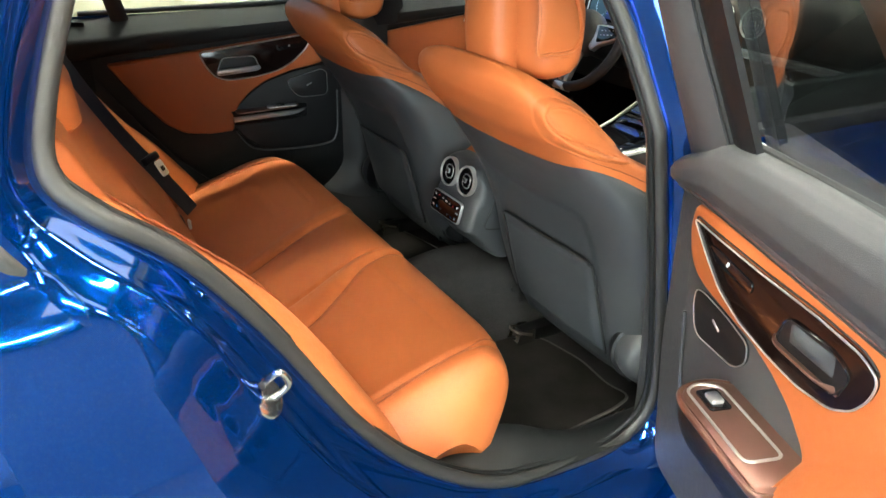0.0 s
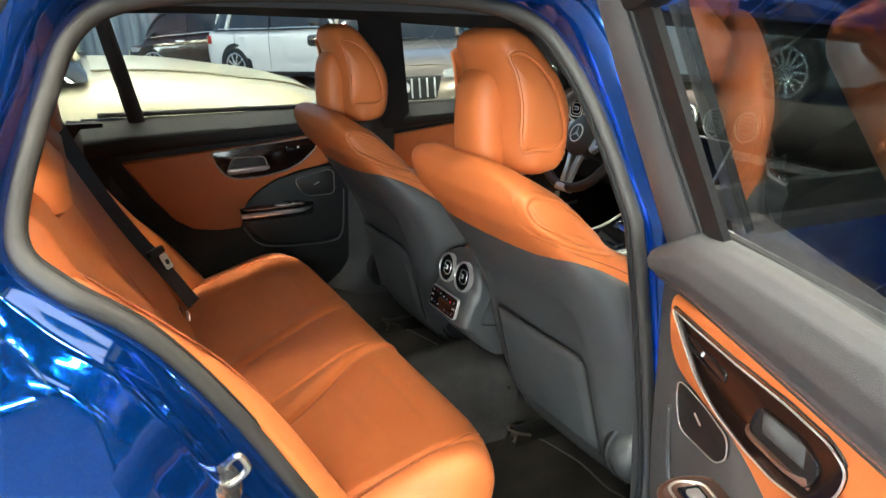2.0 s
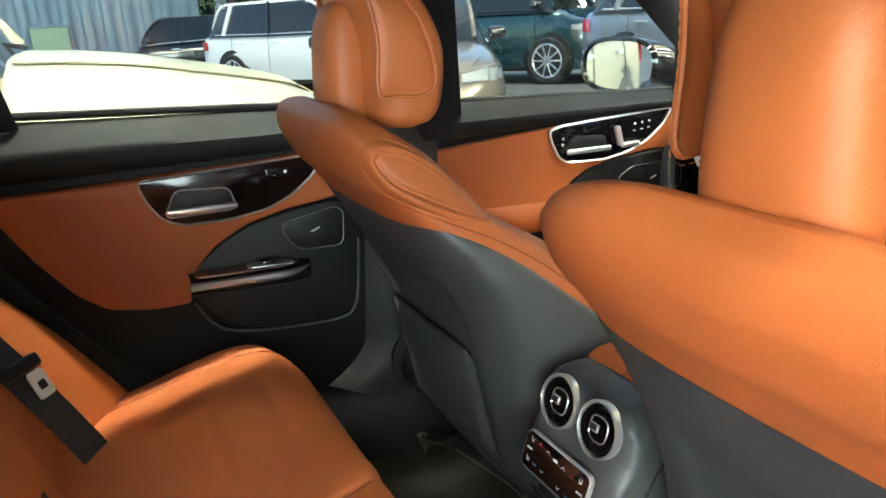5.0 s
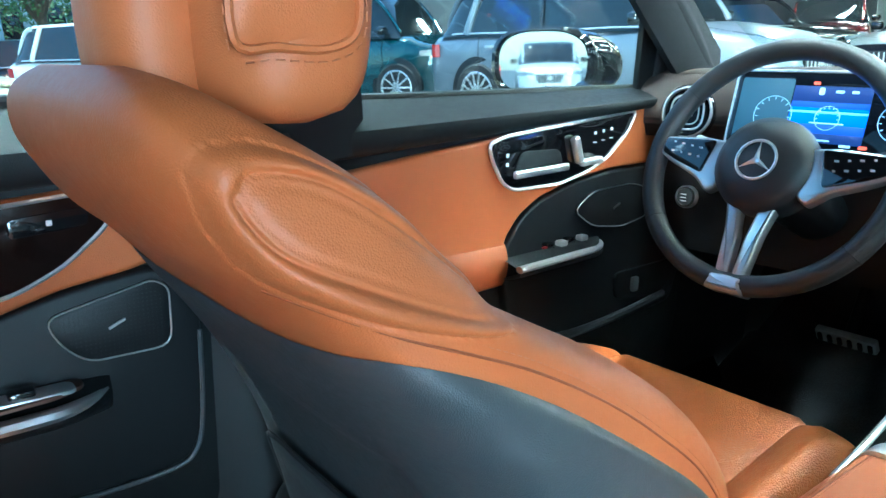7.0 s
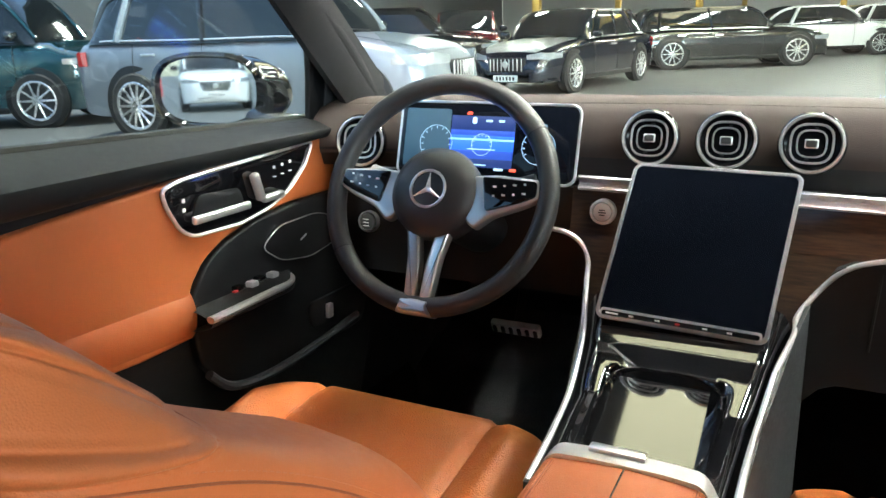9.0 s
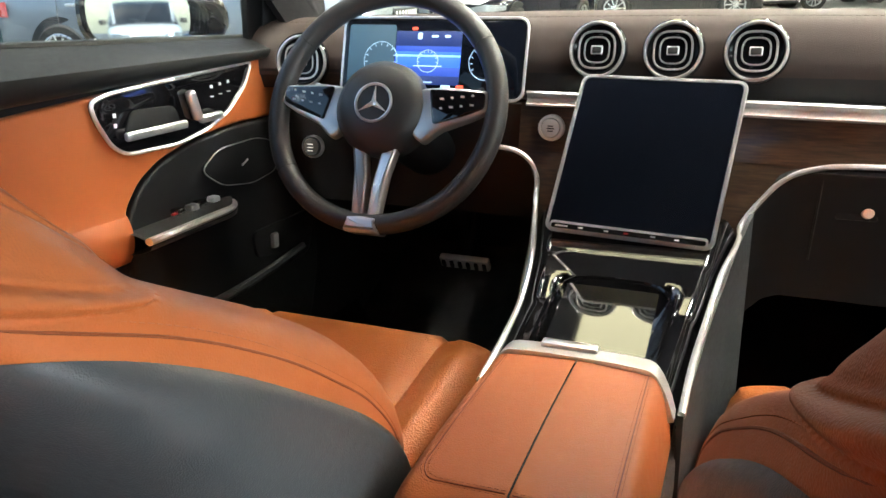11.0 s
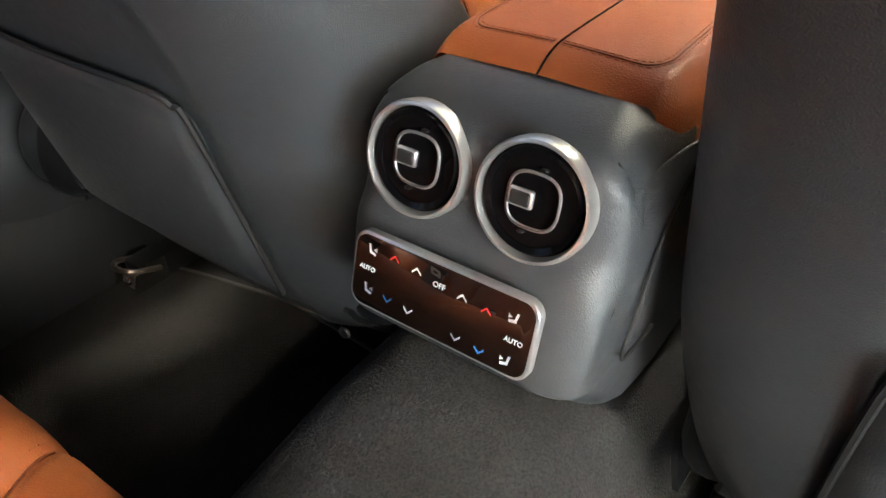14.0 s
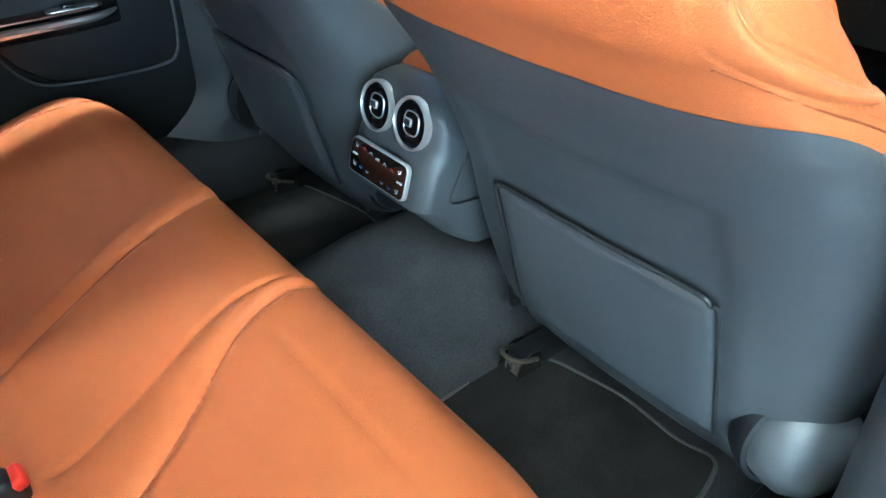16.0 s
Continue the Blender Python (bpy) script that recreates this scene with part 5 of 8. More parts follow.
def make_open_door():
    """The right rear door, swung wide open about its upright hinges."""
    plumb = LEVEL.to_3x3().inverted() @ Vector((0, 0, 1))
    at = Matrix.Translation((0.110, -0.863, 0.002)) @ Matrix.Rotation(radians(68.9), 4, plumb)
    d = thing("rear_door", "wide open rear door with graphite trim and tan insert", "car door", "rear doors", at=at)

    def D(x, h, z):
        """x along the door towards its latch (falling), h into the cabin from the trim's plane, z up."""
        return Vector((x, h - 0.70, z)) - HINGE
    panel = [(-0.82, 0.90), (-0.77, 0.80), (-0.67, 0.66), (-0.57, 0.53), (-0.45, 0.42), (-0.33, 0.355), (-0.10, 0.34), (0.050, 0.345), (0.052, 0.60), (0.010, 0.91)]
    part("inner_panel", plate(round_poly(panel, 0.05), lambda a, b, h: D(a, h - 0.040, b), 0.036, 0.014, 3), DOORGREY_LIT, d, "graphite door panel")

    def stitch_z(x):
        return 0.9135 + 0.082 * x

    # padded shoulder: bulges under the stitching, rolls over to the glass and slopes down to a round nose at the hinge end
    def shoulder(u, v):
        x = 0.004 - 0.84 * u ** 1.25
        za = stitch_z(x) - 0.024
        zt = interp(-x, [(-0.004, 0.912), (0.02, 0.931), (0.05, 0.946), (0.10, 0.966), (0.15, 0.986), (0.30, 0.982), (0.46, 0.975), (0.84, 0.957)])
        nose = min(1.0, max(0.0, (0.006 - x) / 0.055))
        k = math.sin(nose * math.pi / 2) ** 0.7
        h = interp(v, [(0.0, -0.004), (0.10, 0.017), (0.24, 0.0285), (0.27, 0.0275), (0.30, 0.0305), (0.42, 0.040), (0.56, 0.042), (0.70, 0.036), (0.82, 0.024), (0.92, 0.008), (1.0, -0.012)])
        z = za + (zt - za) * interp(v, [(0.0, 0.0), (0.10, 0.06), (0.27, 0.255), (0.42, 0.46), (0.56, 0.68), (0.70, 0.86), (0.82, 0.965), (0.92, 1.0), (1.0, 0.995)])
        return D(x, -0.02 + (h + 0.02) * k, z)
    roll = part("shoulder_trim", sheet(shoulder, 60, 44), DOORGREY_LIT, d, "graphite padded door shoulder", sharp=70)
    seam = [D(-0.02 - 0.80 * k / 60, 0.030, stitch_z(-0.02 - 0.80 * k / 60) + 0.0005) for k in range(61)]
    part("shoulder_stitch", stitches(seam, 0.004, 0.0025, 0.0005), mat("red_brown_thread", (0.34, 0.10, 0.07), 0.7, vary=0.05), roll, "red-brown contrast stitching")
    part("shoulder_seam", tube([p + Vector((0, 0, -0.004)) for p in seam], 0.0007, 5), BLACKRUB, roll)
    insert = [(-0.078, 0.883), (-0.11, 0.888), (-0.252, 0.883), (-0.415, 0.870), (-0.55, 0.857), (-0.72, 0.838), (-0.735, 0.80), (-0.68, 0.715), (-0.62, 0.645), (-0.56, 0.605), (-0.47, 0.592), (-0.395, 0.592), (-0.385, 0.640), (-0.365, 0.690), (-0.332, 0.722), (-0.295, 0.742), (-0.25, 0.757), (-0.194, 0.764), (-0.124, 0.774), (-0.096, 0.784), (-0.074, 0.808), (-0.068, 0.85)]

    def tan(a, b, h):
        ledge = max(0.0, min(1.0, (0.70 - b) / 0.045)) * max(0.0, min(1.0, (-0.37 - a) / 0.02))
        return D(a, h - 0.012 + 0.055 * ledge * ledge * (3 - 2 * ledge) - 0.05 * max(0.0, (0.62 - b) / 0.03) * ledge, b)
    part("leather_insert", plate(round_poly(dense(insert, 0.03), 0.012), tan, 0.032, 0.010, 4), TAN, d, "tan leather door insert")
    blackp = [(-0.090, 0.867), (-0.16, 0.862), (-0.263, 0.858), (-0.367, 0.857), (-0.436, 0.852), (-0.462, 0.840), (-0.455, 0.815), (-0.436, 0.790), (-0.405, 0.772), (-0.35, 0.764), (-0.29, 0.767), (-0.223, 0.777), (-0.170, 0.796), (-0.128, 0.830)]
    edge = round_poly(blackp, 0.012)
    gl = part("gloss_panel", plate(edge, lambda a, b, h: D(a, 0.010 + h, b), 0.014, 0.002), BROWNGLOSS, d, "dark brown gloss panel with chrome edge")
    part("chrome_edge", tube([D(a, 0.0238, b) for a, b in edge], 0.0013, 6, True), CHROME, gl, "chrome edge")
    part("shadow_gap", tube([D(a, 0.0215, b + 0.0045) for a, b in edge if b > 0.836], 0.0014, 5), BLACKRUB, gl)
    cup = round_poly([(-0.302, 0.795), (-0.323, 0.836), (-0.40, 0.838), (-0.432, 0.824), (-0.413, 0.791)], 0.014)
    mid = (-0.372, 0.815)

    def cupring(k, h):
        return [D(mid[0] + (a - mid[0]) * k, h, mid[1] + (b - mid[1]) * k) for a, b in cup]
    rc = part("handle_recess", loft([cupring(1.0, 0.0255), cupring(0.96, 0.0262), cupring(0.93, 0.0245), cupring(0.90, 0.0243)]), HARD, gl, "black handle recess")
    part("recess_rim", tube([D(a, 0.0262, b) for a, b in cup], 0.0012, 6, True), PIANO, rc, "gloss black rim")
    part("handle", sheet(lambda u, v: D(-0.306 - 0.108 * u + 0.004 * v, 0.026 + 0.012 * math.sin(v * math.pi * 0.62) * (1 - (2 * u - 1) ** 6), 0.794 - 0.002 * u + 0.010 * v), 24, 10, 0.003), ARMTOP, gl, "satin metal door pull")
    part("handle_cover", sheet(lambda u, v: D(-0.330 - 0.075 * u, 0.0255 + 0.007 * math.sin(u * math.pi) * math.sin(v * math.pi), 0.808 + 0.024 * v), 12, 8, 0.002), GREY, gl, "grey pull cover")
    key = round_poly([(-0.139, 0.848), (-0.158, 0.850), (-0.249, 0.840), (-0.246, 0.824), (-0.159, 0.830)], 0.009)
    part("seat_heat_button", plate(key, lambda a, b, h: D(a, 0.0242 + h, b), 0.002, 0.0009), PIANO, gl, "gloss black seat heating button")
    for dx, dz in ((0.0, 0.0), (-0.003, 0.003)):
        part("button_mark", box(D(-0.190 + dx, 0.0266, 0.8385 + dz), (0.0045, 0.0012, 0.0040), 0.0004, 1), WHITEPRINT, gl)
    low = [(-0.385, 0.655), (-0.362, 0.690), (-0.330, 0.718), (-0.293, 0.738), (-0.25, 0.753), (-0.194, 0.760), (-0.122, 0.770), (-0.092, 0.780), (-0.062, 0.800), (-0.040, 0.785), (-0.036, 0.60), (-0.06, 0.52), (-0.12, 0.505), (-0.24, 0.505), (-0.33, 0.52), (-0.385, 0.57)]
    lw = part("lower_moulding", plate(round_poly(low, 0.015), lambda a, b, h: D(a, h - 0.016, b), 0.018, 0.006, 3), DOORGREY_LIT, d, "graphite lower door moulding")
    part("pocket_lip", tube(curve([D(a, 0.006, b) for a, b in [(-0.36, 0.565), (-0.31, 0.528), (-0.20, 0.515), (-0.10, 0.518), (-0.066, 0.54), (-0.052, 0.60), (-0.050, 0.70)]], 5), 0.003, 6), GREY, lw)
    speaker(d, D, [(-0.078, 0.752), (-0.10, 0.757), (-0.165, 0.752), (-0.222, 0.740), (-0.222, 0.712), (-0.195, 0.690), (-0.086, 0.683), (-0.074, 0.72)], 0.0)

    # arm rest: a shelf with a round front end, framed in metal
    plan = round_poly([(-0.170, 0.048), (-0.186, 0.076), (-0.215, 0.084), (-0.398, 0.084), (-0.398, -0.01), (-0.19, -0.01), (-0.172, 0.018)], 0.016)

    def arm_ring(k, z):
        return [D(-0.29 + (a + 0.29) * k, 0.035 + (b - 0.035) * k, z) for a, b in plan]
    ar = part("armrest", loft([arm_ring(0.86, 0.600), arm_ring(0.97, 0.615), arm_ring(1.0, 0.635), arm_ring(1.0, 0.652), arm_ring(0.97, 0.659)]), HARD, d, "dark arm rest body")
    part("armrest_rim", tube([p for p in arm_ring(0.985, 0.657)], 0.0050, 8, True), ARMTOP, ar, "brown metallic arm rest rim")
    part("armrest_top", loft([arm_ring(0.95, 0.655), arm_ring(0.95, 0.661), arm_ring(0.92, 0.663)]), ARMTOP, ar, "brown metallic arm rest top")
    inner = round_poly([(-0.182, 0.050), (-0.195, 0.068), (-0.345, 0.068), (-0.345, 0.020), (-0.195, 0.020)], 0.012)
    part("top_line", tube([D(a, b, 0.6635) for a, b in inner], 0.0022, 6, True), SATIN, ar, "thin satin metal line")
    sw = part("window_switch_bezel", plate(rounded(0.046, 0.030, 0.005, 4, -0.222, 0.044), lambda a, b, h: D(a, b, 0.6625 + h), 0.003, 0.001), PIANO, ar, "gloss black window switch bezel")
    part("window_switch", box(D(-0.224, 0.044, 0.668), (0.024, 0.018, 0.008), 0.004, 2), CHROME, sw, "chrome window switch")
    door_outside(d, -1, HINGE)

    # window: leans into the cabin as it rises
    def W(x, z, out=0.0):
        return D(x, 0.367 * (z - 0.955) - 0.004 - out, z)
    pane = part("door_pane", sheet(lambda u, v: W(-0.19 - 0.57 * u - 0.02 * v * (1 - u), 0.965 + 0.285 * v, 0.010 - 0.079 * (0.57 * u - 0.11)), 6, 6, 0.004), DOORPANE, d, "lightly tinted door glass")
    pane.visible_shadow = False

    def cov(u, v):
        z = 0.945 + 0.36 * u
        x0, x1 = interp(z, [(0.945, -0.036), (1.10, -0.062), (1.25, -0.092), (1.31, -0.105)]), interp(z, [(0.945, -0.148), (1.10, -0.146), (1.25, -0.157), (1.31, -0.165)])
        return W(x0 + (x1 - x0) * v, z, -0.006 - 0.012 * math.sin(v * math.pi) ** 0.7)
    part("front_post_cover", sheet(cov, 20, 10, 0.010), DOORGREY_LIT, d, "grey window post cover")
    part("post_edge", tube([cov(k / 20, 1.0) + Vector((-0.002, 0, 0)) for k in range(21)], 0.006, 8), BLACKRUB, d, "black rubber edge of the post")
    part("window_channel", sheet(lambda u, v: W(-0.150 - 0.012 * u - 0.052 * v, 0.965 + 0.335 * u, 0.004 - 0.004 * math.sin(v * math.pi)), 12, 6, 0.010), HARD, d, "black window channel")
    fr = [(-0.205, 1.262), (-0.30, 1.278), (-0.52, 1.275), (-0.66, 1.252), (-0.755, 1.19), (-0.80, 1.06), (-0.815, 0.955)]
    part("window_frame", tube(curve([W(a, b, 0.004) for a, b in [(-0.150, 1.262)] + fr], 6), 0.018, 8, up=(0, 1, 0), flat=1.2), HARD, d, "black window frame")
    part("glass_seal", tube([D(-0.148 - 0.66 * k / 16, -0.004, 0.9855 - 0.030 * k / 16) for k in range(17)], 0.006, 8), BLACKRUB, d, "black glass seal")
    part("seal_strip", tube([D(-0.150 - 0.66 * k / 16, -0.0125, 0.986 - 0.030 * k / 16) for k in range(17)], 0.0022, 6), SATIN, d, "thin metal strip at the glass")


make_rear_door()
make_open_door()


def make_front_door():
    d = thing("front_door", "closed driver door with tan leather and black trim", "car door")

    def D(x, h, z):
        return Vector((x, 0.70 - h, z))
    panel = [(0.12, 0.90), (0.12, 0.36), (0.95, 0.36), (1.0, 0.5), (0.98, 0.95)]
    # same shade-darkened trim as on the closed rear door
    part("inner_panel", plate(round_poly(panel, 0.04), lambda a, b, h: D(a, h - 0.03, b), 0.034, 0.01, 3), BLACKV, d, "door panel, darkened as on the shaded side")
    roll = part("shoulder_trim", upper_roll(D, 0.11, 0.99, 0.888, 0.965, 0.966, 0.990), BLACKV, d, "padded door shoulder, darkened as on the shaded side")
    part("shoulder_stitch", stitches([D(0.13 + 0.82 * k / 40, 0.031, 0.899 + 0.070 * k / 40) for k in range(41)], 0.005, 0.003, 0.0007), STITCH, roll)
    insert = [(0.125, 0.868), (0.30, 0.892), (0.55, 0.922), (0.855, 0.958), (0.850, 0.905), (0.835, 0.846), (0.72, 0.842), (0.61, 0.828), (0.53, 0.805), (0.485, 0.78), (0.455, 0.745), (0.448, 0.71), (0.458, 0.665), (0.35, 0.660), (0.20, 0.665), (0.12, 0.68)]
    part("leather_insert", plate(round_poly(insert, 0.012), lambda a, b, h: D(a, h + 0.002, b), 0.018, 0.006, 4), TAN, d, "tan leather door insert")
    part("insert_ledge", sheet(lambda u, v: D(0.125 + 0.328 * u, 0.016 + 0.013 * math.sin(v * math.pi) ** 0.8 * (0.6 + 0.4 * u), 0.665 + 0.075 * v), 20, 12), TAN, d, "padded tan leather ledge")
    bp = [(0.405, 0.900), (0.44, 0.910), (0.768, 0.945), (0.745, 0.905), (0.695, 0.865), (0.64, 0.842), (0.57, 0.826), (0.46, 0.824), (0.435, 0.838), (0.412, 0.875)]
    gl = part("gloss_panel", plate(round_poly(bp, 0.014), lambda a, b, h: D(a, 0.018 + h, b), 0.008, 0.002), PIANO, d, "gloss black switch panel")
    part("chrome_edge", tube([D(a, 0.026, b) for a, b in round_poly(bp, 0.014)], 0.0030, 6, True), CHROME, gl, "chrome edge")
    part("handle_recess", plate(round_poly([(0.455, 0.842), (0.578, 0.848), (0.565, 0.885), (0.475, 0.885)], 0.012), lambda a, b, h: D(a, 0.0262 + h, b), 0.002, 0.001), HARD, gl)
    part("handle", box(D(0.515, 0.036, 0.853), (0.126, 0.010, 0.013), 0.004, 3, Matrix.Rotation(radians(-3), 4, 'Y')), CHROME, gl, "chrome door pull handle")
    part("seat_switch_back", box(D(0.602, 0.033, 0.882), (0.016, 0.014, 0.048), 0.005, 3, Matrix.Rotation(radians(-20), 4, 'Y')), CHROME, gl, "chrome seat-shaped switch")
    part("seat_switch_base", box(D(0.640, 0.033, 0.861), (0.054, 0.014, 0.013), 0.005, 3, Matrix.Rotation(radians(-4), 4, 'Y')), CHROME, gl, "chrome seat-shaped switch")
    for k in range(3):
        part("key_mark", box(D(0.655 + 0.022 * k, 0.0265, 0.908 + 0.003 * k), (0.006, 0.001, 0.005), 0.0003, 1), WHITEPRINT, gl)
        part("key_mark", box(D(0.655 + 0.022 * k, 0.0265, 0.892 + 0.003 * k), (0.009, 0.001, 0.0018), 0.0003, 1), WHITEPRINT, gl)
    for k in range(2):
        part("key_mark", box(D(0.445, 0.0265, 0.880 - 0.014 * k), (0.006, 0.001, 0.006), 0.0003, 1), WHITEPRINT, gl)
    low = [(0.450, 0.72), (0.485, 0.772), (0.53, 0.80), (0.61, 0.824), (0.72, 0.838), (0.86, 0.842), (0.95, 0.83), (0.97, 0.64), (0.94, 0.55), (0.70, 0.535), (0.52, 0.555), (0.462, 0.62)]
    part("lower_moulding", plate(round_poly(low, 0.02), lambda a, b, h: D(a, 0.004 + h, b), 0.016, 0.006, 3), HARD, d, "black lower door moulding")
    def arm(u, v):
        x = 0.446 + 0.245 * u
        dep = 0.052 * (1 - 0.75 * max(0, (u - 0.75) / 0.25) ** 2)
        a = v * math.pi
        return D(x, 0.014 + dep * (math.sin(a) ** 0.6 if 0 < v < 1 else 0), 0.712 + 0.010 * u - 0.034 * v)
    ar = part("armrest", sheet(arm, 20, 12), HARD, d, "black arm rest")
    part("armrest_trim", tube([D(0.444 + 0.24 * k / 16, 0.064 - 0.034 * max(0, (k / 16 - 0.75) / 0.25) ** 2, 0.703 + 0.012 * k / 16) for k in range(17)], [0.0075] * 12 + [0.007, 0.006, 0.005, 0.004, 0.002], 8, flat=0.8), CHROME, ar, "satin metal arm rest edge")
    for k in range(4):
        part("window_switch", box(D(0.535 + 0.026 * k, 0.040 + 0.006 * (k % 2), 0.727 + 0.0015 * k), (0.018, 0.016, 0.010), 0.003, 2), CHROME if k % 2 else PIANO, ar)
    part("switch_red_mark", box(D(0.520, 0.046, 0.726), (0.010, 0.006, 0.003), 0.001, 1), REDPRINT, ar)
    speaker(d, D, [(0.612, 0.775), (0.66, 0.805), (0.770, 0.812), (0.820, 0.800), (0.828, 0.745), (0.75, 0.732), (0.665, 0.742)], 0.020)
    part("trunk_switch_bezel", plate(round_poly([(0.74, 0.640), (0.945, 0.645), (0.935, 0.600), (0.90, 0.575), (0.75, 0.585)], 0.02), lambda a, b, h: D(a, 0.020 + h, b), 0.006, 0.003), HARD, d)
    part("trunk_switch", box(D(0.800, 0.030, 0.612), (0.018, 0.010, 0.030), 0.004, 2), CHROME, d, "small chrome lever switch")
    part("pocket_lip", tube(curve([D(a, 0.028, b) for a, b in [(0.47, 0.60), (0.52, 0.562), (0.62, 0.548), (0.78, 0.558), (0.90, 0.575)]], 5), 0.008, 8), GREY, d)
    part("glass_seal", tube([Vector((0.13 + 0.83 * k / 16, 0.714, 0.966 + 0.022 * k / 16)) for k in range(17)], 0.007, 8), BLACKRUB, d)
    return d


make_front_door()


def door_mirror():
    m = thing("door_mirror", "black door mirror with bright reflecting glass", "mirror")
    C = Vector((0.90, 1.035, 1.030))
    ax = Vector((-0.953, -0.303, -0.050)).normalized()
    u = Vector((0, 0, 1)).cross(ax).normalized()
    w = ax.cross(u)
    out = [(0.115 * math.copysign(abs(math.cos(a)) ** 0.7, math.cos(a)), 0.072 * math.copysign(abs(math.sin(a)) ** 0.75, math.sin(a))) for a in [2 * math.pi * k / 40 for k in range(40)]]
    def ring(k, h):
        return [C + u * (a * k) + w * (b * k) + ax * h for a, b in out]
    def back(k, d):
        return [p + Vector((d, -0.55 * d, -0.05 * d)) for p in ring(k, 0.0)]
    part("housing", loft([back(0.30, 0.12), back(0.62, 0.105), back(0.92, 0.07), back(1.10, 0.03), ring(1.13, -0.004), ring(1.12, 0.010), ring(1.02, 0.016), ring(0.96, 0.004)]), PIANO, m, "gloss black mirror housing")
    part("mirror_glass", loft([ring(0.955, 0.003), ring(0.955, 0.0075)]), MIRROR, m, "silvered mirror glass")
    part("arm", loft([[C + Vector((0.03, -0.10, -0.055)) + Vector((0.035 * math.cos(t), 0, 0.018 * math.sin(t))) for t in [k * math.pi / 8 for k in range(16)]],
                      [C + Vector((0.03, -0.30, -0.075)) + Vector((0.04 * math.cos(t), 0, 0.02 * math.sin(t))) for t in [k * math.pi / 8 for k in range(16)]]]), PIANO, m)


door_mirror()

# ---------------------------------------------------------------- centre console
def text_mesh(s, size, name, material, parent, m):
    cu = bpy.data.curves.new(name, 'FONT')
    cu.body, cu.size, cu.align_x, cu.align_y = s, size, 'CENTER', 'CENTER'
    cu.extrude = 0.0003
    ob = new(name, cu)
    dg = bpy.context.evaluated_depsgraph_get()
    me = bpy.data.meshes.new_from_object(ob.evaluated_get(dg))
    bpy.data.objects.remove(ob)
    bpy.data.curves.remove(cu)
    me.materials.clear()
    me.materials.append(material)
    me.transform(m)
    o = new(name, me)
    o.parent = parent
    return o


def vent(parent, C, ax, R, knob_side=1, double=False):
    """A round air vent: satin ring, gloss black throat, oval inner ring, blade and knob."""
    ax = Vector(ax).normalized()
    C = Vector(C)
    u = Vector((0, 0, 1)).cross(ax).normalized()      # to the picture's right when seen from the rear
    w = ax.cross(u)
    v = part("vent", ring_profile([(R * 0.878, -0.004), (R * 0.888, 0.0005), (R * 0.92, 0.0030), (R * 0.968, 0.0026), (R * 1.0, -0.001), (R * 0.99, -0.010), (R * 0.84, -0.012)], C, ax, 48, closed=True), SATIN, parent, "round air vent with satin metal ring")
    part("throat", ring_profile([(R * 0.883, -0.003), (R * 0.83, 0.000), (R * 0.74, -0.002), (R * 0.70, -0.010), (R * 0.66, -0.018), (0.0, -0.020)], C, ax, 40), THROAT, v, "gloss black vent throat")

    def oval(k, h, n=36):
        pts = []
        for j in range(n):
            a = 2 * math.pi * j / n
            q = (abs(math.cos(a)) ** 3 + abs(math.sin(a)) ** 3) ** (-1 / 3)
            pts.append(C + ax * h + u * (math.cos(a) * q * R * k) + w * (math.sin(a) * q * R * k))
        return pts
    part("inner_ring", tube(oval(0.44, -0.002), R * 0.030, 6, True), SATIN, v, "thin metal inner ring")
    if double:
        part("middle_ring", tube(oval(0.64, -0.001), R * 0.040, 6, True), SATIN, v, "satin metal middle ring")
        part("outer_lip", ring_profile([(R * 1.0, -0.001), (R * 1.05, -0.003), (R * 1.07, -0.010), (R * 1.02, -0.014)], C, ax, 48, closed=True), PIANO, v, "gloss black outer lip")
    part("inner_wall", loft([oval(0.43, 0.0), oval(0.41, -0.016)], False), THROAT, v)
    part("blade", box(C + ax * -0.007, (0.006, R * 0.035, R * 1.36), 0.0006, 1, Matrix((ax, u, w)).transposed().to_4x4()), SATIN, v)
    for sgn in (-1, 1):
        part("blade_tip", box(C + u * (R * 0.10 * sgn) + w * (R * 0.52 * sgn) + ax * -0.004, (0.008, R * 0.12, R * 0.05), 0.0006, 1, Matrix((ax, u, w)).transposed().to_4x4()), HARD, v)
    kn = Matrix((ax, u, w)).transposed().to_4x4()
    part("knob_rim", box(C + u * (-0.20 * R * knob_side) + ax * -0.002, (0.0040, R * 0.42, R * 0.30), R * 0.04, 3, kn), SATIN, v, "metal vent knob")
    part("knob", box(C + u * (-0.20 * R * knob_side) + ax * -0.002, (0.0058, R * 0.36, R * 0.245), R * 0.05, 3, kn), RUBBER, v)
    return v


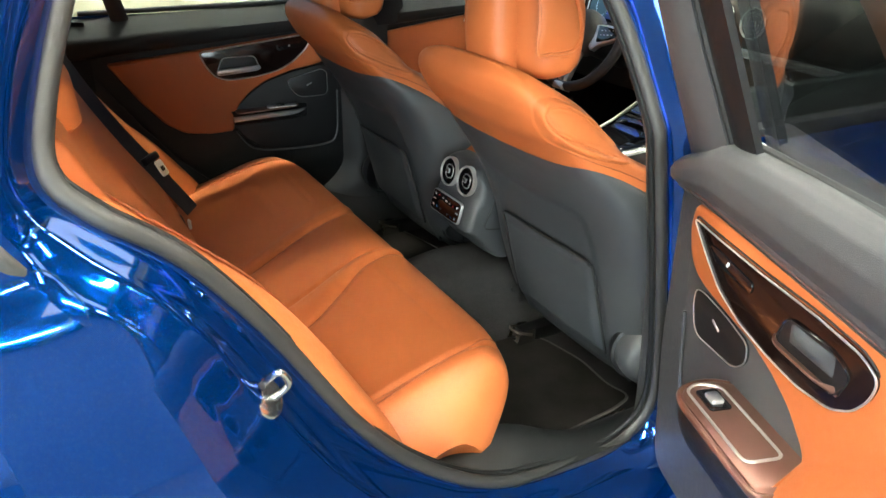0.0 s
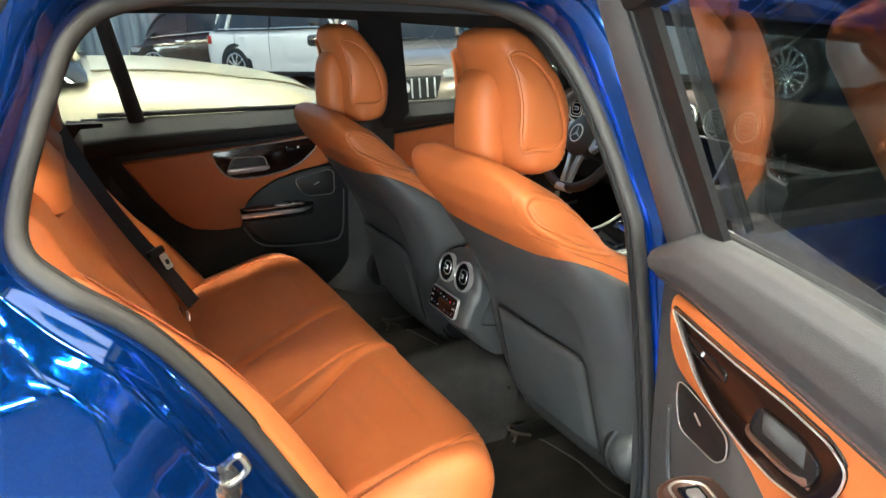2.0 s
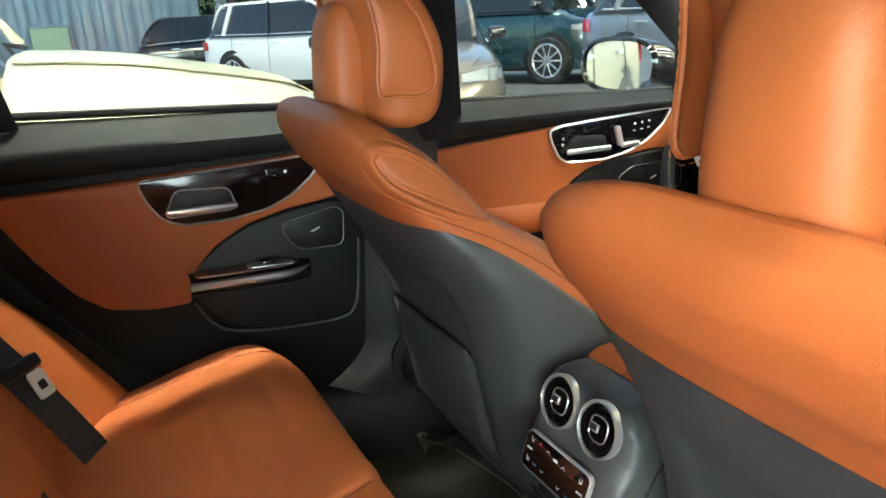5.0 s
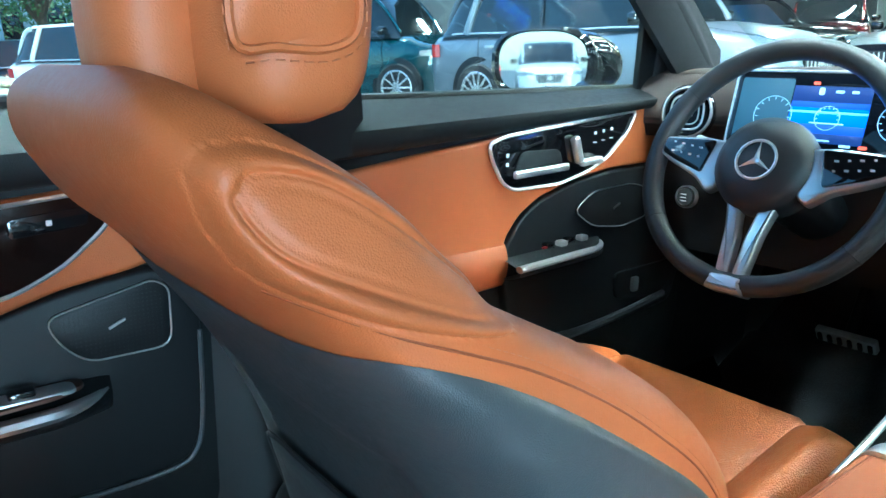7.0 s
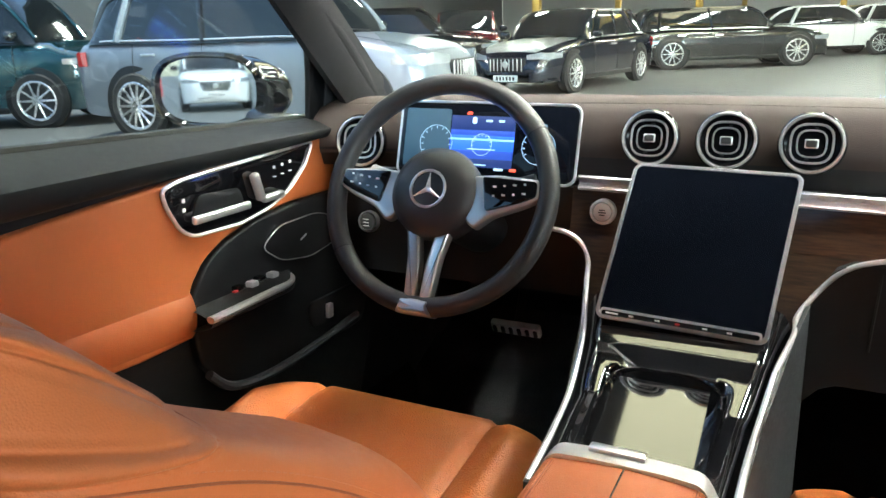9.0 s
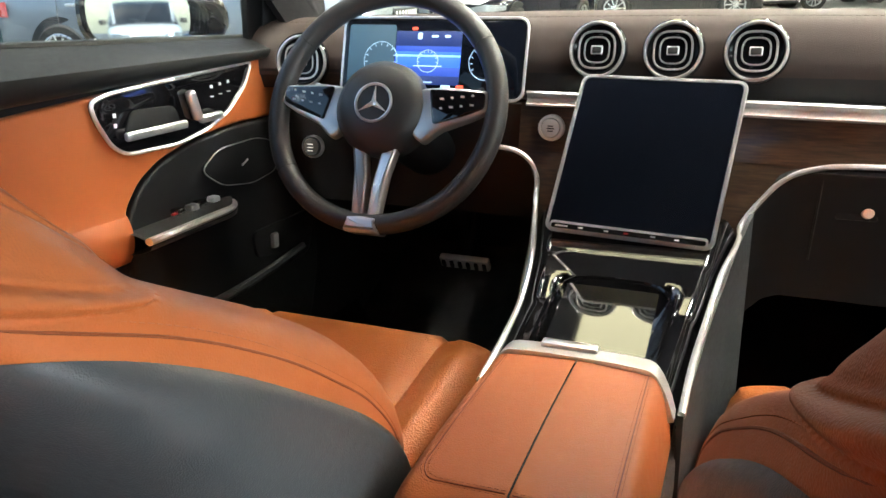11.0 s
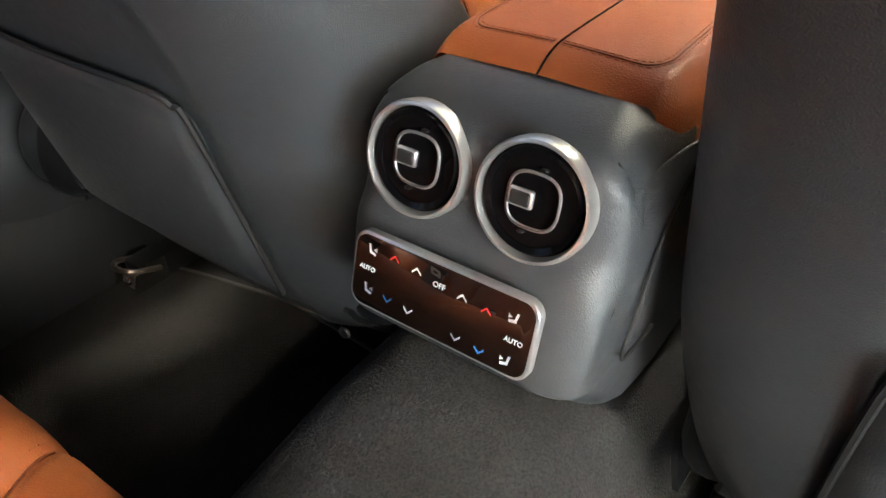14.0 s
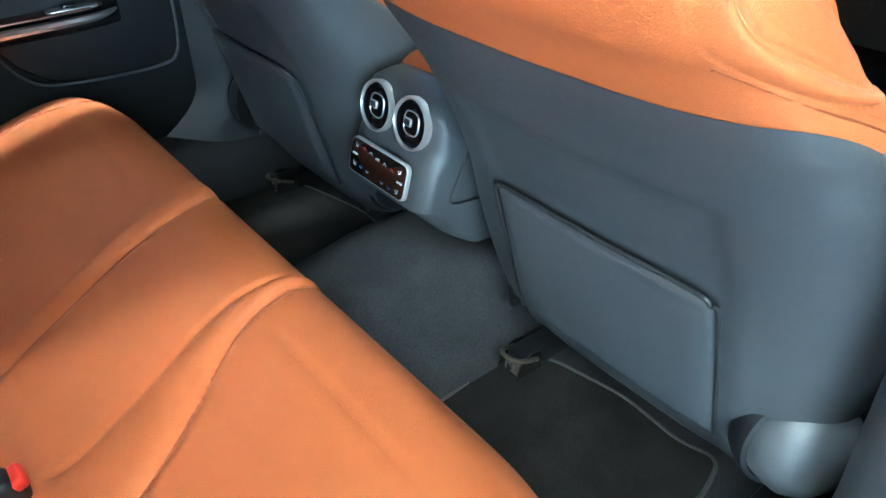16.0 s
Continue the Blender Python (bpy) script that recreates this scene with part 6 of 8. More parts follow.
def console():
    c = thing("centre_console", "graphite centre console with air vents and tan armrest", "console")
    prof = curve([(0.115, 0, 0.655), (0.075, 0, 0.660), (0.045, 0, 0.661), (0.022, 0, 0.656), (0.008, 0, 0.645), (0.004, 0, 0.630), (0.0, 0, 0.605), (-0.003, 0, 0.592), (-0.014, 0, 0.568), (-0.026, 0, 0.524), (-0.0305, 0, 0.508), (-0.030, 0, 0.500), (-0.020, 0, 0.494), (0.005, 0, 0.470), (0.03, 0, 0.44), (0.07, 0, 0.41)], 5)

    def tower(u, v):
        f = u * (len(prof) - 1)
        i = min(len(prof) - 2, int(f))
        p = prof[i].lerp(prof[i + 1], f - i)
        y = 2 * v - 1
        e = abs(y)
        wid = interp(p.z, [(0.39, 0.088), (0.47, 0.094), (0.60, 0.100), (0.64, 0.099), (0.662, 0.092)])
        r = max(0.0, (e - 0.66) / 0.34)
        th = min(1.0, r) * math.pi / 2
        yy = 0.66 + 0.34 * math.sin(th) if e > 0.66 else e
        back = 0.020 * (1 - math.cos(th))
        x = p.x + (back if p.z < 0.652 else 0)
        z = p.z - (0.030 * (1 - math.cos(th)) if p.z > 0.60 else 0.030 * (1 - math.cos(th)) * max(0, (p.z - 0.56) / 0.04))
        return Vector((x, math.copysign(yy * wid, y), z))
    part("rear_tower", sheet(tower, 70, 48), GREY, c, "graphite grained console end")
    for sd in (-1, 1):
        def side(u, v):
            q = tower(min(1, 0.02 + 0.98 * u), 0.0 if sd < 0 else 1.0)
            return Vector((q.x + (0.40 - q.x) * v, q.y + sd * 0.004 * math.sin(min(1, v * 5) * math.pi / 2), q.z - 0.05 * v * max(0, (q.z - 0.5)) / 0.16))
        part("side_panel", sheet(side, 40, 12), GREY, c, "graphite console side")
        part("side_crease", tube(curve([(0.10, sd * 0.103, 0.620), (0.055, sd * 0.104, 0.590), (0.030, sd * 0.1045, 0.545), (0.018, sd * 0.104, 0.515), (0.035, sd * 0.1035, 0.505), (0.075, sd * 0.1035, 0.500)], 6), 0.0016, 6), BLACKRUB, c)
    R = 0.0385
    for y in (0.0420, -0.0420):
        vent(c, (-0.005, y, 0.620), (-0.975, 0, 0.22), R)
    # climate panel
    O = Vector((-0.0325, 0.003, 0.5428))
    nx = Vector((-0.965, 0, 0.262)).normalized()
    uz = Vector((0.262, 0, 0.965)).normalized()
    def P(a, b, h):
        return O + Vector((0, -a, 0)) + uz * b + nx * h
    W, H = 0.142, 0.056
    pb = part("climate_bezel", plate(rounded(W, H, 0.011, 6), lambda a, b, h: P(a, b, h - 0.004), 0.007, 0.002, 3), SATIN, c, "satin metal climate panel bezel")
    part("climate_panel", plate(rounded(W - 0.0044, H - 0.0044, 0.0095, 6), lambda a, b, h: P(a, b, h + 0.0015), 0.002, 0.0008), PANELGLOSS, pb, "dark gloss touch panel")
    M = Matrix.Translation(P(0, 0, 0.0038)) @ Matrix((Vector((0, -1, 0)), uz, nx)).transposed().to_4x4()
    hh = 0.0
    text_mesh("OFF", 0.0054, "print", WHITEPRINT, pb, M @ Matrix.Translation((0, 0.012, hh)))
    text_mesh("AUTO", 0.0047, "print", WHITEPRINT, pb, M @ Matrix.Translation((-0.0575, 0.002, hh)))
    text_mesh("AUTO", 0.0047, "print", WHITEPRINT, pb, M @ Matrix.Translation((0.0575, -0.002, hh)))

    def chevron(a, b, up, material):
        bm = bmesh.new()
        s = 1 if up else -1
        for sg in (-1, 1):
            ring = [(0, s * 0.0024), (sg * 0.0036, -s * 0.0010), (sg * 0.0036, -s * 0.0026), (0, s * 0.0008)]
            bm.faces.new([bm.verts.new(M @ Vector((a + x, b + y, 0.0002))) for x, y in ring])
        part("print", bm, material, pb)
    chevron(-0.036, 0.017, True, REDPRINT)
    chevron(-0.018, 0.0155, True, WHITEPRINT)
    chevron(0.018, 0.0115, True, WHITEPRINT)
    chevron(0.036, 0.010, True, REDPRINT)
    chevron(-0.038, -0.014, False, BLUEPRINT)
    chevron(-0.0205, -0.015, False, WHITEPRINT)
    chevron(0.018, -0.0175, False, WHITEPRINT)
    chevron(0.036, -0.0185, False, BLUEPRINT)
    for a, b, s in ((-0.056, 0.0155, 1), (-0.056, -0.013, 1), (0.056, 0.0125, -1), (0.056, -0.017, -1)):
        bm = bmesh.new()
        for pts in ([(-0.0022, 0.0045), (-0.0006, 0.0045), (0.0006, -0.0005), (-0.0012, -0.0005)], [(-0.0012, 0.0005), (-0.0012, -0.0018), (0.0040, -0.0030), (0.0046, -0.0012)],
                    [(0.0022, 0.0012), (0.0050, 0.0030), (0.0050, -0.0002)]):
            bm.faces.new([bm.verts.new(M @ Vector((a + s * x, b + y, 0.0002))) for x, y in pts])
        part("print", bm, WHITEPRINT, pb)
    # arm rest lid in two halves
    for sd in (-1, 1):
        def lid(u, v):
            x = 0.068 + 0.272 * u
            y0, y1 = 0.0009, 0.091
            y = y0 + (y1 - y0) * v
            inner = max(0.0, 1 - v / 0.035)
            outer = max(0.0, (v - 0.80) / 0.20)
            rear = max(0.0, 1 - u / 0.12)
            z = 0.6745 + 0.004 * math.sin(u * math.pi) - 0.0003 * inner ** 2 - 0.032 * outer ** 2.2 - 0.012 * rear ** 2 - 0.003 * v
            return Vector((x, sd * y, z))
        ld = part("armrest_lid", sheet(lid, 40, 60), TAN, c, "tan leather armrest lid half")
        turn = [(0.10, 0.02 + 0.06 * k) for k in range(11)] + [(0.10 + 0.09 * (1 - math.cos(a)), 0.62 + 0.16 * math.sin(a)) for a in [math.pi / 2 * k / 10 for k in range(1, 11)]] + [(0.22 + 0.075 * k, 0.78) for k in range(11)]
        def row(du, dv, up):
            return [lid(min(0.985, a + du * (1 if b < 0.70 else 0.3)), b - dv * (1 if b > 0.62 else 0)) + Vector((0, 0, up)) for a, b in turn]
        part("lid_seam", tube(row(0, 0, 0.0001), 0.0006, 5), SEAM, ld)
        part("lid_stitch", stitches(row(0.010, 0.030, 0.0004), 0.0035, 0.0018, 0.00035), STITCH, ld)
        part("lid_stitch", stitches(row(-0.010, -0.030, 0.0004), 0.0035, 0.0018, 0.00035), STITCH, ld)
        def lside(u, v):
            q = lid(u, 1.0)
            return Vector((q.x, q.y + sd * 0.006 * math.sin(v * math.pi / 2), q.z - 0.05 * v))
        part("lid_skirt", sheet(lside, 24, 8), TAN, ld)
    part("lid_gap", tube([(0.0685 + 0.27 * k / 30, 0, 0.6745 + 0.004 * math.sin(k / 30 * math.pi) - 0.012 * max(0.0, 1 - (k / 30) / 0.12) ** 2 - 0.0030) for k in range(31)], 0.0012, 6), BLACKRUB, c, "dark gap between the lid halves")
    # metal cap in front of the lids
    def cap(u, v):
        y = (2 * u - 1) * 0.098
        e = abs(2 * u - 1)
        return Vector((0.338 + 0.044 * v - 0.014 * e ** 3, y, 0.6775 - 0.003 * v - 0.020 * max(0, v - 0.7) ** 2 * 10 - 0.045 * max(0, (e - 0.7) / 0.3) ** 2))
    part("lid_cap", sheet(cap, 40, 10, 0.006), ALU, c, "satin aluminium lid cap")
    part("lid_button", box((0.362, 0.012, 0.6785), (0.016, 0.060, 0.006), 0.003, 2), CHROME, c, "metal lid button")
    # gloss black deck up to the screen
    def deck(u, v):
        x = 0.36 + 0.40 * u
        hw = interp(x, [(0.36, 0.098), (0.55, 0.112), (0.70, 0.135), (0.78, 0.15)])
        z = interp(x, [(0.36, 0.640), (0.55, 0.655), (0.66, 0.690), (0.78, 0.745)])
        y = (2 * v - 1) * hw
        e = abs(2 * v - 1)
        tray = 0.035 * max(0, 1 - (abs(x - 0.50) / 0.11) ** 6) * max(0, 1 - (e / 0.66) ** 8)
        return Vector((x, y, z - tray - 0.03 * max(0, (e - 0.85) / 0.15) ** 2))
    part("deck", sheet(deck, 48, 40), PIANO, c, "gloss black console deck with tray")
    tray = [deck(0.35 + 0.30 * math.cos(a) * (abs(math.cos(a)) ** 4 + abs(math.sin(a)) ** 4) ** -0.25 * 0.9, 0.5 + 0.33 * math.sin(a) * (abs(math.cos(a)) ** 4 + abs(math.sin(a)) ** 4) ** -0.25) + Vector((0, 0, 0.004)) for a in [2 * math.pi * k / 48 for k in range(48)]]
    part("tray_rim", tube([Vector((p.x, p.y, interp(p.x, [(0.36, 0.643), (0.55, 0.658), (0.66, 0.693), (0.78, 0.748)]))) for p in tray], 0.0018, 6, True), PIANO, c, "thin gloss black tray rim")
    part("tray_lid", sheet(lambda u, v: Vector((0.42 + 0.15 * u, -0.058 + 0.116 * v, 0.640 + 0.036 * u)), 6, 6, 0.004), PIANO, c, "gloss cover of the tray")
    for sd in (-1, 1):
        part("console_flank", sheet(lambda u, v: Vector((0.34 + 0.46 * u, sd * (interp(0.34 + 0.46 * u, [(0.34, 0.100), (0.55, 0.115), (0.70, 0.138), (0.80, 0.16)]) + 0.008 * v), interp(0.34 + 0.46 * u, [(0.34, 0.632), (0.55, 0.645), (0.66, 0.680), (0.80, 0.74)]) - 0.40 * v)), 16, 8, 0.006), GREY, c, "graphite console flank")
        line = [(0.345, sd * 0.104, 0.630), (0.45, sd * 0.108, 0.640), (0.56, sd * 0.117, 0.652), (0.66, sd * 0.130, 0.684), (0.74, sd * 0.148, 0.712)]
        line += [(0.79, 0.160, 0.735), (0.815, 0.166, 0.770), (0.820, 0.182, 0.795), (0.82, 0.208, 0.809), (0.82, 0.250, 0.814)] if sd > 0 else [(0.785, -0.150, 0.725), (0.81, -0.172, 0.755), (0.815, -0.20, 0.788), (0.815, -0.235, 0.806), (0.815, -0.29, 0.814), (0.815, -0.42, 0.814), (0.815, -0.66, 0.808)]
        part("chrome_rail", tube(curve(line, 8), 0.0042, 8), CHROME, c, "satin chrome edge rail")
    return c


console()


# ---------------------------------------------------------------- dashboard
SCREEN = mat("dark_screen_glass", (0.003, 0.004, 0.007), 0.05, vary=0.1, rough_vary=0.02, spec=0.3)
BLUEGLOW = glow("cluster_blue_glow", (0.025, 0.11, 0.85), 0.8)
DEEPGLOW = glow("cluster_deep_blue_glow", (0.02, 0.06, 0.35), 0.7)
TEALGLOW = glow("cluster_pale_glow", (0.04, 0.10, 0.16), 0.22)
HORIZON = glow("cluster_horizon_glow", (0.20, 0.45, 0.95), 1.0)
NIGHTGLOW = glow("cluster_night_glow", (0.012, 0.03, 0.14), 0.5)
WHEELSKIN = mat("dark_grey_wheel_leather", (0.030, 0.029, 0.028), 0.40, grain=0.35, grain_size=900, vary=0.1, spec=0.45)
MARKGLOW = glow("cluster_marks_glow", (0.50, 0.72, 1.0), 0.6)
REDGLOW = glow("cluster_red_glow", (0.9, 0.08, 0.04), 0.9)


def dashboard():
    d = thing("dashboard", "dark dashboard with wood trim and round air vents", "dashboard")
    top = curve([(0.845, 0, 0.930), (0.838, 0, 0.955), (0.842, 0, 0.990), (0.862, 0, 1.016), (0.92, 0, 1.030), (1.05, 0, 1.028), (1.25, 0, 1.005), (1.46, 0, 0.975)], 6)
    part("upper_pad", sheet(lambda u, v: top[min(len(top) - 1, int(round(u * (len(top) - 1))))] + Vector((-0.05 * abs(2 * v - 1) ** 3 * (1 - u), -0.70 + 1.40 * v, -0.010 * (2 * v - 1) ** 2)), len(top) - 1, 48), DASHTOP, d, "brown-black padded dash top")
    part("pad_seam", stitches([(0.866 - 0.045 * abs(2 * k / 80 - 1) ** 3, -0.69 + 1.38 * k / 80, 1.0195 - 0.01 * (2 * k / 80 - 1) ** 2) for k in range(81)], 0.006, 0.004, 0.0005), DASHTOP, d)
    part("vent_band", sheet(lambda u, v: Vector((0.842 + 0.014 * u - 0.045 * abs(2 * v - 1) ** 3, -0.68 + 1.36 * v, 0.932 - 0.034 * u)), 4, 40), HARD, d, "black recess below the dash pad")
    part("metal_strip", sheet(lambda u, v: Vector((0.822 + 0.012 * math.sin(u * math.pi) - 0.045 * abs(v) ** 3, 0.19 - 0.85 * v, 0.905 - 0.024 * u - 0.012 * v)), 5, 40, 0.004), ALU, d, "brushed metal dash strip")
    part("wood_panel", sheet(lambda u, v: Vector((0.838 - 0.010 * u - 0.045 * abs((-0.64 + 0.86 * v) / 0.66) ** 3, -0.66 + 0.86 * v, 0.884 - 0.075 * u)), 8, 60, 0.006), WOOD, d, "dark open-pore wood panel")
    def wood_mid(u, v):
        z = 0.812 - 0.16 * u
        hw0, hw1 = interp(z, [(0.65, -0.135), (0.68, -0.138), (0.742, -0.17), (0.79, -0.205), (0.815, -0.26)]), interp(z, [(0.65, 0.155), (0.685, 0.159), (0.742, 0.162), (0.79, 0.18), (0.815, 0.225)])
        return Vector((0.828 - 0.04 * u, hw0 + (hw1 - hw0) * v, z))
    part("wood_centre", sheet(wood_mid, 16, 16, 0.004), WOOD, d, "dark wood panel behind the screen")
    # unseen panel, added to stop light leaking into the footwell
    part("leak_panel", sheet(lambda u, v: Vector((0.90 + 0.68 * u, -0.735 + 1.47 * v, 0.885 + 0.03 * u)), 6, 8, 0.012), HARD, d, "black panel under the dash, added to stop light")
    part("lower_dash", sheet(lambda u, v: Vector((0.845 + 0.05 * u, 0.17 + 0.53 * v, 0.884 - 0.20 * u)), 8, 10, 0.01), HARD, d, "black lower dash by the steering column")
    gb = part("glovebox", sheet(lambda u, v: Vector((0.822 + 0.06 * math.sin(u * math.pi / 2), -0.150 - 0.53 * v - 0.06 * (1 - u) * 0, 0.806 - 0.075 * max(0, 1 - v / 0.13) ** 2 - 0.21 * u)), 10, 24, 0.01), HARD, d, "dark brown glovebox lid")
    part("glovebox_gap", tube([(0.816, -0.252, 0.800), (0.838, -0.252, 0.74), (0.864, -0.252, 0.66)], 0.0018, 5), BLACKRUB, gb)
    part("glovebox_lock", box((0.842, -0.305, 0.745), (0.006, 0.055, 0.026), 0.003, 2), HARD, gb)
    part("lock_barrel", ring_profile([(0.0, 0.008), (0.007, 0.008), (0.009, 0.004), (0.009, 0)], (0.842, -0.318, 0.745), (-1, 0, 0), 14), CHROME, gb)
    for y in (0.081, -0.030, -0.143):
        vent(d, (0.815, y, 0.969), (-0.97, 0.05, 0.10), 0.0425, 0, True)
    vent(d, (0.800, 0.592, 0.945), (-0.97, -0.18, 0.10), 0.046, 0, True)
    # driver display
    O = Vector((0.800, 0.3465, 0.954))
    nx = Vector((-0.975, -0.02, 0.22)).normalized()
    uy = Vector((-0.02, -1, 0)).normalized()
    uy = (uy - nx * uy.dot(nx)).normalized()
    uz = uy.cross(nx)
    if uz.z < 0:
        uz = -uz
    def C(a, b, h):
        return O + uy * a + uz * b + nx * h
    fr = part("driver_display", plate(rounded(0.318, 0.128, 0.016, 6), lambda a, b, h: C(a, b, h - 0.012), 0.014, 0.003, 3), PIANO, d, "free-standing driver display")
    part("display_edge", tube([C(a, b, 0.001) for a, b in rounded(0.318, 0.128, 0.016, 6)], 0.0026, 6, True), CHROME, fr, "silver display edge")
    part("display_glass", plate(rounded(0.308, 0.118, 0.012, 6), lambda a, b, h: C(a, b, h + 0.0021), 0.001, 0.0004), SCREEN, fr)
    part("display_graphic", plate(rounded(0.085, 0.100, 0.004, 3, -0.106, 0.002), lambda a, b, h: C(a, b, h + 0.0032), 0.0004, 0.0002), TEALGLOW, fr)
    for b0, b1, mt in ((0.018, 0.042, NIGHTGLOW), (0.009, 0.018, DEEPGLOW), (0.004, 0.009, BLUEGLOW), (0.001, 0.004, HORIZON), (-0.016, 0.001, BLUEGLOW), (-0.030, -0.016, DEEPGLOW), (-0.044, -0.030, NIGHTGLOW)):
        part("display_graphic", plate([(-0.062, b0), (0.052, b0), (0.052, b1), (-0.062, b1)], lambda a, b, h: C(a, b, h + 0.0033), 0.0004, 0.0001), mt, fr)
    for cx, r in ((-0.088, 0.030), (-0.004, 0.018), (0.095, 0.028)):
        part("display_dial", tube([C(cx + r * math.cos(t), r * math.sin(t) - 0.006, 0.0042) for t in [2 * math.pi * k / 36 for k in range(36)]], 0.0004, 5, True), MARKGLOW, fr)
        bm = bmesh.new()
        for k in range(10):
            t = radians(210 - 24 * k)
            tube([C(cx + r * 0.80 * math.cos(t), r * 0.80 * math.sin(t) - 0.006, 0.0042), C(cx + r * 0.94 * math.cos(t), r * 0.94 * math.sin(t) - 0.006, 0.0042)], 0.0005, 4, bm=bm)
        part("display_ticks", bm, MARKGLOW, fr)
    for a, b, w, h, mt in ((-0.030, 0.046, 0.010, 0.005, REDGLOW), (-0.020, 0.034, 0.008, 0.011, MARKGLOW), (0.006, 0.034, 0.012, 0.004, MARKGLOW), (0.028, 0.034, 0.010, 0.004, MARKGLOW), (0.10, 0.028, 0.014, 0.009, TEALGLOW),
                           (0.055, -0.046, 0.012, 0.005, REDGLOW), (0.030, -0.046, 0.016, 0.004, MARKGLOW), (-0.004, -0.040, 0.022, 0.002, MARKGLOW), (-0.004, -0.014, 0.050, 0.0016, MARKGLOW), (-0.088, -0.046, 0.014, 0.004, MARKGLOW)):
        part("display_mark", plate(rounded(w, h, min(w, h) * 0.3, 2, a, b), lambda p, q, k: C(p, q, k + 0.0040), 0.0003, 0.0001), mt, fr)
    # start button
    S = Vector((0.828, 0.147, 0.847))
    sb = part("start_button", ring_profile([(0.0155, 0.010), (0.0165, 0.013), (0.0205, 0.012), (0.0215, 0.0), (0.0215, -0.004)], S, (-1, 0, 0.1), 32, closed=True), CHROME, d, "round metal start button")
    part("button_face", ring_profile([(0.0, 0.0125), (0.014, 0.012), (0.0158, 0.008)], S, (-1, 0, 0.1), 28), ALU, sb)
    for k in (-1, 0, 1):
        part("button_print", box(S + Vector((-0.0136, 0, 0.004 * k)), (0.0008, 0.012 - 0.003 * abs(k), 0.0018), 0.0002, 1), HARD, sb)
    # central touch screen, portrait
    TL, TR, BL, BR = Vector((0.782, 0.090, 0.931)), Vector((0.782, -0.136, 0.926)), Vector((0.690, 0.118, 0.716)), Vector((0.690, -0.113, 0.708))
    nn = (TR - TL).cross(BL - TL).normalized()
    if nn.x > 0:
        nn = -nn
    def T(a, b, h):
        """a from 0 at the screen's left to 1, b from 0 at its foot to 1."""
        return (BL * (1 - a) + BR * a) * (1 - b) + (TL * (1 - a) + TR * a) * b + nn * h
    ro = [(0.5 + p[0], 0.5 + p[1]) for p in rounded(1.0, 1.0, 0.045, 6)]
    ts = part("touch_screen", plate(ro, lambda a, b, h: T(a, b, h - 0.012), 0.013, 0.002, 3), HARD, d, "large portrait touch screen, switched dark")
    part("screen_edge", tube([T(a, b, 0.0008) for a, b in ro], 0.0034, 6, True), CHROME, ts, "silver screen edge")
    part("screen_glass", plate([(0.5 + p[0], 0.5 + p[1]) for p in rounded(0.975, 0.98, 0.04, 6)], lambda a, b, h: T(a, b, h + 0.0012), 0.0012, 0.0004), SCREEN, ts, "black glass")
    part("key_bar", plate([(0.5 + p[0], 0.028 + p[1]) for p in rounded(0.955, 0.052, 0.02, 4)], lambda a, b, h: T(a, b, h + 0.0025), 0.006, 0.002), CHROME, ts, "slim metal key bar")
    part("key_bar_face", plate([(0.5 + p[0], 0.022 + p[1]) for p in rounded(0.93, 0.030, 0.012, 4)], lambda a, b, h: T(a, b, h + 0.0086), 0.0006, 0.0003), PIANO, ts)
    for a, w, mt in ((0.10, 0.08, WHITEPRINT), (0.22, 0.03, WHITEPRINT), (0.38, 0.03, WHITEPRINT), (0.50, 0.03, REDPRINT), (0.66, 0.03, WHITEPRINT), (0.80, 0.03, WHITEPRINT)):
        part("key_mark", plate([(a + p[0], 0.022 + p[1]) for p in rounded(w, 0.012, 0.003, 2)], lambda p, q, h: T(p, q, h + 0.0093), 0.0003, 0.0001), mt, ts)
    return d


dashboard()


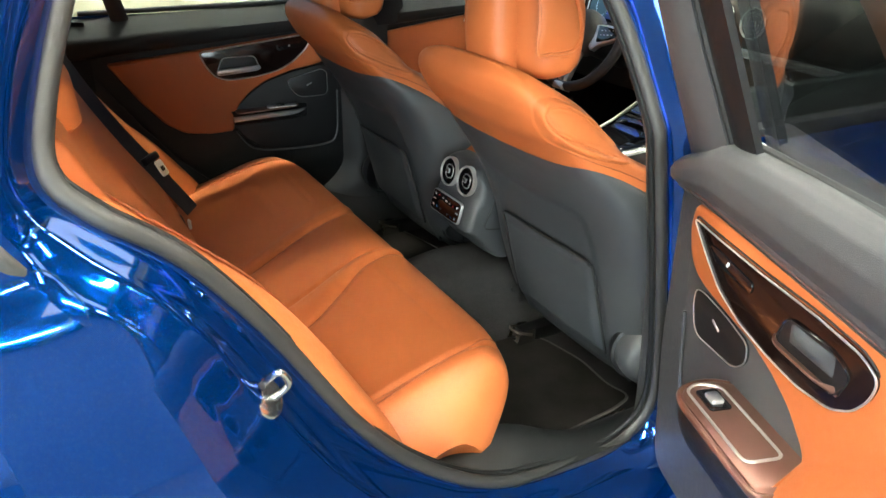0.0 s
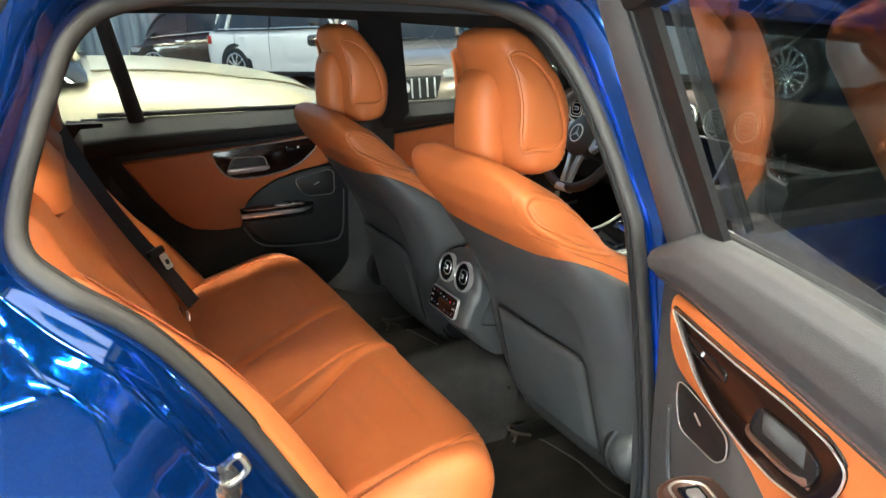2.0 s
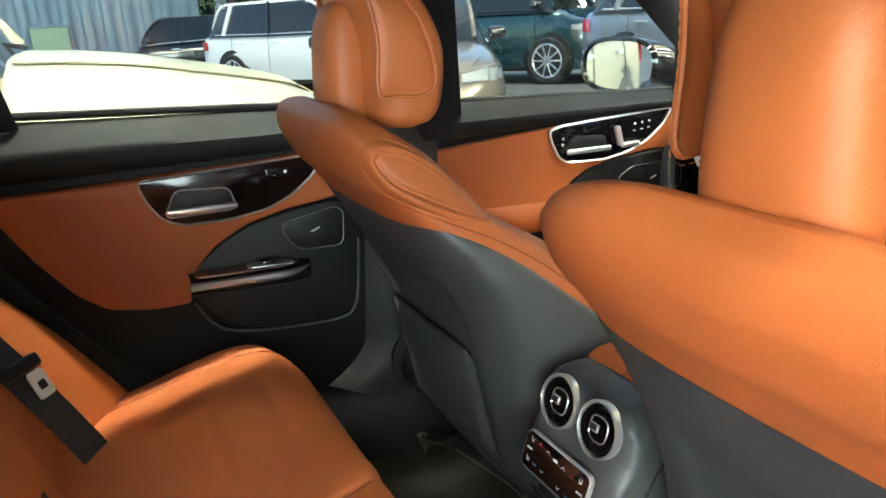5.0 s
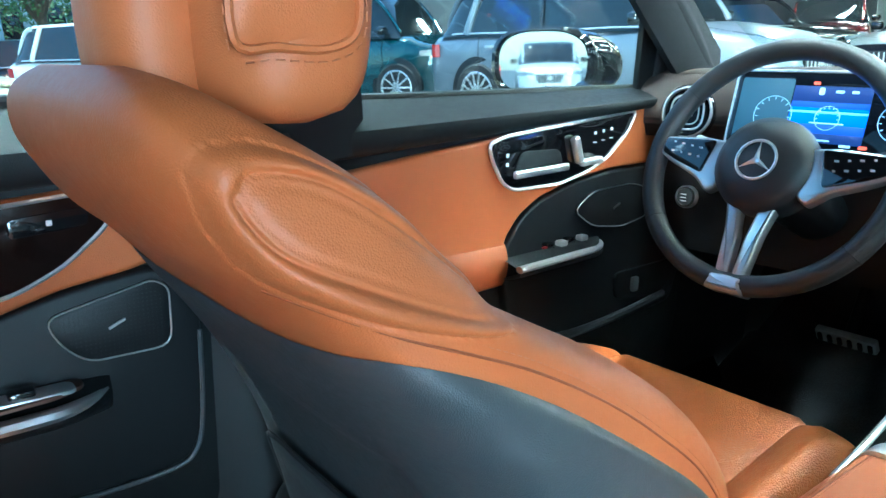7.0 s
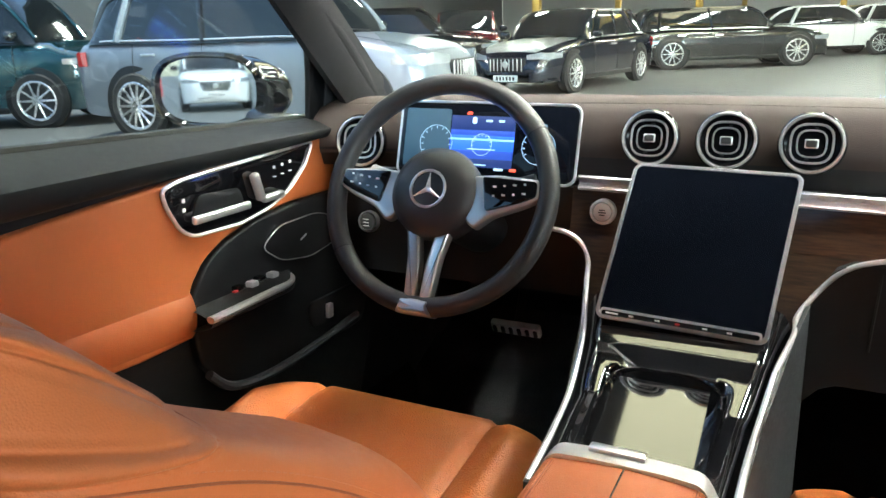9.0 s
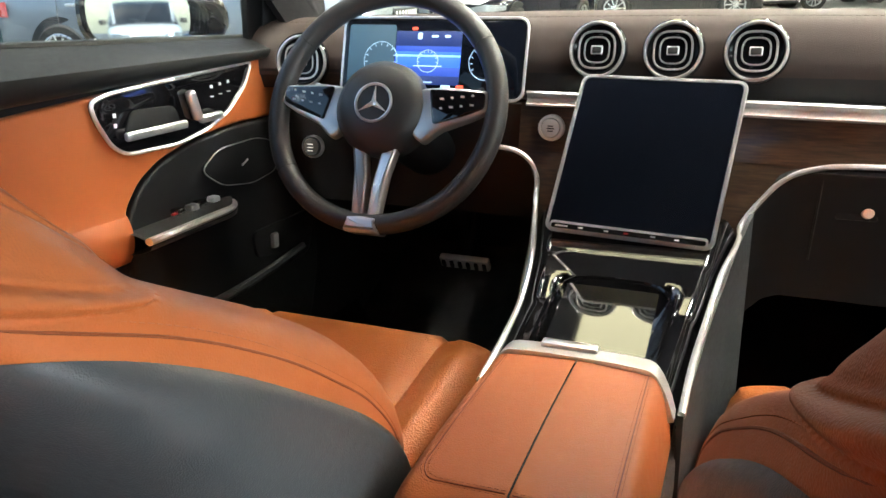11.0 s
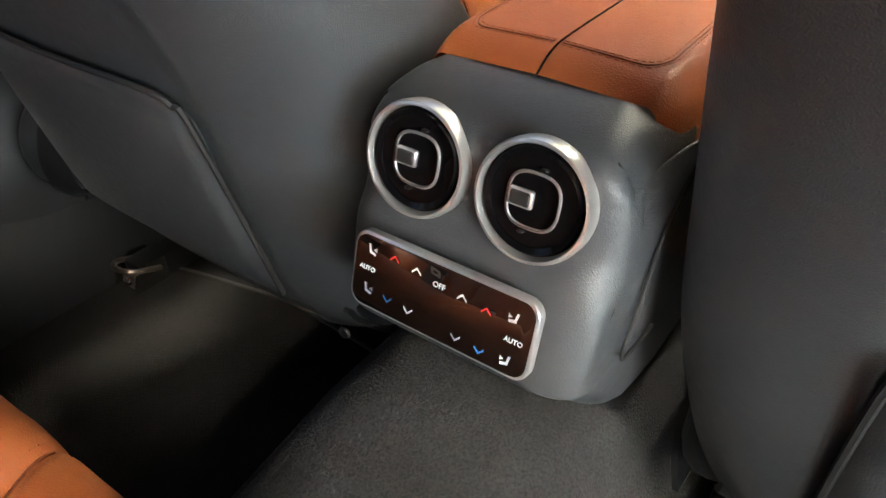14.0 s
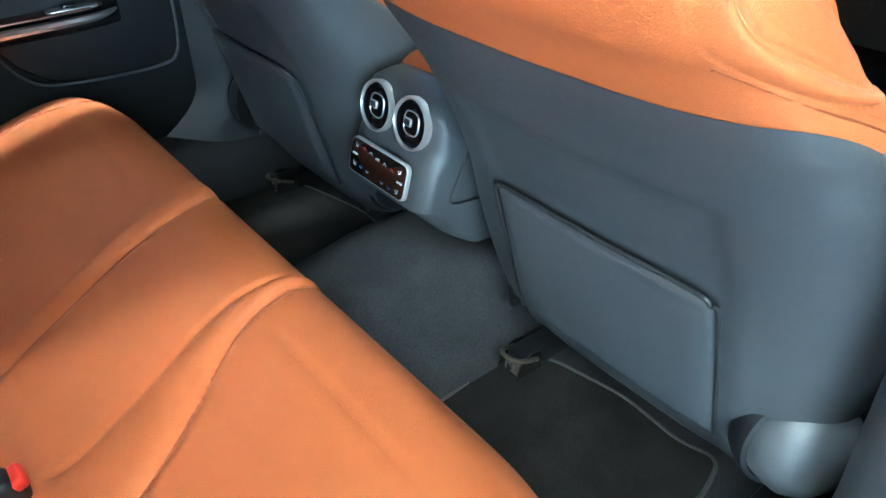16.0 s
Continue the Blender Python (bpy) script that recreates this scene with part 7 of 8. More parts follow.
def steering_wheel():
    w = thing("steering_wheel", "black leather steering wheel with satin metal spokes", "steering wheel")
    C = Vector((0.672, 0.372, 0.880))
    ax = Vector((-0.925, 0.0, 0.38)).normalized()
    u = Vector((0, -1, 0))
    v = Vector((0.38, 0, 0.925)).normalized()

    def P(a, b, h):
        return C + u * a + v * b + ax * h
    Rr = 0.180
    ring = []
    for k in range(72):
        t = 2 * math.pi * k / 72
        ring.append(P(Rr * math.cos(t), Rr * math.sin(t) * (1 - 0.05 * max(0, -math.sin(t) - 0.6)), 0.004))
    part("rim", tube(ring, 0.0160, 12, True, up=ax, flat=1.08), WHEELSKIN, w, "dark grey leather rim")
    for t in (35, 145, 215, 325):
        a = radians(t)
        part("rim_seam", tube([P((Rr + 0.0165 * math.cos(q)) * math.cos(a), (Rr + 0.0165 * math.cos(q)) * math.sin(a), 0.004 + 0.0178 * math.sin(q)) for q in [2 * math.pi * j / 14 for j in range(14)]], 0.0008, 4, True), BLACKRUB, w)
    part("hub", ring_profile([(0.0, 0.036), (0.030, 0.0355), (0.056, 0.030), (0.070, 0.018), (0.074, 0.0), (0.070, -0.03)], C, ax, 40), WHEELSKIN, w, "round dark grey airbag cover")
    em = part("emblem", tube([P(0.0285 * math.cos(t), 0.0285 * math.sin(t), 0.037) for t in [2 * math.pi * k / 40 for k in range(40)]], 0.0022, 8, True), CHROME, w, "plain chrome ring emblem")
    for t in (90, 210, 330):
        a = radians(t)
        bm = bmesh.new()
        e, f = Vector((math.cos(a), math.sin(a))), Vector((-math.sin(a), math.cos(a)))
        pts = [f * 0.0045, e * 0.028, -f * 0.0045, -e * 0.003]
        base = [bm.verts.new(P(p.x, p.y, 0.0362)) for p in pts]
        tip = bm.verts.new(P(e.x * 0.008, e.y * 0.008, 0.0395))
        for i in range(4):
            bm.faces.new((base[i], base[(i + 1) % 4], tip))
        part("emblem_bar", bm, CHROME, em)
    for sg in (-1, 1):
        sp = [(sg * 0.062, 0.030), (sg * 0.10, 0.034), (sg * 0.168, 0.030), (sg * 0.172, 0.002), (sg * 0.145, -0.012), (sg * 0.10, -0.030), (sg * 0.075, -0.052), (sg * 0.058, -0.040)]
        s = part("spoke", plate(round_poly(sp, 0.008), lambda a, b, h: P(a, b, h - 0.002), 0.018, 0.005, 3), SATIN, w, "satin metal wheel spoke")
        kp = [(sg * 0.078, 0.029), (sg * 0.164, 0.026), (sg * 0.165, 0.003), (sg * 0.140, -0.008), (sg * 0.090, -0.024)]
        part("key_pad", plate(round_poly(kp, 0.006), lambda a, b, h: P(a, b, h + 0.016), 0.003, 0.001), PIANO, s, "gloss black key pad")
        for i in range(4):
            for j in range(2):
                part("key_mark", box(P(sg * (0.100 + 0.0155 * i), 0.014 - 0.014 * j + 0.002 * i, 0.0195), (0.0006, 0.0058 - 0.002 * ((i + j) % 2), 0.0042), 0.0002, 1, Matrix.Rotation(radians(-22), 4, 'Y')), WHITEPRINT, s)
    for sg in (-1, 1):
        lw = [(sg * 0.014, -0.060), (sg * 0.038, -0.056), (sg * 0.028, -0.10), (sg * 0.022, -0.168), (sg * 0.003, -0.170), (sg * 0.005, -0.11)]
        part("lower_spoke", plate(round_poly(lw, 0.006), lambda a, b, h: P(a, b, h - 0.004), 0.017, 0.005, 3), SATIN, w, "satin metal lower spoke")
    part("lower_clasp", plate(round_poly([(-0.026, -0.166), (0.026, -0.166), (0.030, -0.191), (-0.030, -0.191)], 0.006), lambda a, b, h: P(a, b, h - 0.014), 0.036, 0.008, 3), ALU, w, "satin metal rim clasp")
    part("column", loft([[P(0.05 * math.cos(t), 0.045 * math.sin(t) - 0.01, h) for t in [2 * math.pi * k / 24 for k in range(24)]] for h in (-0.02, -0.20)]), HARD, w, "black steering column cover")
    for sg, ln in ((-1, 0.15), (1, 0.14)):
        part("stalk", tube([P(sg * 0.045, 0.02, -0.045), P(sg * ln, 0.045, -0.045)], [0.007, 0.010], 10), HARD if sg > 0 else CHROME, w, "control stalk")
    return w


steering_wheel()


def small_cabin_things():
    k = thing("light_switch", "round light switch with chrome ring beside the wheel", "switch")
    S = Vector((0.830, 0.592, 0.792))
    part("ring", ring_profile([(0.0178, 0.008), (0.0190, 0.011), (0.0205, 0.009), (0.021, 0.0)], S, (-1, -0.1, 0.1), 28, closed=True), CHROME, k)
    part("knob", ring_profile([(0.0, 0.014), (0.015, 0.013), (0.0175, 0.006)], S, (-1, -0.1, 0.1), 24), HARD, k)
    for i in range(3):
        part("print", box(S + Vector((-0.0145, 0, 0.006 - 0.006 * i)), (0.0006, 0.012, 0.0014), 0.0002, 1), WHITEPRINT, k)
    p = thing("accelerator_pedal", "ribbed steel accelerator pedal in the footwell", "pedal")
    M = Matrix.Translation((1.367, 0.482, 0.427)) @ Matrix.Rotation(radians(-35), 4, 'Y')
    bm = box((0, 0, 0), (0.02, 0.135, 0.040), 0.006, 2)
    bm.transform(M)
    part("pad", bm, mat("brushed_pedal_steel", (0.55, 0.54, 0.52), 0.55, metal=0.4, vary=0.1), p, "brushed steel pad")
    for i in range(6):
        bm = box((-0.011, -0.055 + 0.022 * i, 0), (0.008, 0.010, 0.026), 0.003, 2)
        bm.transform(M)
        part("rubber_stud", bm, BLACKRUB, p)
    part("pedal_arm", tube([(1.38, 0.482, 0.43), (1.46, 0.482, 0.60)], 0.012, 8), HARD, p)


small_cabin_things()

# ---------------------------------------------------------------- mats, belts
def floor_mat(label, pts):
    m = thing("floor_mat", label, "mat", "floor mats")
    o = round_poly(pts, 0.03, 5)
    part("carpet", plate(o, lambda a, b, h: Vector((a, b, 0.2005 + h)), 0.010, 0.003), MATC, m, "charcoal pile")
    part("edge_binding", tube([(a, b, 0.2085) for a, b in o], 0.0042, 6, True), BINDING, m, "pale grey edge binding")
    return m


floor_mat("charcoal floor mat with pale bound edge in the footwell", [(-0.22, -0.175), (-0.015, -0.165), (0.095, -0.150), (0.125, -0.175), (0.150, -0.215), (0.175, -0.34), (0.165, -0.45), (0.185, -0.505), (0.12, -0.525), (-0.10, -0.545), (-0.22, -0.55)])
floor_mat("charcoal floor mat behind the driver seat", [(-0.22, 0.222), (-0.10, 0.222), (0.16, 0.222), (0.17, 0.40), (0.135, 0.56), (0.105, 0.655), (-0.10, 0.640), (-0.22, 0.63)])


def seat_belt():
    b = thing("seat_belt", "black rear seat belt over the backrest with steel tongue", "seat belt")
    path = curve([(-0.895, 0.530, 1.03), (-0.870, 0.528, 0.960), (-0.836, 0.520, 0.878), (-0.782, 0.490, 0.770), (-0.728, 0.478, 0.680), (-0.674, 0.470, 0.600), (-0.622, 0.455, 0.520), (-0.580, 0.437, 0.455)], 8)

    def strip(u, v):
        f = u * (len(path) - 1)
        i = min(len(path) - 2, int(f))
        p = path[i].lerp(path[i + 1], f - i)
        return p + Vector((-0.012 + 0.036 * v, (v - 0.5) * 0.040, 0.006 * (v - 0.5)))
    part("webbing", sheet(strip, 60, 6, 0.0016), BELT, b, "black woven webbing")
    M = Matrix.Translation((-0.664, 0.462, 0.616)) @ Matrix.Rotation(radians(-42), 4, 'Z') @ Matrix.Rotation(radians(-28), 4, 'Y') @ Matrix.Rotation(radians(4), 4, 'X')
    bm = box((0, 0, 0.006), (0.016, 0.066, 0.022), 0.006, 3)
    bm.transform(M)
    part("tongue_cover", bm, HARD, b, "black tongue cover")
    bm = plate(rounded(0.030, 0.044, 0.006, 4), lambda a, c, h: Vector((h + 0.010, a + 0.004, c - 0.028)), 0.003, 0.001)
    bm.transform(M)
    tg = part("tongue", bm, mat("bright_tongue_steel", (0.72, 0.72, 0.70), 0.45, metal=0.3, vary=0.05), b, "bright steel tongue")
    bm = plate(rounded(0.014, 0.014, 0.003, 3), lambda a, c, h: Vector((h + 0.0132, a + 0.004, c - 0.030)), 0.0006, 0.0002)
    bm.transform(M)
    part("tongue_slot", bm, HARD, tg)
    b2 = thing("belt_buckle", "small belt buckle with pale tag at the seat gap", "buckle", "belt buckles")
    part("stalk", box((-0.640, 0.235, 0.505), (0.014, 0.022, 0.075), 0.004, 2, Matrix.Rotation(radians(-15), 4, 'Y')), BELT, b2)
    part("tag", box((-0.628, 0.225, 0.520), (0.006, 0.018, 0.022), 0.002, 2), WHITEPRINT, b2)
    b3 = thing("belt_buckle", "black belt buckle with red release button on the bench", "buckle", "belt buckles")
    part("body", box((-0.612, -0.205, 0.470), (0.055, 0.032, 0.040), 0.008, 3, Matrix.Rotation(radians(-25), 4, 'Y')), HARD, b3)
    part("release_button", box((-0.590, -0.205, 0.486), (0.020, 0.028, 0.016), 0.005, 3, Matrix.Rotation(radians(-25), 4, 'Y')), REDPLASTIC, b3, "red release button")


seat_belt()


# the car stands level on the ground
for ob in set(bpy.data.objects) - OUTSIDE:
    if ob.parent is None:
        ob.matrix_basis = LEVEL @ ob.matrix_basis

# ---------------------------------------------------------------- parked cars outside
CARGLASS = mat("dark_car_glass", (0.010, 0.013, 0.015), 0.05, vary=0.2, rough_vary=0.02, coat=0.5)
TYRE = mat("tyre_rubber", (0.018, 0.018, 0.019), 0.75, grain=0.4, grain_size=120)
ALLOY = mat("alloy_rim", (0.62, 0.63, 0.65), 0.28, metal=0.9, vary=0.06)
LENS = mat("headlamp_lens", (0.55, 0.58, 0.62), 0.08, metal=0.6, vary=0.4, vary_size=30, coat=1.0)
TAIL = mat("red_tail_lamp", (0.42, 0.015, 0.012), 0.12, vary=0.2, coat=0.6)
PLATEW = mat("plate_white", (0.75, 0.76, 0.76), 0.4, vary=0.04)
SILVER = mat("champagne_silver_paint", (0.27, 0.25, 0.185), 0.42, metal=0.35, vary=0.05, rough_vary=0.0, coat=0.3)
WHITE = mat("white_paint", (0.78, 0.79, 0.80), 0.25, vary=0.03, rough_vary=0.0, coat=0.8)
BRONZE = mat("bronze_grey_paint", (0.16, 0.135, 0.11), 0.28, metal=0.55, vary=0.06, rough_vary=0.0, coat=1.0)
TEAL = mat("dark_teal_paint", (0.014, 0.050, 0.062), 0.14, metal=0.3, vary=0.06, rough_vary=0.0, coat=1.0)
BLUEGREY = mat("blue_grey_metallic_paint", (0.17, 0.195, 0.235), 0.32, metal=0.4, vary=0.05, rough_vary=0.0, coat=0.6)
GREYSIL = mat("silver_metallic_paint", (0.52, 0.52, 0.51), 0.28, metal=0.45, vary=0.05, rough_vary=0.0, coat=1.0)
NAVY = mat("navy_paint", (0.010, 0.012, 0.022), 0.18, metal=0.3, vary=0.1, rough_vary=0.0, coat=1.0)
DARKRED = mat("dark_red_paint", (0.16, 0.010, 0.012), 0.2, metal=0.3, vary=0.1, rough_vary=0.0, coat=1.0)
BLACKP = mat("black_paint", (0.008, 0.009, 0.011), 0.16, vary=0.15, rough_vary=0.0, coat=1.0)


def parked_car(label, paint, at, heading, kind="sedan", scale=1.0, spokes=10, category="car", top_paint=None):
    """A whole car standing on its wheels, nose along +x before it is turned to its heading."""
    c = thing("parked_car", label, category, "parked cars")
    # stations along the length: x, half width, upper body height, lower edge
    L, W, H, hood, belt, roof_x = {"sedan": (4.75, 0.91, 1.45, 0.90, 0.95, (1.02, 0.30, -1.05, -1.75)),
                                   "estate": (4.85, 0.91, 1.47, 0.90, 0.95, (1.02, 0.30, -1.95, -2.25)),
                                   "suv": (4.65, 0.93, 1.66, 1.04, 1.08, (1.10, 0.48, -1.62, -2.05)),
                                   "van": (5.1, 0.96, 1.92, 1.12, 1.16, (1.72, 1.02, -2.35, -2.50)),
                                   "small": (2.75, 0.83, 1.55, 0.90, 0.98, (0.92, 0.35, -0.95, -1.22))}[kind]
    half = L / 2
    wheel_r = 0.34 if kind in ("sedan", "small") else 0.375
    fx, rx = half - 0.88 * (1 if kind != "small" else 0.62), -half + (0.98 if kind != "small" else 0.52)
    top = smooth_table([(-half, belt - 0.25), (-half + 0.08, belt - 0.04), (roof_x[3] + 0.1, belt + 0.02), (-0.6 * half * 0.4, belt), (roof_x[0], hood + 0.03), (half - 0.55, hood - 0.06), (half - 0.18, hood - 0.17), (half, hood - 0.42)], 5)
    wid = smooth_table([(-half, W * 0.74), (-half + 0.12, W * 0.90), (-half + 0.6, W * 0.985), (0, W), (half - 0.75, W * 0.985), (half - 0.22, W * 0.86), (half - 0.05, W * 0.66), (half, W * 0.52)], 5)
    low = smooth_table([(-half, 0.42), (-half + 0.15, 0.27), (rx, 0.23), (fx, 0.22), (half - 0.15, 0.24), (half, 0.36)], 5)

    def sect(x):
        w, t, b = interp(x, wid), interp(x, top), interp(x, low)
        sh = t - 0.17
        pts = [(0, t + 0.025), (w * 0.45, t + 0.018), (w * 0.80, t - 0.005), (w * 0.93, t - 0.05), (w * 0.985, sh), (w * 1.0, (sh + b) / 2 + 0.05), (w * 0.985, (sh + b) / 2 - 0.10), (w * 0.97, b + 0.06), (w * 0.88, b), (0, b)]
        pts = [(p.x, p.y) for p in curve([(a, d, 0) for a, d in pts], 3)]
        return [Vector((x, a, d)) for a, d in pts] + [Vector((x, -a, d)) for a, d in pts[-2:0:-1]]
    xs = [-half, -half + 0.03, -half + 0.09] + [-half + 0.18 + (L - 0.36) * i / 30 for i in range(31)] + [half - 0.09, half - 0.03, half]
    part("body", loft([sect(x) for x in xs]), paint, c)
    # greenhouse
    x0, x1, x2, x3 = roof_x

    def house(x, up, grow=0.0):
        """Outer line of the cabin at station x and height share up."""
        base = interp(x, top)
        front = max(0.0, min(1.0, (x0 - x) / (x0 - x1)))
        back = max(0.0, min(1.0, (x - x3) / (x2 - x3)))
        crown = math.sin(front * math.pi / 2) ** 0.9 * math.sin(back * math.pi / 2) ** 0.9
        rise = (H - base) * crown
        w = interp(x, wid) * (0.965 - 0.20 * up ** 1.2) + grow
        return base - 0.03 + (rise + 0.03) * up, w
    rows = []
    hx = [x3 + (x0 - x3) * i / 36 for i in range(37)]
    for x in hx:
        ring = []
        for up in (0.0, 0.15, 0.35, 0.55, 0.75, 0.90):
            z, w = house(x, up)
            ring.append(Vector((x, w, z)))
        z, w = house(x, 0.985)
        ring.append(Vector((x, w * 0.93, z)))
        z, w = house(x, 1.0)
        ring.append(Vector((x, w * 0.6, z + 0.012)))
        ring += [Vector((p.x, -p.y, p.z)) for p in reversed(ring)]
        rows.append(ring)
    bm = bmesh.new()
    add_grid(bm, rows)
    part("glasshouse", bm, CARGLASS, c, "dark tinted windows")
    # roof skin and pillars
    bm = bmesh.new()
    rr = []
    for x in [x2 + 0.02 + (x1 - x2 - 0.06) * i / 14 for i in range(15)]:
        z, w = house(x, 0.92, 0.006)
        zt, wt = house(x, 1.0)
        rr.append([Vector((x, w, z)), Vector((x, w * 0.96, zt - 0.004)), Vector((x, w * 0.6, zt + 0.018)), Vector((x, 0, zt + 0.022)), Vector((x, -w * 0.6, zt + 0.018)), Vector((x, -w * 0.96, zt - 0.004)), Vector((x, -w, z))])
    add_grid(bm, rr)
    part("roof", bm, top_paint or paint, c)

    def bonnet(u, v):
        x, k = x0 + 0.02 + (half - 0.17 - x0 - 0.02) * u, (2 * v - 1)
        a = abs(k) * 0.76
        ww = interp(x, wid) * (1 - 0.10 * max(0, (u - 0.8) / 0.2) ** 2)
        return Vector((x, k * 0.76 * ww, interp(x, top) + interp(a, [(0, 0.033), (0.45, 0.027), (0.76, 0.010)]) + 0.006 * math.exp(-((abs(k) - 0.55) / 0.06) ** 2)))
    part("bonnet", sheet(bonnet, 16, 20, 0.006), top_paint or paint, c)
    for sg in (-1, 1):
        for xa, xb, r, mt in ((x0 - 0.03, x1, 0.032, paint), ((x0 + x3) / 2 + 0.12, (x0 + x3) / 2 + 0.02, 0.030, BLACKP), ((x2 + x3) / 2 + 0.30, x2 + 0.22, 0.050, paint), (x3 + 0.05, x2 + 0.02, 0.04, paint)):
            pts = []
            for k in range(7):
                t = k / 6
                x = xa + (xb - xa) * t
                z, w = house(x, 0.03 + 0.92 * (t if xa != x0 - 0.03 and xa != x3 + 0.05 else 1.0) if True else 0)
                if xa == x0 - 0.03 or xa == x3 + 0.05:
                    z, w = house(x, 0.90)
                pts.append((x, sg * (w + 0.004), z))
            part("pillar", tube(pts, r, 6), mt, c)
        zb = [house(x, 0.04) for x in hx]
        part("window_line", tube([(x, sg * (w + 0.006), z + 0.012) for x, (z, w) in zip(hx[3:-2], zb[3:-2])], 0.011, 6), CHROME if kind != "van" else BLACKP, c)
        # door gaps, handles, mirror, lower trim
        for x in ((x0 + x3) / 2 + 0.10, x1 + 0.42, (x0 + x3) / 2 - 0.85):
            if x < -half + 0.8:
                continue
            w, t, b = interp(x, wid), interp(x, top), interp(x, low)
            part("door_gap", tube(curve([(x, sg * (w * 0.955 + 0.004), t - 0.04), (x, sg * (w * 0.99 + 0.002), t - 0.17), (x, sg * (w + 0.003), (t + b) / 2), (x - 0.02, sg * (w * 0.985 + 0.002), b + 0.10)], 4), 0.005, 4), HARD, c)
        for x in ((x0 + x3) / 2 + 0.28, (x0 + x3) / 2 - 0.62):
            if kind == "small" and x < 0:
                continue
            w, t = interp(x, wid), interp(x, top)
            part("door_handle", box((x, sg * (w * 0.99 + 0.015), t - 0.15), (0.20, 0.022, 0.028), 0.008, 2), CHROME if kind != "van" else paint, c)
        z, w = house(x0 - 0.22, 0.12)
        mir = box((x0 - 0.20, sg * (w + 0.13), z + 0.07), (0.13, 0.20, 0.14), 0.05, 3)
        part("side_mirror", mir, BLACKP, c)
        part("sill_trim", box((0, sg * (interp(0, wid) * 0.955), interp(0, low) + 0.03), (fx - rx - 0.75, 0.05, 0.09), 0.02, 2), HARD, c)
        # wheels with arches
        for x in (fx, rx):
            w = interp(x, wid)
            wc = Vector((x, sg * (w - 0.115), wheel_r))
            part("wheel_arch", ring_profile([(0.0, 0.012), (wheel_r + 0.05, 0.012), (wheel_r + 0.065, 0.006), (wheel_r + 0.065, -0.06)], (x, sg * (w * 0.985), wheel_r + 0.02), (0, sg, 0), 36), HARD, c)
            wh = part("wheel", ring_profile([(wheel_r * 0.70, 0.125), (wheel_r * 0.93, 0.135), (wheel_r * 0.99, 0.115), (wheel_r, 0.06), (wheel_r, -0.06), (wheel_r * 0.9, -0.10)], wc, (0, sg, 0), 40), TYRE, c)
            part("rim", ring_profile([(wheel_r * 0.74, 0.140), (wheel_r * 0.70, 0.146), (wheel_r * 0.66, 0.138), (wheel_r * 0.62, 0.10)], wc, (0, sg, 0), 36, closed=True), ALLOY, wh)
            part("rim_back", ring_profile([(0.0, 0.09), (wheel_r * 0.66, 0.10)], wc, (0, sg, 0), 28), HARD, wh)
            bm = bmesh.new()
            for k in range(spokes):
                a = 2 * math.pi * k / spokes
                d = Vector((math.cos(a), 0, math.sin(a)))
                tube([wc + d * wheel_r * 0.10 + Vector((0, sg * 0.140, 0)), wc + d * wheel_r * 0.69 + Vector((0, sg * 0.138, 0))], [0.020, 0.013], 5, bm=bm)
            part("spokes", bm, ALLOY, wh)
            part("hub_cap", ring_profile([(0, 0.150), (0.03, 0.148), (0.038, 0.13)], wc, (0, sg, 0), 16), ALLOY, wh)
        # lamps
        hz = hood - 0.29
        def lamp(u, v):
            x = half - 0.10 - 0.38 * u
            w = interp(x, wid)
            return Vector((x + 0.012, sg * (w * 0.995 + 0.010), hz + 0.02 * u + (0.12 - 0.05 * u) * v))
        part("headlamp", sheet(lamp, 10, 4, 0.01), LENS, c)
        def lampf(u, v):
            y = 0.42 + (interp(half - 0.10, wid) - 0.42) * u
            # front face
            k = (y / interp(half - 0.10, wid)) ** 4
            return Vector((half + 0.010 - 0.115 * k, sg * y, hz + 0.01 + (0.075 + 0.045 * u) * v))
        part("headlamp", sheet(lampf, 10, 4, 0.012), LENS, c)
        part("tail_lamp", sheet(lambda u, v: Vector((-half + 0.01 + 0.30 * u, sg * (interp(-half + 0.30 * u, wid) + 0.010), belt - 0.25 + 0.16 * v)), 8, 4, 0.01), TAIL, c)
    # grille and plate
    gz = hood - 0.36
    gr = part("grille", plate([(p[0], p[1] + gz) for p in round_poly([(-0.40, 0.11), (0.40, 0.11), (0.34, -0.13), (-0.34, -0.13)], 0.05)], lambda a, b, h: Vector((half + 0.004 + h - 0.05 * (a / 0.5) ** 2, a, b)), 0.02, 0.006), HARD, c, "dark radiator grille")
    for k in range(9):
        part("grille_bar", box((half + 0.024 - 0.05 * ((k - 4) * 0.08 / 0.5) ** 2, (k - 4) * 0.08, gz - 0.01), (0.012, 0.018, 0.20), 0.004, 1), CHROME, gr)
    part("badge", ring_profile([(0.0, 0.012), (0.05, 0.010), (0.06, 0.0)], (half + 0.024, 0, gz), (1, 0, 0), 20), CHROME, gr)
    pl = part("number_plate", box((half + 0.022, 0, gz - 0.24), (0.012, 0.50, 0.11), 0.004, 1), PLATEW, c)
    for k in range(6):
        part("plate_bar", box((half + 0.0292, -0.17 + 0.068 * k, gz - 0.24), (0.002, 0.036, 0.065), 0.001, 1), HARD, pl)
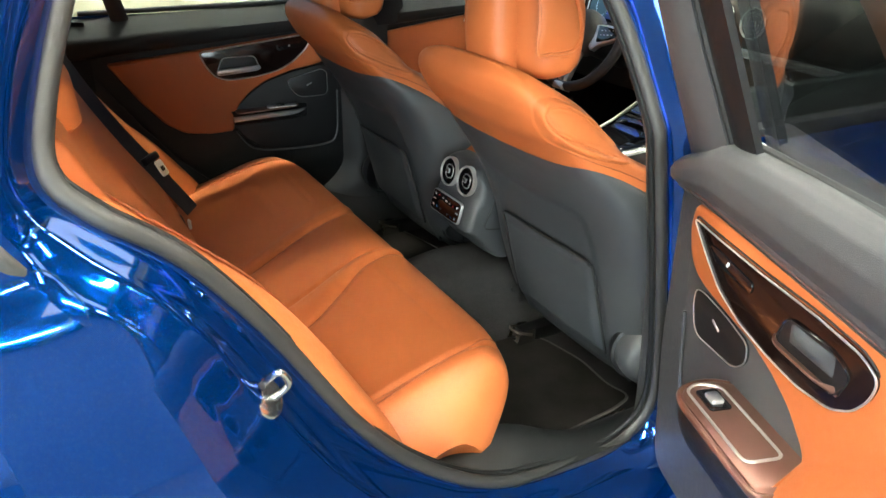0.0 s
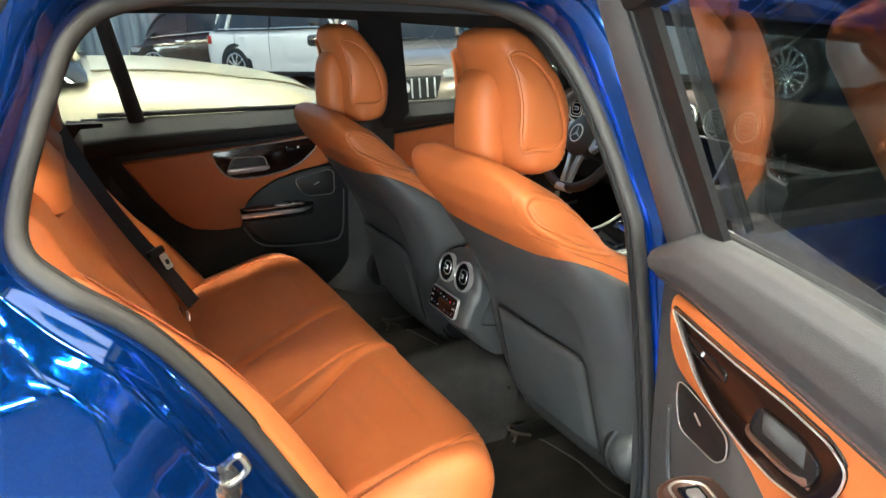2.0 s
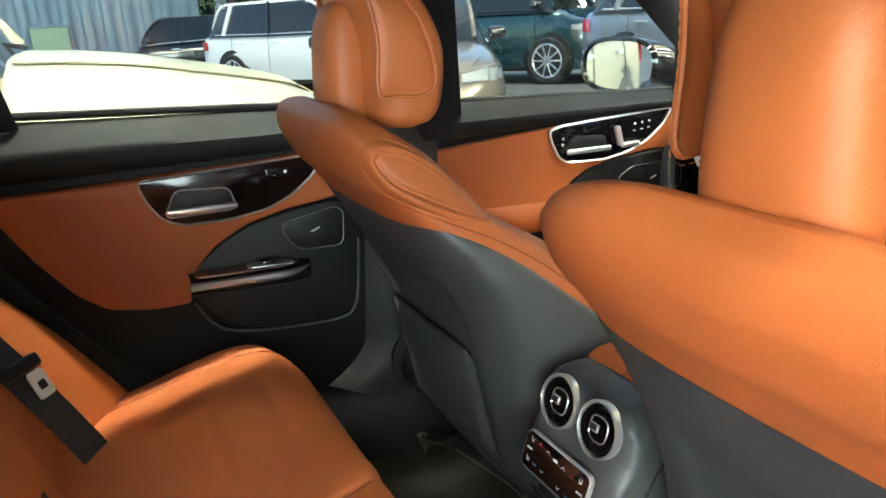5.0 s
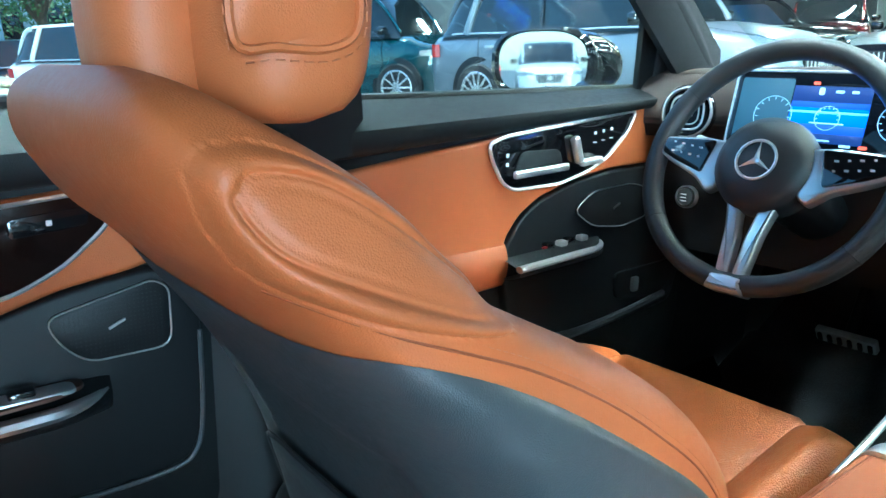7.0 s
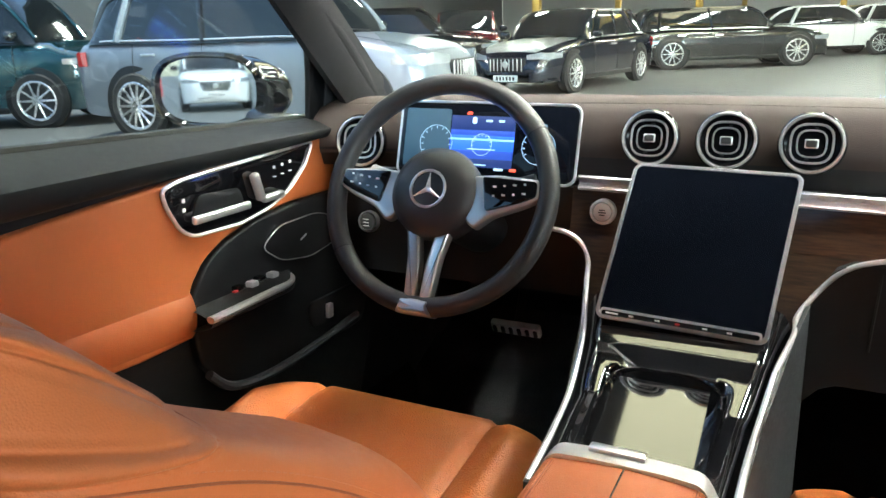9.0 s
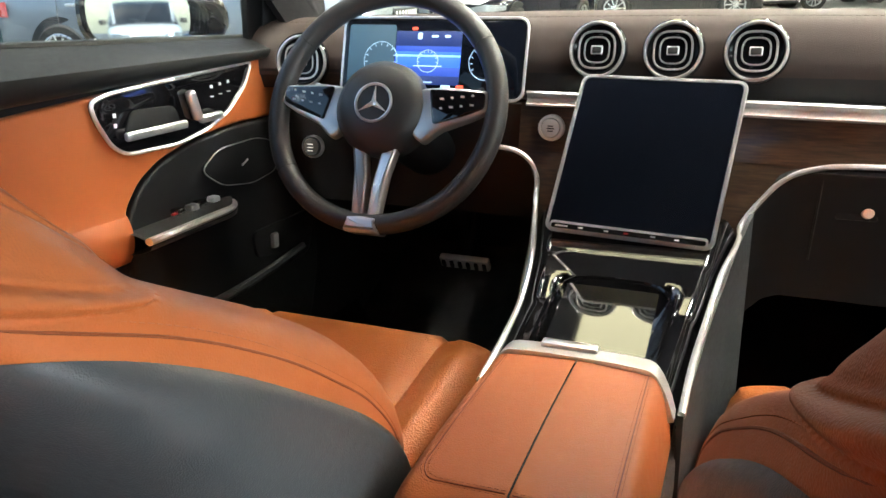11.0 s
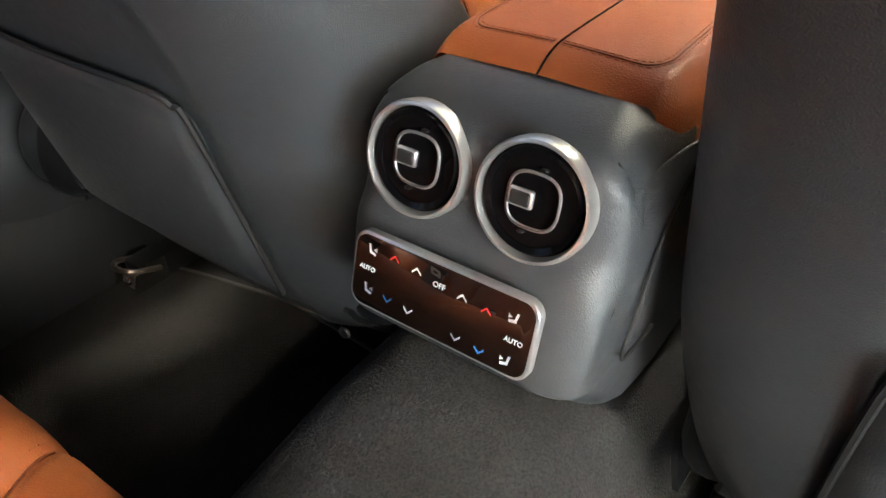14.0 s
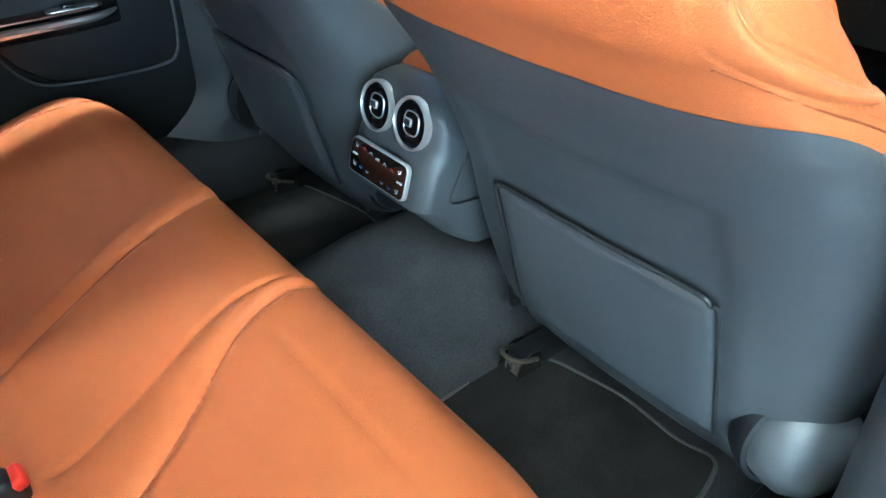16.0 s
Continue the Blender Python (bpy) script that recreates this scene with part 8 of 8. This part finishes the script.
    part("lower_intake", plate(round_poly([(-0.70, gz - 0.32), (0.70, gz - 0.32), (0.62, gz - 0.20), (-0.62, gz - 0.20)], 0.04), lambda a, b, h: Vector((half - 0.015 + h - 0.20 * (abs(a) / 0.8) ** 3, a, b)), 0.02, 0.006), HARD, c)
    part("wiper", tube([(x0 + 0.02, 0.25, hood + 0.075), (x0 - 0.06, -0.45, hood + 0.10)], 0.010, 5), HARD, c)
    c.matrix_world = Matrix.Translation((at[0], at[1], GROUND)) @ Matrix.Rotation(math.atan2(heading[1], heading[0]), 4, 'Z') @ Matrix.Scale(scale, 4)
    return c


parked_car("champagne silver saloon parked beside the blue car", SILVER, (-1.80, 3.0), (1, -0.02), "suv", scale=1.06)
parked_car("white estate car parked in the yard behind the silver saloon", WHITE, (3.85, 12.85), (0.50, -0.866), "suv")
parked_car("bronze grey saloon with chrome grille and white plate", BRONZE, (3.3, 7.7), (-0.38, -0.92))
parked_car("dark teal van with silver wheels in the yard", TEAL, (7.0, 11.9), (0.45, -0.89), "van", scale=1.05)
parked_car("small dark two-seat car by the steel fence", BLACKP, (2.3, 19.2), (-1, 0.14), "small")
parked_car("blue-grey metallic SUV standing beyond the driver window", BLUEGREY, (7.45, 5.9), (0.1, -1), "suv", scale=1.07, spokes=14)
parked_car("two-tone saloon with dark sides and silver bonnet", NAVY, (14.4, 4.1), (-0.98, 0.2), top_paint=GREYSIL)
parked_car("black estate car parked across the hall", BLACKP, (20.4, 1.8), (0.36, -0.93), "estate")
parked_car("black SUV standing deep in the hall", BLACKP, (14.6, 8.2), (0.5, -0.86), "suv")
parked_car("dark red SUV standing deep in the hall", DARKRED, (19.5, 8.6), (-0.9, -0.4), "suv")
parked_car("white saloon in the row along the hall", WHITE, (25.5, -0.4), (0.36, -0.93))
parked_car("white saloon in the row along the hall", WHITE, (29.5, -2.6), (0.36, -0.93))
parked_car("black saloon at the end of the row", BLACKP, (31.5, 5.6), (0.36, -0.93))
parked_car("black saloon at the end of the row", BLACKP, (26.5, 5.2), (0.36, -0.93))
parked_car("white SUV standing in the yard far behind the blue car", WHITE, (-20.0, 3.8), (1, -0.16), "suv")
parked_car("silver saloon at the hall wall near the open door", GREYSIL, (4.6, -6.0), (-0.85, 0.5))


def yard():
    # corrugated fence at the back of the yard
    f = thing("fence", "tall blue-grey corrugated steel fence behind the yard", "fence", kind="structure")
    k0 = -10.6
    for i in range(7):
        def cor(u, v):
            x = k0 + i * 2.0 + 2.0 * u
            return Vector((x, 22.5 + 0.035 * math.copysign(abs(math.sin(x * 12.0)) ** 0.5, math.sin(x * 12.0)), GROUND + 3.6 * v))
        part("fence_panel", sheet(cor, 80, 2, 0.004), CORRUG, f)
    cab = thing("electric_cabinet", "pale green electric cabinet before the fence", "cabinet")
    part("body", box((-0.6, 21.9, 0.75), (0.9, 0.45, 1.5), 0.02, 2), mat("pale_green_cabinet_paint", (0.35, 0.45, 0.30), 0.5, vary=0.1), cab)
    part("lid", box((-0.6, 21.9, 1.53), (0.96, 0.5, 0.06), 0.01, 2), CORRUG, cab)
    LEAF = mat("tree_leaf", (0.07, 0.13, 0.025), 0.55, vary=0.45, vary_size=1.5)
    BARK = mat("tree_bark", (0.10, 0.075, 0.05), 0.9, grain=0.6, grain_size=30, vary=0.3, bump_dist=0.02)
    rnd = random.Random(4)

    def tree(x, y, h, r):
        t = thing("tree", "green leafy tree behind the yard", "tree", "yard trees")
        part("trunk", tube([(x, y, 0), (x + 0.1, y, h * 0.4), (x - 0.1, y + 0.1, h * 0.75)], [0.16, 0.11, 0.05], 8), BARK, t)
        bm = bmesh.new()
        for k in range(7):
            a = 2 * math.pi * k / 7
            tube([(x, y, h * 0.35), (x + r * 0.4 * math.cos(a), y + r * 0.4 * math.sin(a), h * 0.6), (x + r * 0.8 * math.cos(a), y + r * 0.8 * math.sin(a), h * 0.75)], [0.05, 0.03, 0.012], 5, bm=bm)
        part("limbs", bm, BARK, t)
        verts, faces = [], []
        lobes = [(Vector((rnd.uniform(-1, 1) * r * 0.65, rnd.uniform(-1, 1) * r * 0.65, h * 0.62 + rnd.uniform(-1, 1) * h * 0.28)), r * rnd.uniform(0.25, 0.5)) for _ in range(16)]
        for _ in range(5200):
            cc, rr = rnd.choice(lobes)
            d = Vector((rnd.gauss(0, 1), rnd.gauss(0, 1), rnd.gauss(0, 1))).normalized()
            p = Vector((x, y, 0)) + cc + d * rr * (rnd.random() ** 0.4)
            s = rnd.uniform(0.05, 0.11)
            a = Vector((rnd.gauss(0, 1), rnd.gauss(0, 1), rnd.gauss(0, 1))).normalized()
            b = a.orthogonal().normalized()
            n = len(verts)
            verts += [p - a * s, p + b * s * 0.5, p + a * s, p - b * s * 0.5]
            faces.append((n, n + 1, n + 2, n + 3))
        me = bpy.data.meshes.new("crown")
        me.from_pydata(verts, [], faces)
        me.materials.append(LEAF)
        ob = new("crown", me)
        ob.parent = t
    for x, y, h, r in ((4.6, 24.0, 6.0, 2.3), (7.4, 25.5, 7.0, 2.8), (10.4, 25.0, 6.5, 2.6), (6.0, 31, 8, 3.0), (12.5, 31, 7.5, 2.9), (-4, 26.5, 7, 2.5)):
        tree(x, y, h, r)
    # pale hall front on the far side of the yard
    b = thing("hall_front", "pale workshop building with wide windows across the yard", "building", kind="structure")
    WALLP = mat("pale_render", (0.55, 0.56, 0.55), 0.7, vary=0.12, vary_size=0.6)
    part("wall", box((6, 40, 2.6), (52, 0.3, 5.2), 0.02), WALLP, b)
    part("roof", box((6, 41.5, 5.3), (52.6, 4, 0.25), 0.02), HALLWALL, b)
    for i in range(16):
        w = part("window", box((-18 + 3 * i, 39.82, 2.4), (2.2, 0.08, 2.4), 0.01), CARGLASS, b)
        part("frame", box((-18 + 3 * i, 39.80, 2.4), (0.08, 0.10, 2.4), 0.01), WALLP, w)


yard()
